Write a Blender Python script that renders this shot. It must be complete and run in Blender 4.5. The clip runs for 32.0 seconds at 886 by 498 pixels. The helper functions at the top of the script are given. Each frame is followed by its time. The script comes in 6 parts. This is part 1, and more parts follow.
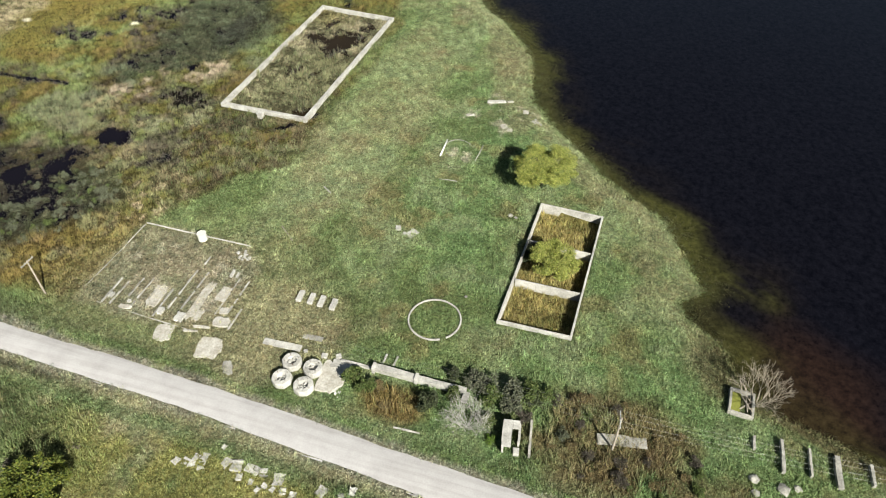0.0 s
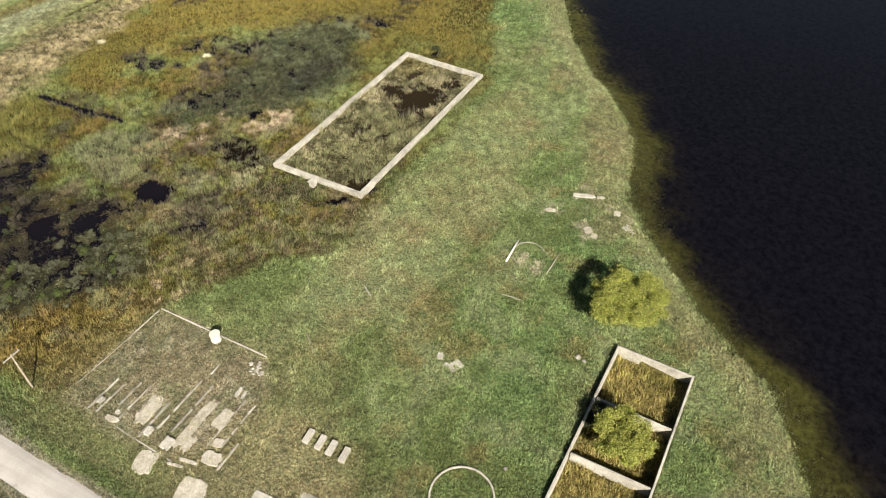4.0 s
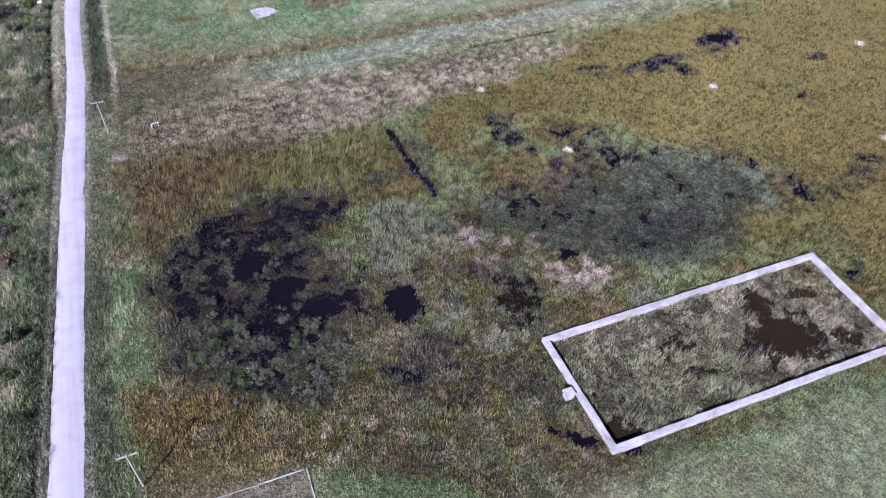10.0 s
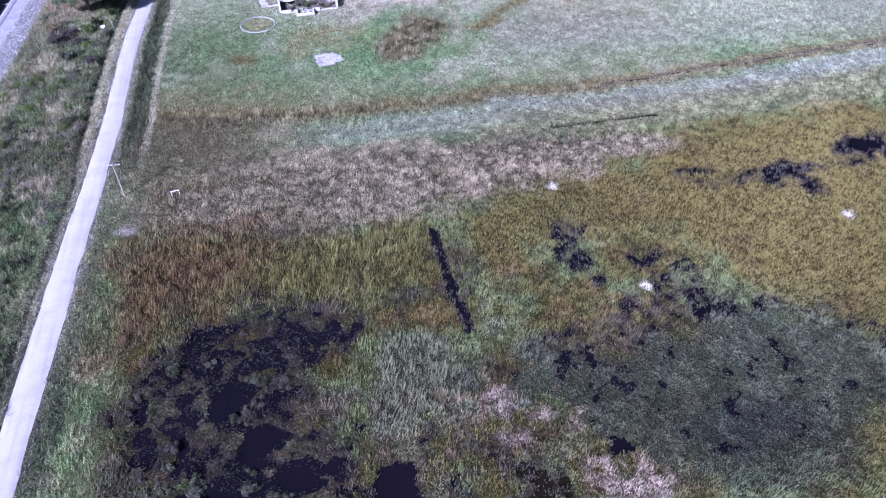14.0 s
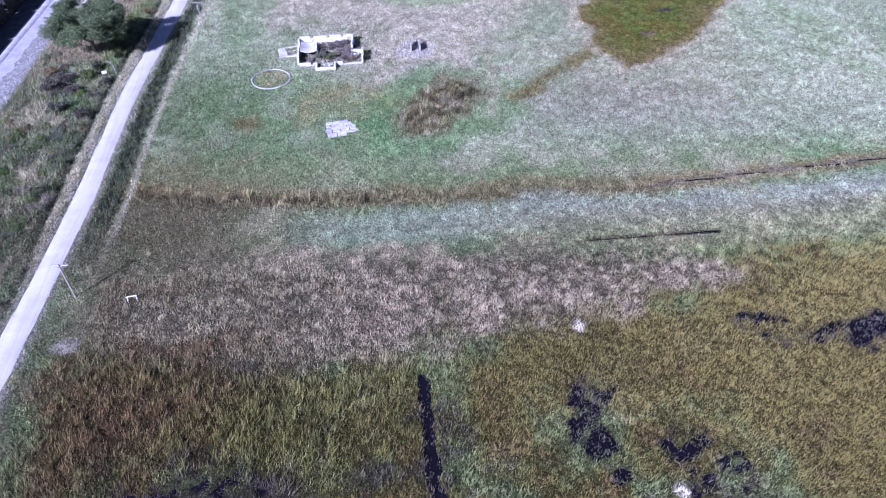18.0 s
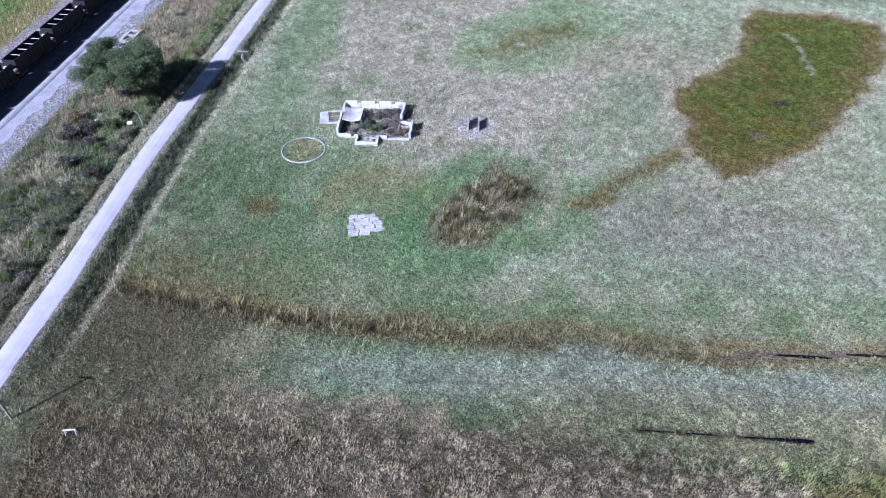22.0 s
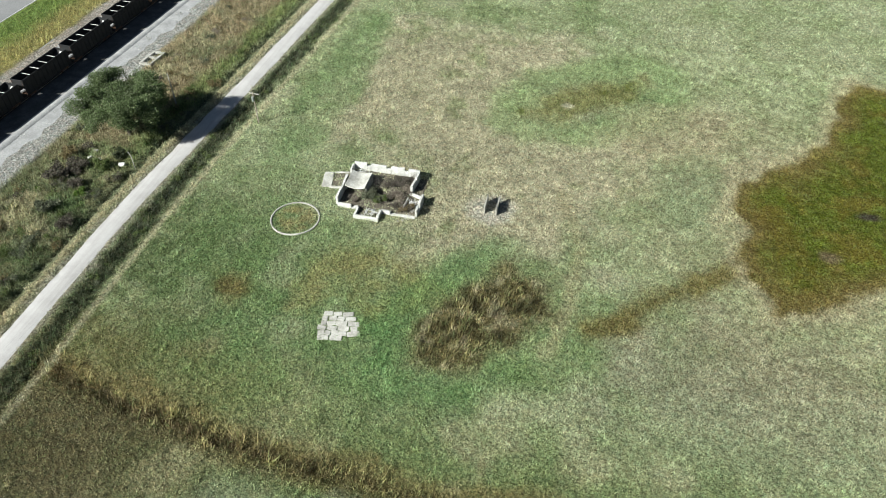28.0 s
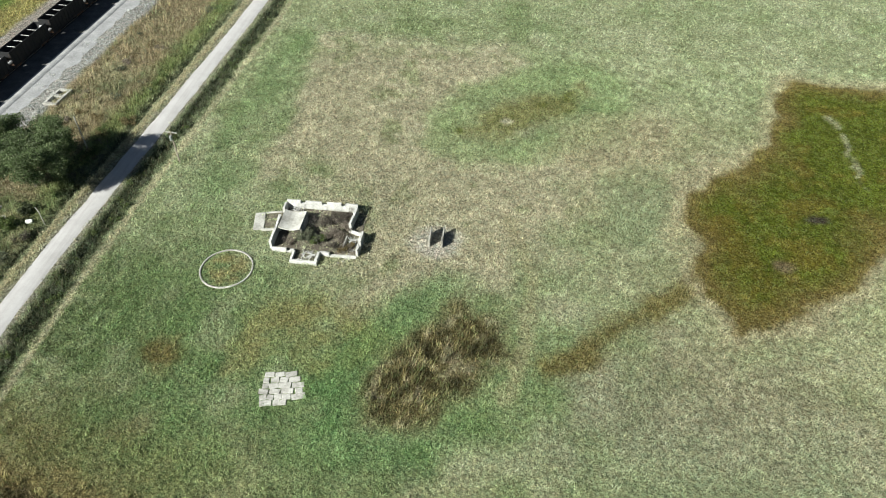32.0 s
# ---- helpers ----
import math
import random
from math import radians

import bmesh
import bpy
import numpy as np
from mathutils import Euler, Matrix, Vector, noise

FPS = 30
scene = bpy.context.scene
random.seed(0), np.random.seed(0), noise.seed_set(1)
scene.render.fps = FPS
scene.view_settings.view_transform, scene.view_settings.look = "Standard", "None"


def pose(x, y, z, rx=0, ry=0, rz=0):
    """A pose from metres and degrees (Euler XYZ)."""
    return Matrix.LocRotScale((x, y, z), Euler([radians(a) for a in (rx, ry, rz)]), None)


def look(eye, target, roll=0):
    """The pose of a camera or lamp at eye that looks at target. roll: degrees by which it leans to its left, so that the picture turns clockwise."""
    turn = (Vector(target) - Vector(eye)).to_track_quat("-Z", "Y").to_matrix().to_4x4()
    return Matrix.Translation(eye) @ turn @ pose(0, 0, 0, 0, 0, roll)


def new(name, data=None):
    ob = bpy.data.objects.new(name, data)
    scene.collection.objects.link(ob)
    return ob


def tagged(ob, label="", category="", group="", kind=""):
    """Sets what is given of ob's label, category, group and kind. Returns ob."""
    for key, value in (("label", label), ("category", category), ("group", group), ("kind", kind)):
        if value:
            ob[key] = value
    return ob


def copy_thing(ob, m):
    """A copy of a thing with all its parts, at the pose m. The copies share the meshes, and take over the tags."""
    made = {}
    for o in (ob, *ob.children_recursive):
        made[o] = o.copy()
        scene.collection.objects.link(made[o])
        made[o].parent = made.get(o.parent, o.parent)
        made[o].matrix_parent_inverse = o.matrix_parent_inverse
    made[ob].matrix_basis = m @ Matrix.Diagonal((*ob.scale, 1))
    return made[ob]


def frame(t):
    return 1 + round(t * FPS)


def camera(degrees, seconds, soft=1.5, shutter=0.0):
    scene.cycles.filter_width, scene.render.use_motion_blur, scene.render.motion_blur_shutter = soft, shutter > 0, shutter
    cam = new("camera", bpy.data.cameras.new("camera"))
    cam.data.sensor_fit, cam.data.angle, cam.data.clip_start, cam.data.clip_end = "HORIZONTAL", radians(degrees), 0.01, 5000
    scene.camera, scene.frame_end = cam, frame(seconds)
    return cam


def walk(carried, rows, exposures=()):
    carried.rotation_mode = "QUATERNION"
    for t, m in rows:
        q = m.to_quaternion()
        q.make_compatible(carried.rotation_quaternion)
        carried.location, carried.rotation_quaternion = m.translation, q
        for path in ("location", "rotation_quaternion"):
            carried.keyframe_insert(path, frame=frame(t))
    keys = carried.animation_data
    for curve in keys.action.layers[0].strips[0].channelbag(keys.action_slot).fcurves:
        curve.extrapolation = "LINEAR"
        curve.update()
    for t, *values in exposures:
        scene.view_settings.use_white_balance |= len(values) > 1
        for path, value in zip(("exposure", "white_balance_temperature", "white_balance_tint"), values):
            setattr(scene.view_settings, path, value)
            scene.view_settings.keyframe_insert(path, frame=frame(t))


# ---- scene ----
# ---------------------------------------------------------------- camera
cam = camera(64.59, 32.0, soft=1.05)
# seconds, x, y, height, heading (to the left of +y), pitch, roll
PATH = [
    (0.0, -68.55, -22.91, 84.70, -73.05, -43.52, 0.05),
    (0.5, -65.36, -22.56, 84.65, -70.51, -43.47, 0.23),
    (1.0, -61.71, -22.61, 84.66, -67.53, -43.51, 0.05),
    (1.5, -58.03, -22.41, 84.51, -65.70, -43.45, -0.04),
    (2.0, -54.53, -21.95, 84.50, -65.62, -43.40, -0.12),
    (2.5, -50.72, -21.34, 84.28, -65.10, -43.36, -0.18),
    (4.5, -35.06, -16.37, 85.10, -60.24, -43.63, 0.63),
    (5.0, -31.10, -14.93, 85.36, -52.04, -43.67, 0.98),
    (5.5, -26.44, -14.11, 85.58, -43.77, -43.73, 0.85),
    (6.0, -21.90, -13.07, 85.53, -41.87, -43.70, 0.57),
    (6.5, -18.31, -11.17, 85.39, -41.12, -43.64, 0.61),
    (7.0, -14.28, -9.39, 85.39, -36.60, -43.61, 0.38),
    (7.5, -10.23, -7.44, 85.47, -34.09, -43.66, 0.20),
    (8.0, -6.87, -4.97, 85.37, -32.57, -43.66, 0.23),
    (8.5, -3.69, -2.38, 84.99, -27.02, -43.48, 0.43),
    (9.0, -0.00, -0.00, 85.00, -25.00, -43.42, 0.20),
    (9.5, 3.13, 2.87, 84.86, -24.85, -43.40, 0.08),
    (10.0, 5.79, 6.18, 84.96, -22.72, -43.44, 0.21),
    (10.5, 8.73, 9.40, 84.80, -21.10, -43.40, 0.23),
    (11.0, 11.39, 12.55, 85.00, -20.88, -43.44, 0.22),
    (11.5, 14.07, 16.07, 85.09, -20.77, -43.49, 0.12),
    (12.0, 16.63, 19.70, 85.14, -18.63, -43.49, 0.08),
    (12.5, 19.57, 23.28, 85.14, -16.29, -43.49, 0.00),
    (13.0, 21.87, 27.09, 85.10, -16.20, -43.51, -0.11),
    (13.5, 24.25, 30.85, 85.06, -16.02, -43.55, -0.18),
    (14.0, 26.11, 35.08, 84.89, -12.00, -43.53, -0.03),
    (14.5, 28.88, 38.67, 84.86, -10.49, -43.51, -0.28),
    (16.5, 35.96, 53.96, 84.84, -6.71, -43.51, -0.13),
    (17.0, 37.36, 57.79, 84.90, -6.20, -43.49, -0.09),
    (17.5, 39.25, 62.02, 84.93, -5.62, -43.50, -0.05),
    (18.0, 41.25, 65.96, 84.99, -5.33, -43.54, -0.25),
    (18.5, 43.48, 69.74, 84.70, -4.83, -43.40, -0.63),
    (19.0, 44.69, 73.81, 84.61, -4.90, -43.33, -0.48),
    (19.5, 45.92, 78.00, 84.59, -4.93, -43.28, -0.42),
    (20.0, 47.27, 82.07, 84.52, -4.21, -43.19, -0.30),
    (20.5, 47.95, 86.14, 84.65, -3.26, -43.15, 0.03),
    (21.0, 49.75, 90.28, 84.58, -1.12, -43.07, 0.02),
    (21.5, 51.18, 94.32, 85.05, 0.44, -43.17, 0.06),
    (22.0, 53.25, 98.84, 84.99, 4.50, -43.12, 0.05),
    (22.5, 54.87, 103.38, 85.08, 4.86, -43.22, -0.07),
    (23.0, 56.01, 107.70, 85.12, 4.91, -43.27, -0.10),
    (23.5, 57.15, 111.97, 85.71, 5.00, -43.47, -0.25),
    (24.0, 58.41, 115.65, 85.63, 6.72, -43.44, -0.30),
    (24.5, 59.68, 118.96, 85.70, 9.14, -43.48, -0.36),
    (25.0, 60.94, 121.76, 85.80, 9.43, -43.62, -0.43),
    (25.5, 61.60, 123.55, 85.48, 9.27, -43.52, -0.22),
    (27.5, 63.47, 127.79, 86.69, 13.22, -43.97, 0.55),
    (28.0, 63.88, 128.59, 87.04, 13.26, -44.14, 0.53),
    (28.5, 64.12, 129.39, 87.38, 13.31, -44.32, 0.54),
    (29.0, 64.06, 130.10, 87.43, 13.23, -44.40, 0.57),
    (29.5, 64.00, 131.02, 87.33, 13.25, -44.41, 0.55),
    (30.0, 63.60, 131.90, 87.18, 13.10, -44.39, 0.58),
    (30.5, 63.33, 133.14, 86.95, 12.48, -44.33, 0.53),
    (31.0, 63.09, 134.75, 87.08, 11.61, -44.40, 0.45),
    (31.5, 62.86, 136.80, 87.20, 9.24, -44.50, 0.27),
    (32.0, 62.37, 138.94, 87.42, 7.32, -44.60, 0.19),
]
EXPOSURES = [
    (0.0, 0.97, 6800, 4),
    (5.0, 0.97, 7900, 8),
    (6.2, 1.0, 8000, 8),
    (7.0, 0.94, 6900, 13),
    (8.0, 0.88, 5900, 24),
    (9.0, 0.88, 5480, 32),
    (11.0, 0.98, 5050, 43),
    (13.0, 1.1, 4850, 46),
    (19.0, 1.17, 4800, 44),
    (21.0, 1.02, 4800, 38),
    (22.0, 1.0, 4880, 30),
    (23.5, 0.96, 5120, 19),
    (25.0, 0.97, 5560, 10),
    (26.5, 0.98, 6100, 4),
    (28.0, 0.98, 6400, 1),
    (32.0, 0.96, 6500, 1),
]
walk(cam, [(t, pose(x, y, z, 90 + pitch, 0, head) @ pose(0, 0, 0, 0, 0, roll)) for t, x, y, z, head, pitch, roll in PATH], EXPOSURES)
# ---------------------------------------------------------------- sky and sun
SUN_EL, SUN_AZ = radians(34), radians(225)          # the sun stands in the -x -y quarter
world = bpy.data.worlds.new("sky")
scene.world = world
world.use_nodes = True
wn = world.node_tree.nodes
sky = wn.new("ShaderNodeTexSky")
sky.sky_type = "NISHITA"
sky.sun_disc = False
sky.sun_elevation, sky.sun_rotation = SUN_EL, SUN_AZ
world.node_tree.links.new(sky.outputs[0], wn["Background"].inputs[0])
wn["Background"].inputs[1].default_value = 0.026
sun = new("sun", bpy.data.lights.new("sun", "SUN"))
sun.data.energy, sun.data.angle, sun.data.color = 5.5, radians(0.53), (1.0, 0.965, 0.91)
SUN_FROM = Vector((-math.cos(radians(45)) * math.cos(SUN_EL), -math.sin(radians(45)) * math.cos(SUN_EL), math.sin(SUN_EL)))
sun.matrix_world = look(SUN_FROM * 400, (0, 0, 0))

# ---------------------------------------------------------------- materials
def material(name, rough=0.9, metal=0.0):
    m = bpy.data.materials.new(name)
    m.use_nodes = True
    b = m.node_tree.nodes["Principled BSDF"]
    b.inputs["Roughness"].default_value, b.inputs["Metallic"].default_value = rough, metal
    return m, m.node_tree.nodes, m.node_tree.links, b


def noise_node(n, l, scale, detail=4.0, rough=0.6, coords=None):
    t = n.new("ShaderNodeTexNoise")
    t.inputs["Scale"].default_value, t.inputs["Detail"].default_value, t.inputs["Roughness"].default_value = scale, detail, rough
    if coords is None:
        coords = n.new("ShaderNodeTexCoord").outputs["Object"]
    l.new(coords, t.inputs["Vector"])
    return t


def ramp(n, l, source, stops):
    r = n.new("ShaderNodeValToRGB")
    while len(r.color_ramp.elements) < len(stops):
        r.color_ramp.elements.new(0.5)
    for e, (at, c) in zip(r.color_ramp.elements, stops):
        e.position, e.color = at, (*c, 1)
    l.new(source, r.inputs[0])
    return r


def mix(n, l, a, b, fac, mode="MIX"):
    m = n.new("ShaderNodeMix")
    m.data_type, m.blend_type = "RGBA", mode
    for socket, v in ((m.inputs["Factor"], fac), (m.inputs["A"], a), (m.inputs["B"], b)):
        if hasattr(v, "is_output"):
            l.new(v, socket)
        elif isinstance(v, tuple):
            socket.default_value = (*v, 1)
        else:
            socket.default_value = v
    return m.outputs["Result"]


def bump(n, l, b, source, strength, distance):
    k = n.new("ShaderNodeBump")
    k.inputs["Strength"].default_value, k.inputs["Distance"].default_value = strength, distance
    l.new(source, k.inputs["Height"])
    l.new(k.outputs[0], b.inputs["Normal"])


def stony(name, dark, mid, light, coarse=0.35, fine=6.0, rough=0.92, relief=0.04, vary=0.0, grain=(0.62, 1.12)):
    """Concrete, gravel, stone: blotches, grain and relief in world metres."""
    m, n, l, b = material(name, rough)
    pos = n.new("ShaderNodeNewGeometry").outputs["Position"]
    a = noise_node(n, l, coarse, 6, 0.65, pos)
    f = noise_node(n, l, fine, 5, 0.7, pos)
    c = ramp(n, l, a.outputs[0], [(0.3, dark), (0.5, mid), (0.68, light)]).outputs[0]
    g = ramp(n, l, f.outputs[0], [(0.3, (grain[0],) * 3), (0.65, (grain[1],) * 3)]).outputs[0]
    c = mix(n, l, c, g, 1.0, "MULTIPLY")
    if vary:
        r = n.new("ShaderNodeObjectInfo").outputs["Random"]
        c = mix(n, l, c, ramp(n, l, r, [(0, (1 - vary,) * 3), (1, (1 + vary,) * 3)]).outputs[0], 1.0, "MULTIPLY")
    l.new(c, b.inputs["Base Color"])
    bump(n, l, b, f.outputs[0], 0.6, relief)
    return m


def plain(name, colour, rough=0.6, metal=0.0, scale=3.0, spread=0.25):
    m, n, l, b = material(name, rough, metal)
    pos = n.new("ShaderNodeNewGeometry").outputs["Position"]
    a = noise_node(n, l, scale, 5, 0.65, pos)
    lo, hi = tuple(v * (1 - spread) for v in colour), tuple(v * (1 + spread) for v in colour)
    l.new(ramp(n, l, a.outputs[0], [(0.3, lo), (0.7, hi)]).outputs[0], b.inputs["Base Color"])
    bump(n, l, b, a.outputs[0], 0.3, 0.02)
    return m


def leafy(name, through_light=0.35, grain=3.0, shade=1.0):
    """Plants: the colour of the field they grow in, with fine speckle and some light through the blades."""
    m, n, l, b = material(name, 0.6)
    b.inputs["Specular IOR Level"].default_value = 0.3
    col = n.new("ShaderNodeAttribute")
    col.attribute_name = "tone"
    pos = n.new("ShaderNodeNewGeometry").outputs["Position"]
    f = noise_node(n, l, grain, 4, 0.75, pos)
    c = mix(n, l, col.outputs["Color"], ramp(n, l, f.outputs[0], [(0.34, (0.55 * shade,) * 3), (0.66, (1.45 * shade, 1.45 * shade, 1.42 * shade))]).outputs[0], 1.0, "MULTIPLY")
    l.new(c, b.inputs["Base Color"])
    if through_light:
        t = n.new("ShaderNodeBsdfTranslucent")
        l.new(c, t.inputs[0])
        s = n.new("ShaderNodeMixShader")
        s.inputs[0].default_value = through_light
        l.new(b.outputs[0], s.inputs[1])
        l.new(t.outputs[0], s.inputs[2])
        l.new(s.outputs[0], n["Material Output"].inputs[0])
    else:
        bump(n, l, b, f.outputs[0], 1.0, 0.25)
    return m


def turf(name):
    """Ground under the sward: litter, low leaves and moss in small tussocks, the shade of the creases between them put
    into the colour.
    """
    m, n, l, b = material(name, 0.95)
    b.inputs["Specular IOR Level"].default_value = 0.1
    col = n.new("ShaderNodeAttribute")
    col.attribute_name = "tone"
    pos = n.new("ShaderNodeNewGeometry").outputs["Position"]
    wide, mid, fine = noise_node(n, l, 0.9, 5, 0.65, pos), noise_node(n, l, 2.6, 5, 0.75, pos), noise_node(n, l, 6.0, 4, 0.8, pos)
    warp = n.new("ShaderNodeVectorMath")
    warp.operation = "MULTIPLY_ADD"
    warp.inputs[1].default_value = (1.1, 1.1, 1.1)
    l.new(mid.outputs["Color"], warp.inputs[0])
    l.new(pos, warp.inputs[2])
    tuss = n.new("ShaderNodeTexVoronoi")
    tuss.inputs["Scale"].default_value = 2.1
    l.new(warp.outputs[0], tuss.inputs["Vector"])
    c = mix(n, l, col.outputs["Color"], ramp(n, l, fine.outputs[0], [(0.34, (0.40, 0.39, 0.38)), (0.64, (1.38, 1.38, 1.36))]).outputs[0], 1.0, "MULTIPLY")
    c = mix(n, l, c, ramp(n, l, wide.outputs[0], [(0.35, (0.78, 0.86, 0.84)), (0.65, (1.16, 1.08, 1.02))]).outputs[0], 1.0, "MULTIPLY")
    # painted crease shade: tussock tops lighter, the gaps between them darker
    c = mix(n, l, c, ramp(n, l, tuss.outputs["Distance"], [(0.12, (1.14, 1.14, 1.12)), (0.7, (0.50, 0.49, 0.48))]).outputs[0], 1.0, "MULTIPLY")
    l.new(c, b.inputs["Base Color"])
    h = n.new("ShaderNodeMath")
    h.operation = "MULTIPLY_ADD"
    h.inputs[1].default_value = -0.55
    l.new(tuss.outputs["Distance"], h.inputs[0])
    l.new(mid.outputs[0], h.inputs[2])
    deep = n.new("ShaderNodeMath")
    deep.operation = "MULTIPLY_ADD"
    deep.inputs[1].default_value = 1.5
    l.new(wide.outputs[0], deep.inputs[0])
    l.new(h.outputs[0], deep.inputs[2])
    bump(n, l, b, deep.outputs[0], 1.0, 0.75)
    return m


CONCRETE = stony("weathered_concrete", (0.25, 0.24, 0.22), (0.40, 0.39, 0.365), (0.52, 0.51, 0.485), 0.5, 5.0, vary=0.06)
OLD_CONCRETE = stony("grey_concrete", (0.19, 0.185, 0.165), (0.30, 0.29, 0.265), (0.40, 0.385, 0.35), 0.6, 5.0, vary=0.1)
DUSTY = stony("dusty_concrete", (0.30, 0.275, 0.235), (0.41, 0.39, 0.35), (0.50, 0.48, 0.445), 0.9, 4.0)
GRAVEL = stony("limestone_gravel", (0.345, 0.333, 0.338), (0.388, 0.376, 0.382), (0.42, 0.408, 0.414), 0.3, 5.0, relief=0.012, grain=(0.86, 1.04))
# the wheels have drawn long paler and darker streaks
gn, gl = GRAVEL.node_tree.nodes, GRAVEL.node_tree.links
stretch = gn.new("ShaderNodeMapping")
stretch.inputs["Scale"].default_value = (1.3, 0.05, 1)
gl.new(gn.new("ShaderNodeNewGeometry").outputs["Position"], stretch.inputs["Vector"])
streak = noise_node(gn, gl, 1.0, 4, 0.6, stretch.outputs[0])
base = gn["Principled BSDF"].inputs["Base Color"]
gl.new(mix(gn, gl, base.links[0].from_socket, ramp(gn, gl, streak.outputs[0], [(0.3, (0.88, 0.87, 0.86)), (0.55, (1.03, 1.03, 1.03))]).outputs[0], 1.0, "MULTIPLY"), base)
BALLAST = stony("railway_ballast", (0.23, 0.23, 0.24), (0.30, 0.30, 0.312), (0.37, 0.37, 0.38), 0.35, 4.0, relief=0.15)
# near-black ballast: the train's shadow is put into this colour
SHADOW_BALLAST = stony("shadow_ballast", (0.045, 0.045, 0.048), (0.07, 0.07, 0.073), (0.11, 0.11, 0.112), 0.5, 4.0, relief=0.1)
DARK_SOIL = stony("littered_soil", (0.06, 0.05, 0.04), (0.10, 0.085, 0.065), (0.20, 0.18, 0.14), 0.9, 5.0, relief=0.08)
ASPHALT = stony("asphalt", (0.16, 0.16, 0.17), (0.20, 0.20, 0.21), (0.24, 0.24, 0.25), 0.1, 8.0, relief=0.01)
LINE_PAINT = plain("road_paint", (0.75, 0.75, 0.72), 0.7)
WOOD_GREY = stony("weathered_wood", (0.22, 0.19, 0.15), (0.33, 0.29, 0.24), (0.45, 0.41, 0.35), 1.5, 9.0)
BARK = stony("bark", (0.05, 0.04, 0.03), (0.09, 0.075, 0.06), (0.14, 0.12, 0.10), 1.2, 8.0)
DEAD_WOOD = stony("bleached_dead_wood", (0.30, 0.29, 0.27), (0.42, 0.41, 0.38), (0.52, 0.50, 0.47), 1.2, 8.0)
STEEL_BLACK = plain("black_car_paint", (0.006, 0.006, 0.008), 0.75, 0.0, 0.8, 0.4)
STEEL_RAIL = plain("rail_steel", (0.30, 0.27, 0.25), 0.45, 0.8, 2.0)
RUST = plain("rusty_steel", (0.11, 0.06, 0.04), 0.8, 0.3, 3.0)
WHITE_PAINT = plain("white_paint", (0.78, 0.78, 0.76), 0.6, 0.0, 3.0, 0.1)
WIRE = plain("wire", (0.22, 0.22, 0.22), 0.5, 0.6)
GLASSY = plain("insulator", (0.25, 0.27, 0.27), 0.3)
SLEEPER = plain("sleeper_wood", (0.07, 0.055, 0.045), 0.9)
BRUSH = stony("brush_twigs", (0.12, 0.10, 0.085), (0.17, 0.145, 0.125), (0.24, 0.21, 0.19), 1.2, 8.0)
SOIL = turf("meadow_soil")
GRASS = leafy("grass_blades", 0.38, 1.5)
LEAVES = leafy("tree_leaves", 0.35, 2.0)


def water_material(name, tint, rough=0.08, ripple=1.6, height=0.02):
    m, n, l, b = material(name, rough)
    pos = n.new("ShaderNodeNewGeometry").outputs["Position"]
    a = noise_node(n, l, 0.05, 3, 0.6, pos)
    l.new(ramp(n, l, a.outputs[0], [(0.35, tuple(v * 0.75 for v in tint)), (0.7, tuple(v * 1.25 for v in tint))]).outputs[0], b.inputs["Base Color"])
    b.inputs["IOR"].default_value = 1.33
    b.inputs["Specular IOR Level"].default_value = 0.22
    w = noise_node(n, l, ripple, 3, 0.5, pos)
    bump(n, l, b, w.outputs[0], 0.15, height)
    return m


LAKE = water_material("lake_water", (0.0035, 0.0035, 0.006), height=0.006)
# near the shore the weedy bottom shows through
kn, kl = LAKE.node_tree.nodes, LAKE.node_tree.links
kn["Bump"].inputs["Strength"].default_value = 0.04
bottom = kn.new("ShaderNodeAttribute")
bottom.attribute_name = "tone"
grain = noise_node(kn, kl, 0.9, 5, 0.75, kn.new("ShaderNodeNewGeometry").outputs["Position"])
kl.new(mix(kn, kl, bottom.outputs["Color"], ramp(kn, kl, grain.outputs[0], [(0.35, (0.45, 0.45, 0.5)), (0.65, (1.5, 1.5, 1.4))]).outputs[0], 1.0, "MULTIPLY"), kn["Principled BSDF"].inputs["Base Color"])
POND = water_material("marsh_water", (0.006, 0.005, 0.008), 0.1)
PEAT_WATER = water_material("peat_water", (0.012, 0.0095, 0.006), 0.12)
BROWN_WATER = water_material("brown_water", (0.022, 0.0155, 0.0085), 0.12)

# ---------------------------------------------------------------- the lie of the land
def vnoise(x, y, seed=0):
    """Smooth value noise between 0 and 1, one cell a unit."""
    ix, iy = np.floor(x).astype(np.int64), np.floor(y).astype(np.int64)
    fx, fy = x - ix, y - iy
    fx, fy = fx * fx * (3 - 2 * fx), fy * fy * (3 - 2 * fy)

    def h(a, b):
        k = (a * 374761393 + b * 668265263 + seed * 974634777) & 0x7FFFFFFF
        k = ((k ^ (k >> 13)) * 1274126177) & 0x7FFFFFFF
        return ((k ^ (k >> 16)) & 0xFFFF) / 65535.0
    return (h(ix, iy) * (1 - fx) + h(ix + 1, iy) * fx) * (1 - fy) + (h(ix, iy + 1) * (1 - fx) + h(ix + 1, iy + 1) * fx) * fy


def fbm(x, y, size, octaves=4, seed=0):
    """Cloudy noise, mean 0, about -0.5 to 0.5; size: metres of the largest clouds."""
    total, amp, k, norm = 0, 1.0, 1.0 / size, 0
    for o in range(octaves):
        total, norm = total + amp * (vnoise(x * k + 17.3 * o, y * k - 9.1 * o, seed + o) - 0.5), norm + amp
        amp, k = amp * 0.55, k * 2.03
    return total / norm * 1.35


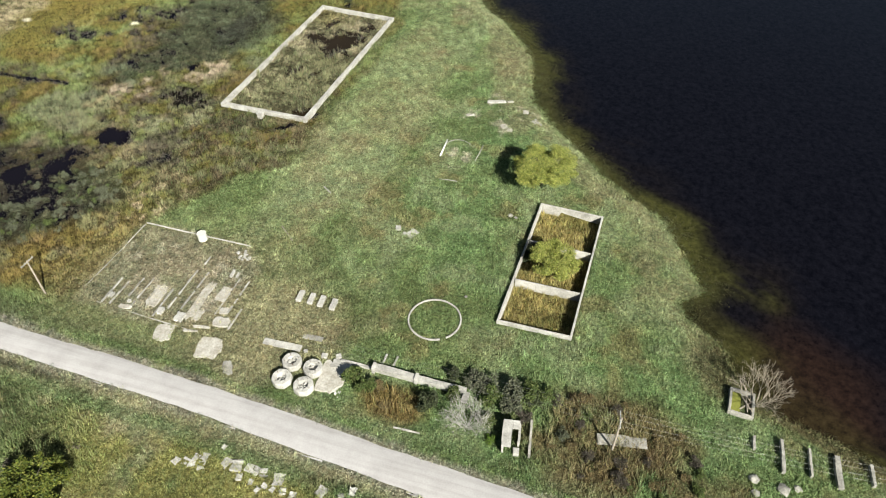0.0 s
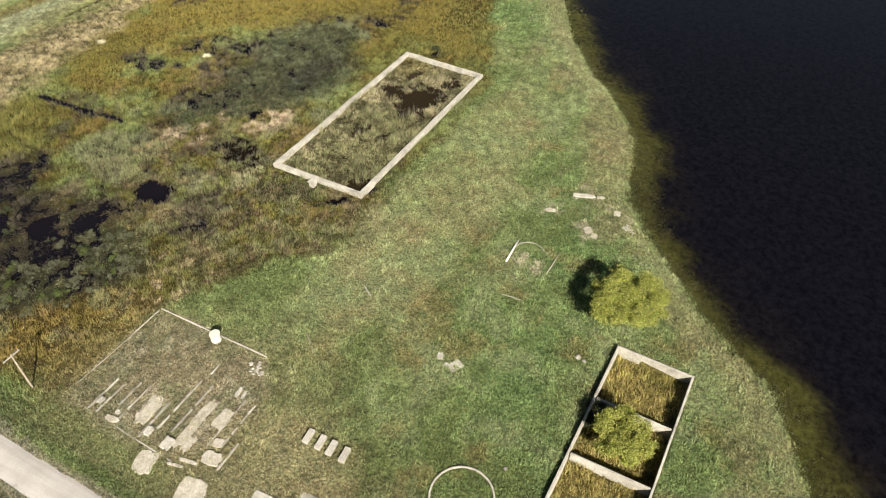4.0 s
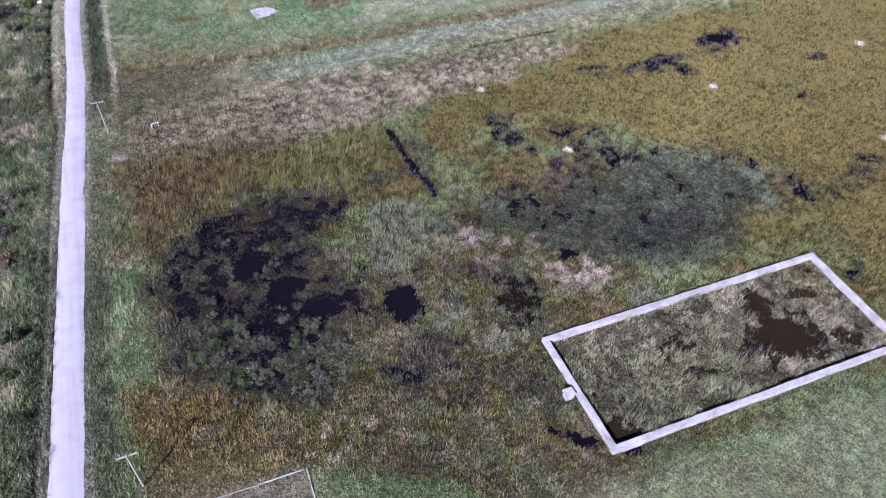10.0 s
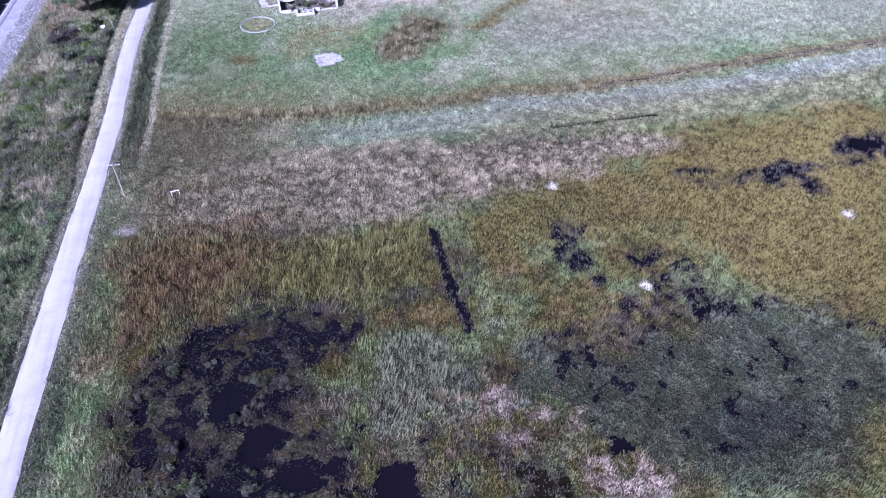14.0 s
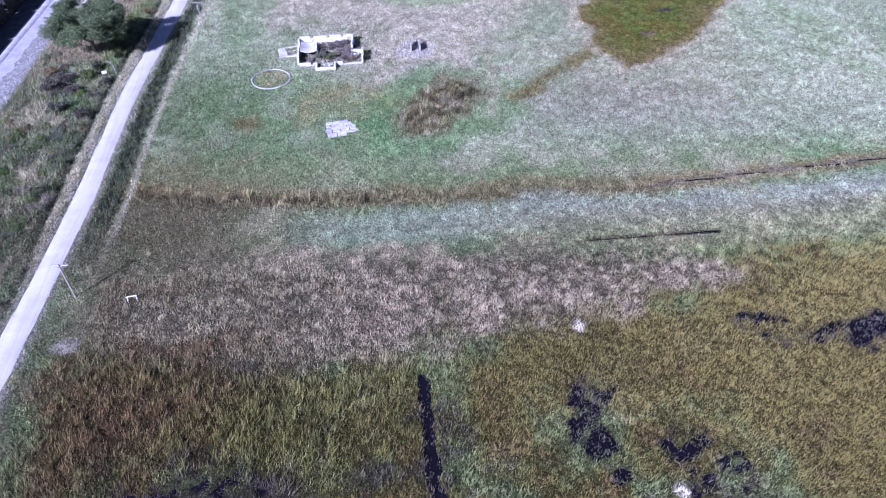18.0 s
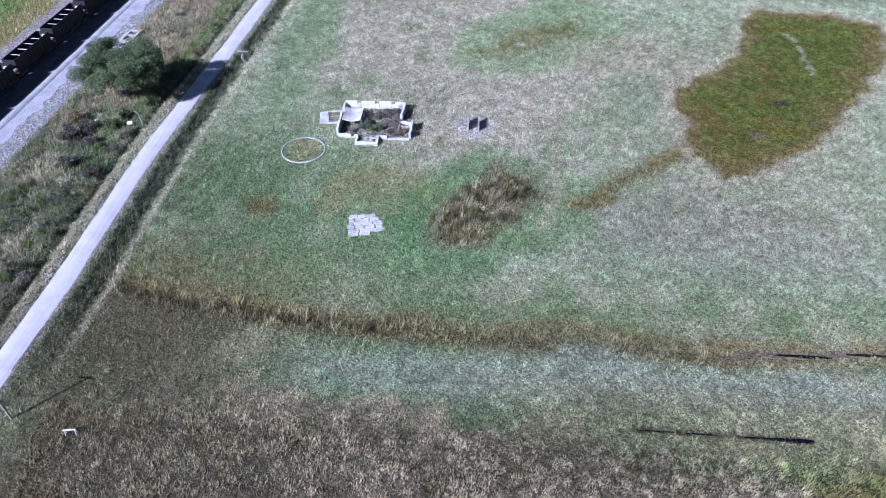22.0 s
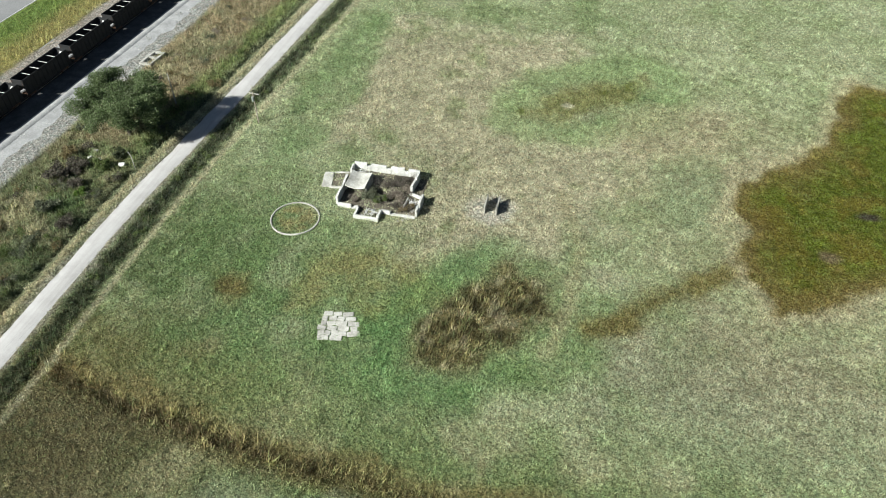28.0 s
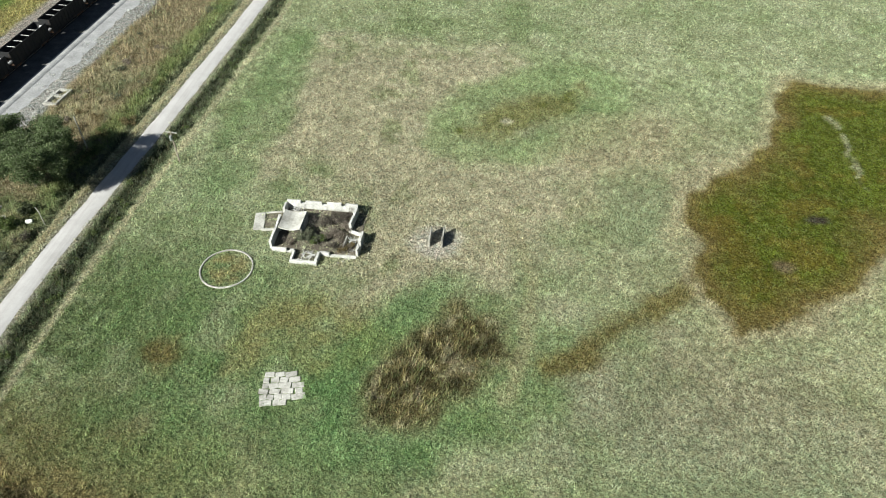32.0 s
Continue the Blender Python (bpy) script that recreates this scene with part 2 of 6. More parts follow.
def smooth(a, b, v):
    t = np.clip((v - a) / (b - a), 0, 1)
    return t * t * (3 - 2 * t)


def reached(pts, reach):
    """Runs a distance only where the outline's box is within reach; elsewhere it is simply far."""
    lo, hi = np.min(pts, 0) - reach, np.max(pts, 0) + reach

    def run(x, y, far, work):
        x, y = np.broadcast_arrays(np.asarray(x, float), np.asarray(y, float))
        out = np.full(x.shape, float(far))
        m = (x > lo[0]) & (x < hi[0]) & (y > lo[1]) & (y < hi[1])
        if m.any():
            out[m] = work(x[m], y[m])
        return out
    return run


def segment_dist(x, y, a, b):
    (ax, ay), (bx, by) = a, b
    dx, dy = bx - ax, by - ay
    t = np.clip(((x - ax) * dx + (y - ay) * dy) / (dx * dx + dy * dy), 0, 1)
    return np.hypot(x - ax - t * dx, y - ay - t * dy)


def inside(x, y, pts):
    """Signed distance to a closed outline: metres, positive inside."""
    def work(x, y):
        best, odd = np.full(x.shape, 1e9), np.zeros(x.shape, bool)
        for a, b in zip(pts, pts[1:] + pts[:1]):
            best = np.minimum(best, segment_dist(x, y, a, b))
            odd ^= ((a[1] > y) != (b[1] > y)) & (x < (b[0] - a[0]) * (y - a[1]) / (b[1] - a[1] + 1e-12) + a[0])
        return np.where(odd, best, -best)
    return reached(pts, 18)(x, y, -99, work)


def line_dist(x, y, pts):
    def work(x, y):
        best = np.full(x.shape, 1e9)
        for a, b in zip(pts, pts[1:]):
            best = np.minimum(best, segment_dist(x, y, a, b))
        return best
    return reached(pts, 14)(x, y, 99, work)


SHORE_X = [-400, -12, -6.9, -4.8, -2.8, 1, 4.1, 9.6, 12, 16, 20.2, 26.6, 32.5, 37, 41, 46, 51.3, 62, 69.2, 73, 82, 91.5, 105, 114, 124.6, 132, 154, 172, 193, 260, 500, 3000]
SHORE_Y = [-420, -84, -66, -61, -55.5, -49.5, -46.6, -44, -39.8, -37.6, -41.8, -38.3, -35, -33, -27.8, -22, -16.2, -8, -2.6, -1.4, 0.4, 3, 12.4, 20.5, 27, 31.6, 41.5, 45, 45, 60, 90, 90]
ROAD_Y = [-3000, -80, -23, -3, 5, 14, 23, 33, 45, 60, 86, 133, 150, 160, 175, 190, 205, 217, 228, 250, 300, 400, 3000]
ROAD_X = [-150, -31, -26.5, -25.3, -24.7, -24.0, -23.4, -22.9, -22.5, -22.1, -21.1, -19.25, -18.3, -17.9, -17.3, -17.3, -17.3, -17.0, -16.3, -14.9, -12.2, -9, 60]


def shore(x, y):
    """Metres from the lake's edge, positive on land (roughly)."""
    return (y - np.interp(x, SHORE_X, SHORE_Y)) * 0.75


def road_x(y):
    return np.interp(y, ROAD_Y, ROAD_X)


def road_half(y):
    """Half the width of the gravel."""
    return np.interp(y, [-20, 40, 130, 200, 260], [2.8, 2.5, 2.4, 2.15, 2.3])


TANK = [(46.1, 43.0), (97.8, 41.5), (99.3, 62.9), (46.6, 64.0)]
BAYS = [(2.9, -21.8), (32.9, -22.7), (33.4, -11.0), (2.9, -9.9)]
TANK_IN, BAYS_IN = 0.45, 0.25


def pools(x, y):
    """How far (0 to 1) a spot lies in one of the marsh's open pools."""
    return reached([(-10, 40), (160, 150)], 6)(x, y, 0, lambda x, y: smooth(0.5, 0.66, wetness(x, y)))


def damp(x, y):
    """0 to 1: the dark, thinly grown margins round the pools as well."""
    return reached([(-10, 40), (160, 150)], 6)(x, y, 0, lambda x, y: smooth(0.26, 0.56, wetness(x, y)))


def pools_deep(x, y):
    return reached([(-10, 40), (160, 150)], 6)(x, y, 0, deep_water)


def deep_water(x, y):
    """About 1 in the middle of a pool, 0 from its edge outwards; the edge is ragged."""
    wx, wy = x + 5 * fbm(x, y, 5, 5, 41), y + 5 * fbm(x, y, 5, 5, 42)
    deep = np.zeros(np.shape(x))
    for cx, cy, rx, ry, full in POOLS:
        deep = np.maximum(deep, full * np.clip(1.5 - np.hypot((wx - cx) / rx, (wy - cy) / ry), 0, 1))
    return deep


def wetness(x, y):
    clump, cloud = fbm(x, y, 2.0, 5, 44), fbm(x, y, 9, 3, 43)
    wet = deep_water(x, y)
    wet = np.maximum(wet, 0.56 * smooth(-5, 3, inside(x, y, DARK_REEDS) + 7 * cloud) + 0.30 * cloud)
    wet = np.maximum(wet, smooth(-3, 3, inside(x, y, GREY_SHRUB) + 5 * cloud) * (0.44 + 0.4 * cloud))
    wet = np.maximum(wet, smooth(-2, 3, inside(x, y, GREY_MARSH) + 5 * cloud) * 0.36)
    wet = np.maximum(wet, smooth(14, 7, np.hypot(x - 27, (y - 67) * 1.4) + 9 * cloud) * 0.32)
    for pts, reach, share in WET_BELTS:
        wet = np.maximum(wet, smooth(reach, 0.3 * reach, line_dist(x, y, pts) + 5 * cloud) * share)
    wet = np.maximum(wet, (inside(x, y, TANK) > 0.8) * (0.26 + 0.55 * fbm(x, y, 6, 3, 50)))
    return wet + 0.85 * clump * smooth(0.0, 0.25, wet)


WET_BELTS = [([(55, 95), (66, 98), (80, 101), (91, 101), (106, 90)], 6, 0.44), ([(68, 122), (68.4, 110), (72, 104)], 5, 0.54), ([(84, 111), (90.5, 101.6)], 4, 0.46), ([(78, 113), (79, 108)], 6, 0.44),
             ([(108, 79), (118, 73), (130, 80)], 8, 0.46), ([(96, 133), (106, 130), (117, 131), (119, 124)], 5, 0.46), ([(130, 131), (142, 136)], 6, 0.50), ([(45, 70), (38, 84)], 7, 0.36), ([(20, 85), (28, 81)], 5, 0.44)]
# centre, half widths, and how free of reeds
POOLS = [(29.6, 80, 3.0, 3.6, 1.5), (47.3, 73, 4.2, 5.2, 0.8), (25.2, 65.6, 4.2, 2.2, 0.8), (7.8, 98, 2.8, 3.4, 1.0), (11.5, 90, 3.8, 3.6, 1.2), (16.5, 83.5, 4.0, 2.0, 1.1), (7.3, 107, 3.4, 1.5, 0.8), (20, 86, 3.4, 1.5, 0.9),
         (24.6, 107, 3, 1.8, 0.62), (15, 112.6, 3, 1.3, 0.62), (7, 73, 5, 1.4, 0.66), (82.5, 99.8, 3.6, 1.5, 0.9), (56, 95.3, 3.4, 1.0, 0.75), (60.7, 79.7, 2.0, 1.6, 0.9), (80, 74.8, 6, 1.0, 0.62),
         (67.6, 115, 1.5, 5, 0.8), (78.4, 111.6, 2.4, 1.5, 0.7), (117, 130, 8, 3.6, 0.8), (119, 125, 2, 2.4, 0.7), (137, 135, 5.5, 4.5, 0.9), (97, 134.6, 3.5, 1.3, 0.72),
         (111, 77, 3, 2.4, 0.8), (135, 105, 3.2, 1.8, 0.7), (154, 118, 3, 2, 0.75), (103, 57, 1.6, 1.6, 0.9), (81.5, 51, 6.5, 6, 1.0), (82, 58, 4, 3.4, 0.86), (90.4, 57.4, 2.8, 1.3, 0.8), (88.8, 52.4, 2.4, 1.5, 0.8),
         (91, 46.5, 6, 1.8, 0.75), (49.3, 45.4, 2.6, 1.9, 1.0), (63.7, 54.1, 2, 1.0, 0.8), (67.7, 55.2, 2.2, 1.2, 0.85), (66, 48.6, 2, 1.2, 0.8), (73.6, 60, 1.6, 1.0, 0.7), (67.2, 58.4, 1.4, 0.9, 0.7), (43.5, 47, 1.8, 2.4, 0.9)]
DITCHES = [[(44, 128), (44, 117), (45, 104)], [(91, 169), (114, 171), (140, 173), (200, 176)], [(74, 154.6), (100, 154.9)]]


def height(x, y):
    z = 0.12 * fbm(x, y, 7, 3, 5) + 0.18 * fbm(x, y, 40, 3, 6) + 0.10 * fbm(x, y, 1.9, 2, 7)
    e = x - road_x(y)
    d = np.abs(e)
    z = z + 0.25 * smooth(6.0, 3.2, d) - 0.45 * smooth(1.4, 0.3, np.abs(e - 4.9)) * smooth(150, 180, y) - 0.7 * smooth(1.3, 0.2, np.abs(e + 3.9 + 1.9 * smooth(150, 180, y)))
    z = np.where(d < 3.4, 0.12 - 0.02 * np.abs(d), z)
    marsh = smooth(-3, 4, inside(x, y, MARSH))
    z = z - 0.12 * marsh - 0.6 * pools(x, y) * np.maximum(marsh, inside(x, y, TANK) > 0)
    for pts in DITCHES:
        near = pts[0][0] < 50
        z = z - (0.6 if near else 0.40) * smooth(1.7 if near else 0.8, 0.3, line_dist(x, y, pts) + (2.2 if near else 0.3) * np.abs(fbm(x, y, 3, 3, 14)))
    z = z - 0.5 * smooth(2.6, 0.8, line_dist(x, y, DRAIN))
    s = shore(x + 2.0 * fbm(x, y, 6, 4, 8), y)
    z = z - 0.5 * smooth(5, 0, s) - 2.2 * smooth(2.0, -6, s)
    z = np.where(inside(x, y, BAYS) > BAYS_IN, -1.35 + 0.1 * fbm(x, y, 4, 2, 9), z)
    # level beds of the railway and the highway
    r = x - rail_x(y)
    z = np.where((r > -13) & (r < 17), 0.1 + 0.02 * fbm(x, y, 3, 2, 11), z)
    return np.where(r < -29, 0.15, z)


def rail_x(y):
    return -59.4 + (np.clip(y, -400, 800) - 250) * 0.045


MARSH = [(-9, 65), (7, 58), (17, 50), (27, 44), (35, 39), (46, 39), (67, 38.5), (100, 39), (112, 45), (128, 53), (157, 62), (200, 75), (210, 158), (120, 152), (60, 153), (-8, 153)]
DRAIN = [(-8, 176.5), (9, 173), (29, 171), (54, 170), (91, 169)]

# colours of what grows there
GREEN, LUSH, TAN, STRAW = (0.172, 0.228, 0.098), (0.098, 0.195, 0.072), (0.330, 0.300, 0.200), (0.40, 0.365, 0.25)
OLIVE, AMBER, REDDISH, PINKISH = (0.134, 0.126, 0.038), (0.188, 0.158, 0.046), (0.152, 0.104, 0.044), (0.255, 0.226, 0.146)
DARK, GREYGREEN, BLOND, MOSS, MUD = (0.078, 0.066, 0.050), (0.165, 0.178, 0.110), (0.37, 0.31, 0.215), (0.092, 0.115, 0.014), (0.05, 0.040, 0.036)
WEED, PALE = (0.105, 0.120, 0.062), (0.365, 0.388, 0.282)
DARK_REEDS = [(-8, 97), (-4, 107), (4, 111), (13, 115), (29, 110), (27, 103), (20, 102), (21, 95), (24, 82), (16, 78), (4, 80), (-5, 88)]
GREY_SHRUB = [(-9, 81), (1, 89), (16, 84), (21, 72), (13, 65), (0, 71)]
GREY_REEDS = [(31, 107), (42, 104), (41, 89), (29, 90)]
GREY_MARSH = [(43, 98), (62, 96), (90, 99), (105, 90), (104, 80), (94, 74), (79, 71), (63, 77), (52, 88)]
RED_ZONE = [(-14, 112), (-13, 138), (11, 136), (24, 129), (16, 119), (0, 112)]
OLIVE_ZONE = [(8, 119), (17, 131), (42, 130), (42, 117), (32, 111), (14, 115)]
PINK_ZONE = [(-13, 139), (-12, 157), (36, 156), (66, 156), (92, 150), (97, 144), (67, 137), (43, 134), (21, 129)]
YELLOW_ZONE = [(48, 117), (55, 135), (82, 141), (112, 146), (141, 148), (210, 152), (200, 80), (157, 66), (128, 57), (106, 48), (105, 66), (113, 84), (96, 101), (88, 114), (69, 125)]
POLE_ZONE = [(-14, 78), (-6, 79), (4, 70), (8, 60), (2, 57), (-12, 60)]
REED_BED = [(43, 196), (45, 201), (50, 209), (55, 214), (61, 212), (64, 205), (57, 196), (51, 190), (45, 191)]
CHANNEL = [(69, 204), (74, 209), (84, 218), (94, 226), (97, 223), (87, 215), (77, 206), (70, 201)]
MOSS_POND = [(95, 239), (97, 248), (113, 263), (120, 287), (126, 293), (145, 292), (156, 286), (152, 268), (140, 252), (124, 229), (110, 218), (100, 213), (96, 226)]
LUSH_ZONE = [(-8, 184), (-2, 223), (24, 214), (40, 207), (46, 190), (38, 181), (20, 177)]
TAN_ZONE = [(3, 247), (12, 300), (60, 300), (76, 257), (74, 236), (66, 212), (56, 208), (38, 214), (26, 243)]
GREY_PATCH = [(67, 198), (89, 211), (108, 209), (118, 196), (92, 190), (76, 190)]
OLIVE_PATCH = [(52, 263), (58, 275), (75, 284), (76, 275), (61, 262)]
FOUNDATION = [(-12.3, 57.3), (7.5, 56.7), (7.4, 35.4), (2, 31), (-9, 31), (-13, 36)]
PATH_LINE = [(26, 162), (54, 162), (74, 163), (94, 162), (121, 163), (190, 170)]


def tone(x, y):
    """The colour of the sward at a spot, linear."""
    n1, n2, n3, n4, n5 = fbm(x, y, 22, 4, 1), fbm(x, y, 6, 4, 2), fbm(x, y, 1.6, 3, 3), fbm(x, y, 50, 3, 4), fbm(x, y, 6, 4, 12)
    col = np.empty((*np.shape(x), 3))
    col[...] = GREEN

    def lay(c, w):
        w = np.clip(w, 0, 1)[..., None]
        col[...] = col * (1 - w) + np.array(c) * w

    def zone(pts, soft=2.0, rough=5.0):
        """1 well inside an outline, 0 outside it, with a soft and ragged edge."""
        return smooth(-soft, soft, inside(x, y, pts) + rough * n2)

    def spot(cx, cy, rx, ry, rough=0.5):
        m = (np.abs(x - cx) < 1.3 * rx + 5 * rough) & (np.abs(y - cy) < 1.3 * ry + 5 * rough)
        out = np.zeros(np.shape(x))
        if m.any():
            out[m] = smooth(1.25, 0.7, np.hypot((x[m] - cx + 6 * rough * n2[m]) / rx, (y[m] - cy + 6 * rough * n5[m]) / ry))
        return out
    # meadow
    lay(LUSH, smooth(0.02, 0.3, n1) * 0.6)
    lay(TAN, smooth(0.0, 0.3, -n1 + 0.6 * n2) * 0.5)
    lay(STRAW, smooth(0.1, 0.4, n2) * 0.35)
    lay(LUSH, smooth(0.05, 0.35, n5) * smooth(40, 25, y) * 0.5)
    lay(TAN, spot(28, 32, 20, 9, 1.2) * 0.5)
    lay(TAN, spot(115, 25, 40, 12, 1.2) * 0.55)
    lay((0.350, 0.350, 0.215), spot(62, 29, 36, 11, 1.3) * 0.6)
    lay((0.185, 0.272, 0.125), smooth(64, 50, y) * smooth(-0.5, 0.2, n1 + n2) * 0.6)
    lay((0.225, 0.165, 0.090), smooth(0.08, 0.32, n5 - 0.3 * n1 + 0.3 * n3) * smooth(45, 20, y) * 0.5)
    lay((0.21, 0.25, 0.15), smooth(0.08, 0.3, n2 - 0.3 * n5) * smooth(60, 40, y) * 0.45)
    lay(TAN, smooth(175, 200, y) * smooth(-0.35, 0.25, n4 + n2) * 0.3)
    lay((0.325, 0.385, 0.220), smooth(168, 195, y) * 0.65)
    lay(PALE, smooth(168, 195, y) * (0.34 + 0.6 * n2))
    lay((0.125, 0.185, 0.070), smooth(0.05, 0.3, n5 - 0.3 * n2) * smooth(172, 190, y) * smooth(110, 50, x) * 0.4)
    lay((0.130, 0.226, 0.082), zone(LUSH_ZONE, 8, 14) * smooth(-0.25, 0.2, n5 + 0.1) * 0.62)
    lay((0.410, 0.378, 0.285), zone(TAN_ZONE, 8, 16) * 0.85)
    lay((0.385, 0.355, 0.26), spot(88, 258, 17, 20, 1.4) * smooth(-0.3, 0.1, n5) * 0.7)
    lay((0.33, 0.30, 0.215), spot(100, 196, 22, 8, 1.4) * smooth(-0.1, 0.25, n5) * 0.5)
    lay((0.20, 0.25, 0.12), zone(TAN_ZONE, 4, 14) * smooth(0.12, 0.32, n5) * 0.55)
    lay((0.25, 0.24, 0.18), zone(GREY_PATCH, 6, 14) * 0.55)
    lay((0.150, 0.245, 0.092), spot(56, 203, 17, 15, 1.0) * 0.6)
    lay(LUSH, spot(64, 270, 17, 15, 0.8) * 0.25)
    lay(TAN, spot(105, 235, 30, 45, 1.0) * 0.35)
    lay((0.30, 0.25, 0.115), spot(34, 207, 13, 8, 1.2) * smooth(-0.2, 0.25, n5) * 0.55)
    lay((0.27, 0.215, 0.10), spot(15, 199, 12, 5, 1.0) * smooth(-0.1, 0.3, n2) * 0.5)
    # darker green in the west, with shading between clumps painted in
    lay((0.082, 0.118, 0.045), smooth(170, 178, y) * smooth(236, 204, y + 10 * n2) * smooth(30, -6, x + 16 * n5) * smooth(-0.35, 0.15, n2 + n3) * 0.75)
    lay((0.215, 0.185, 0.085), smooth(171, 176, y) * smooth(192, 180, y + 12 * n5) * smooth(45, 5, x) * 0.5)
    lay((0.105, 0.230, 0.082), smooth(7, 2, np.abs(inside(x, y, REED_BED) + 4) + 5 * np.abs(n2)) * smooth(64, 50, x) * 0.5)
    lay((0.22, 0.31, 0.14), smooth(9, 3, np.abs(inside(x, y, OLIVE_PATCH) + 6) + 8 * np.abs(n2)) * 0.6)
    lay((0.17, 0.27, 0.115), spot(6, 268, 7, 40, 0.8) * 0.5)
    lay((0.37, 0.345, 0.225), smooth(2.4, 0.6, line_dist(x + 3 * n2, y, [(64, 197), (67, 207), (66, 222), (62, 236)]) + 2 * np.abs(n3)) * 0.6)
    lay((0.20, 0.275, 0.155), spot(86, 243, 7, 13, 1.0) * 0.45)
    lay((0.40, 0.365, 0.25), spot(82, 262, 14, 13, 1.2) * 0.5)
    lay((0.30, 0.325, 0.225), smooth(205, 190, y) * smooth(178, 188, y) * smooth(60, 85, x + 20 * n2) * 0.5)
    # marsh
    m = smooth(-1.5, 2.5, inside(x, y, MARSH) + 6 * n2)
    lay(OLIVE, m)
    lay(GREEN, m * smooth(-0.15, 0.2, n5) * 0.7)
    lay(DARK, m * smooth(0.12, 0.3, -n2 + 0.5 * n3) * smooth(70, 40, x) * 0.8)
    lay(GREYGREEN, m * smooth(0.05, 0.3, n2) * 0.7)
    lay(OLIVE, m * smooth(84, 94, x) * smooth(92, 80, y) * 0.65)
    lay(REDDISH, m * smooth(0.1, 0.35, -n5 + 0.4 * n3) * 0.55)
    lay(AMBER, m * zone(YELLOW_ZONE, 6, 16) * smooth(-0.6, 0.0, n5 + 0.3 * n1) * 0.95)
    lay(OLIVE, m * zone(YELLOW_ZONE, 6, 10) * smooth(-0.1, 0.4, -n1) * 0.5)
    lay((0.165, 0.148, 0.052), m * zone(YELLOW_ZONE, 4, 10) * smooth(0.1, 0.4, n1) * 0.5)
    lay(PINKISH, zone(PINK_ZONE, 4, 9) * (0.75 + 0.5 * n5))
    lay((0.315, 0.272, 0.185), zone(PINK_ZONE, 3, 9) * smooth(12, 42, x) * smooth(-0.3, 0.2, n2 + n3) * 0.7)
    lay(REDDISH, zone(RED_ZONE, 7, 14) * (0.7 + 0.6 * n5))
    lay((0.085, 0.060, 0.030), zone(RED_ZONE, 4, 10) * smooth(-0.1, 0.25, n3 + 0.5 * n2) * 0.6)
    lay(OLIVE, zone(OLIVE_ZONE, 5, 10) * 0.8)
    lay(GREYGREEN, zone(GREY_REEDS, 2, 8) * 0.8)
    lay((0.080, 0.098, 0.066), zone(GREY_MARSH, 4, 16) * 0.8)
    lay((0.135, 0.155, 0.095), zone(GREY_MARSH, 3, 9) * smooth(0.0, 0.3, n3 + n2) * 0.5)
    lay((0.055, 0.060, 0.055), smooth(10, 4, np.hypot((x - 80) / 1.5, y - 75.5) + 6 * n2) * 0.6)
    lay(DARK, smooth(9, 3, line_dist(x, y, [(60, 92), (72, 97), (84, 100)]) + 8 * n2) * smooth(-0.2, 0.2, n3) * 0.6)
    lay(DARK, zone(DARK_REEDS, 2.5, 9) * smooth(-0.25, 0.05, n5 + 0.7 * n3) * 0.9)
    lay((0.098, 0.112, 0.066), zone(GREY_SHRUB, 2.5, 8) * 0.9)
    lay(DARK, zone(GREY_SHRUB, 2.5, 8) * smooth(0.05, 0.25, n5) * 0.7)
    lay(DARK, spot(28, 66, 13, 9, 1.0) * smooth(0.0, 0.2, n5) * 0.8)
    reedy = smooth(-0.12, 0.22, n3 + 0.4 * n5)
    lay(BLOND, spot(47, 87, 4.5, 3.6, 0.9) * reedy * 0.7)
    lay(BLOND, spot(54, 85, 4.5, 3.2, 0.9) * reedy * 0.7)
    lay(BLOND, spot(58, 74, 5, 3.6, 0.9) * reedy * 0.85)
    lay(BLOND, spot(63, 76, 3, 2.6, 0.7) * reedy * 0.8)
    lay(DARK, m * smooth(80, 55, x) * smooth(105, 92, y) * smooth(0.0, 0.2, n3 + 0.4 * n2) * 0.6)
    lay((0.180, 0.138, 0.045), zone(POLE_ZONE, 2.5, 6) * 0.85)
    lay(REDDISH, zone(POLE_ZONE, 2.5, 6) * smooth(-0.1, 0.2, -n5) * 0.5)
    lay((0.20, 0.175, 0.055), m * smooth(30, 10, x) * smooth(70, 60, y) * smooth(-0.2, 0.1, n5) * 0.7)
    lay((0.085, 0.075, 0.045), m * smooth(72, 60, y) * smooth(0, 12, x) * smooth(50, 42, x) * smooth(-0.1, 0.25, n5) * 0.7)
    lay(BLOND, spot(15, 60, 9, 5, 1.0) * smooth(0.05, 0.3, n3) * 0.8)
    pale = m * smooth(75, 45, x) * smooth(104, 94, y)
    lay((0.200, 0.210, 0.120), pale * smooth(0.10, 0.26, fbm(x, y, 4.5, 4, 81)) * 0.65)
    lay((0.20, 0.165, 0.10), pale * smooth(0.14, 0.3, fbm(x, y, 3.5, 4, 82)) * 0.7)
    lay((0.048, 0.041, 0.037), m * damp(x, y) * (0.62 + 0.8 * n3) * (1 - 0.65 * zone(GREY_MARSH, 3, 9)))
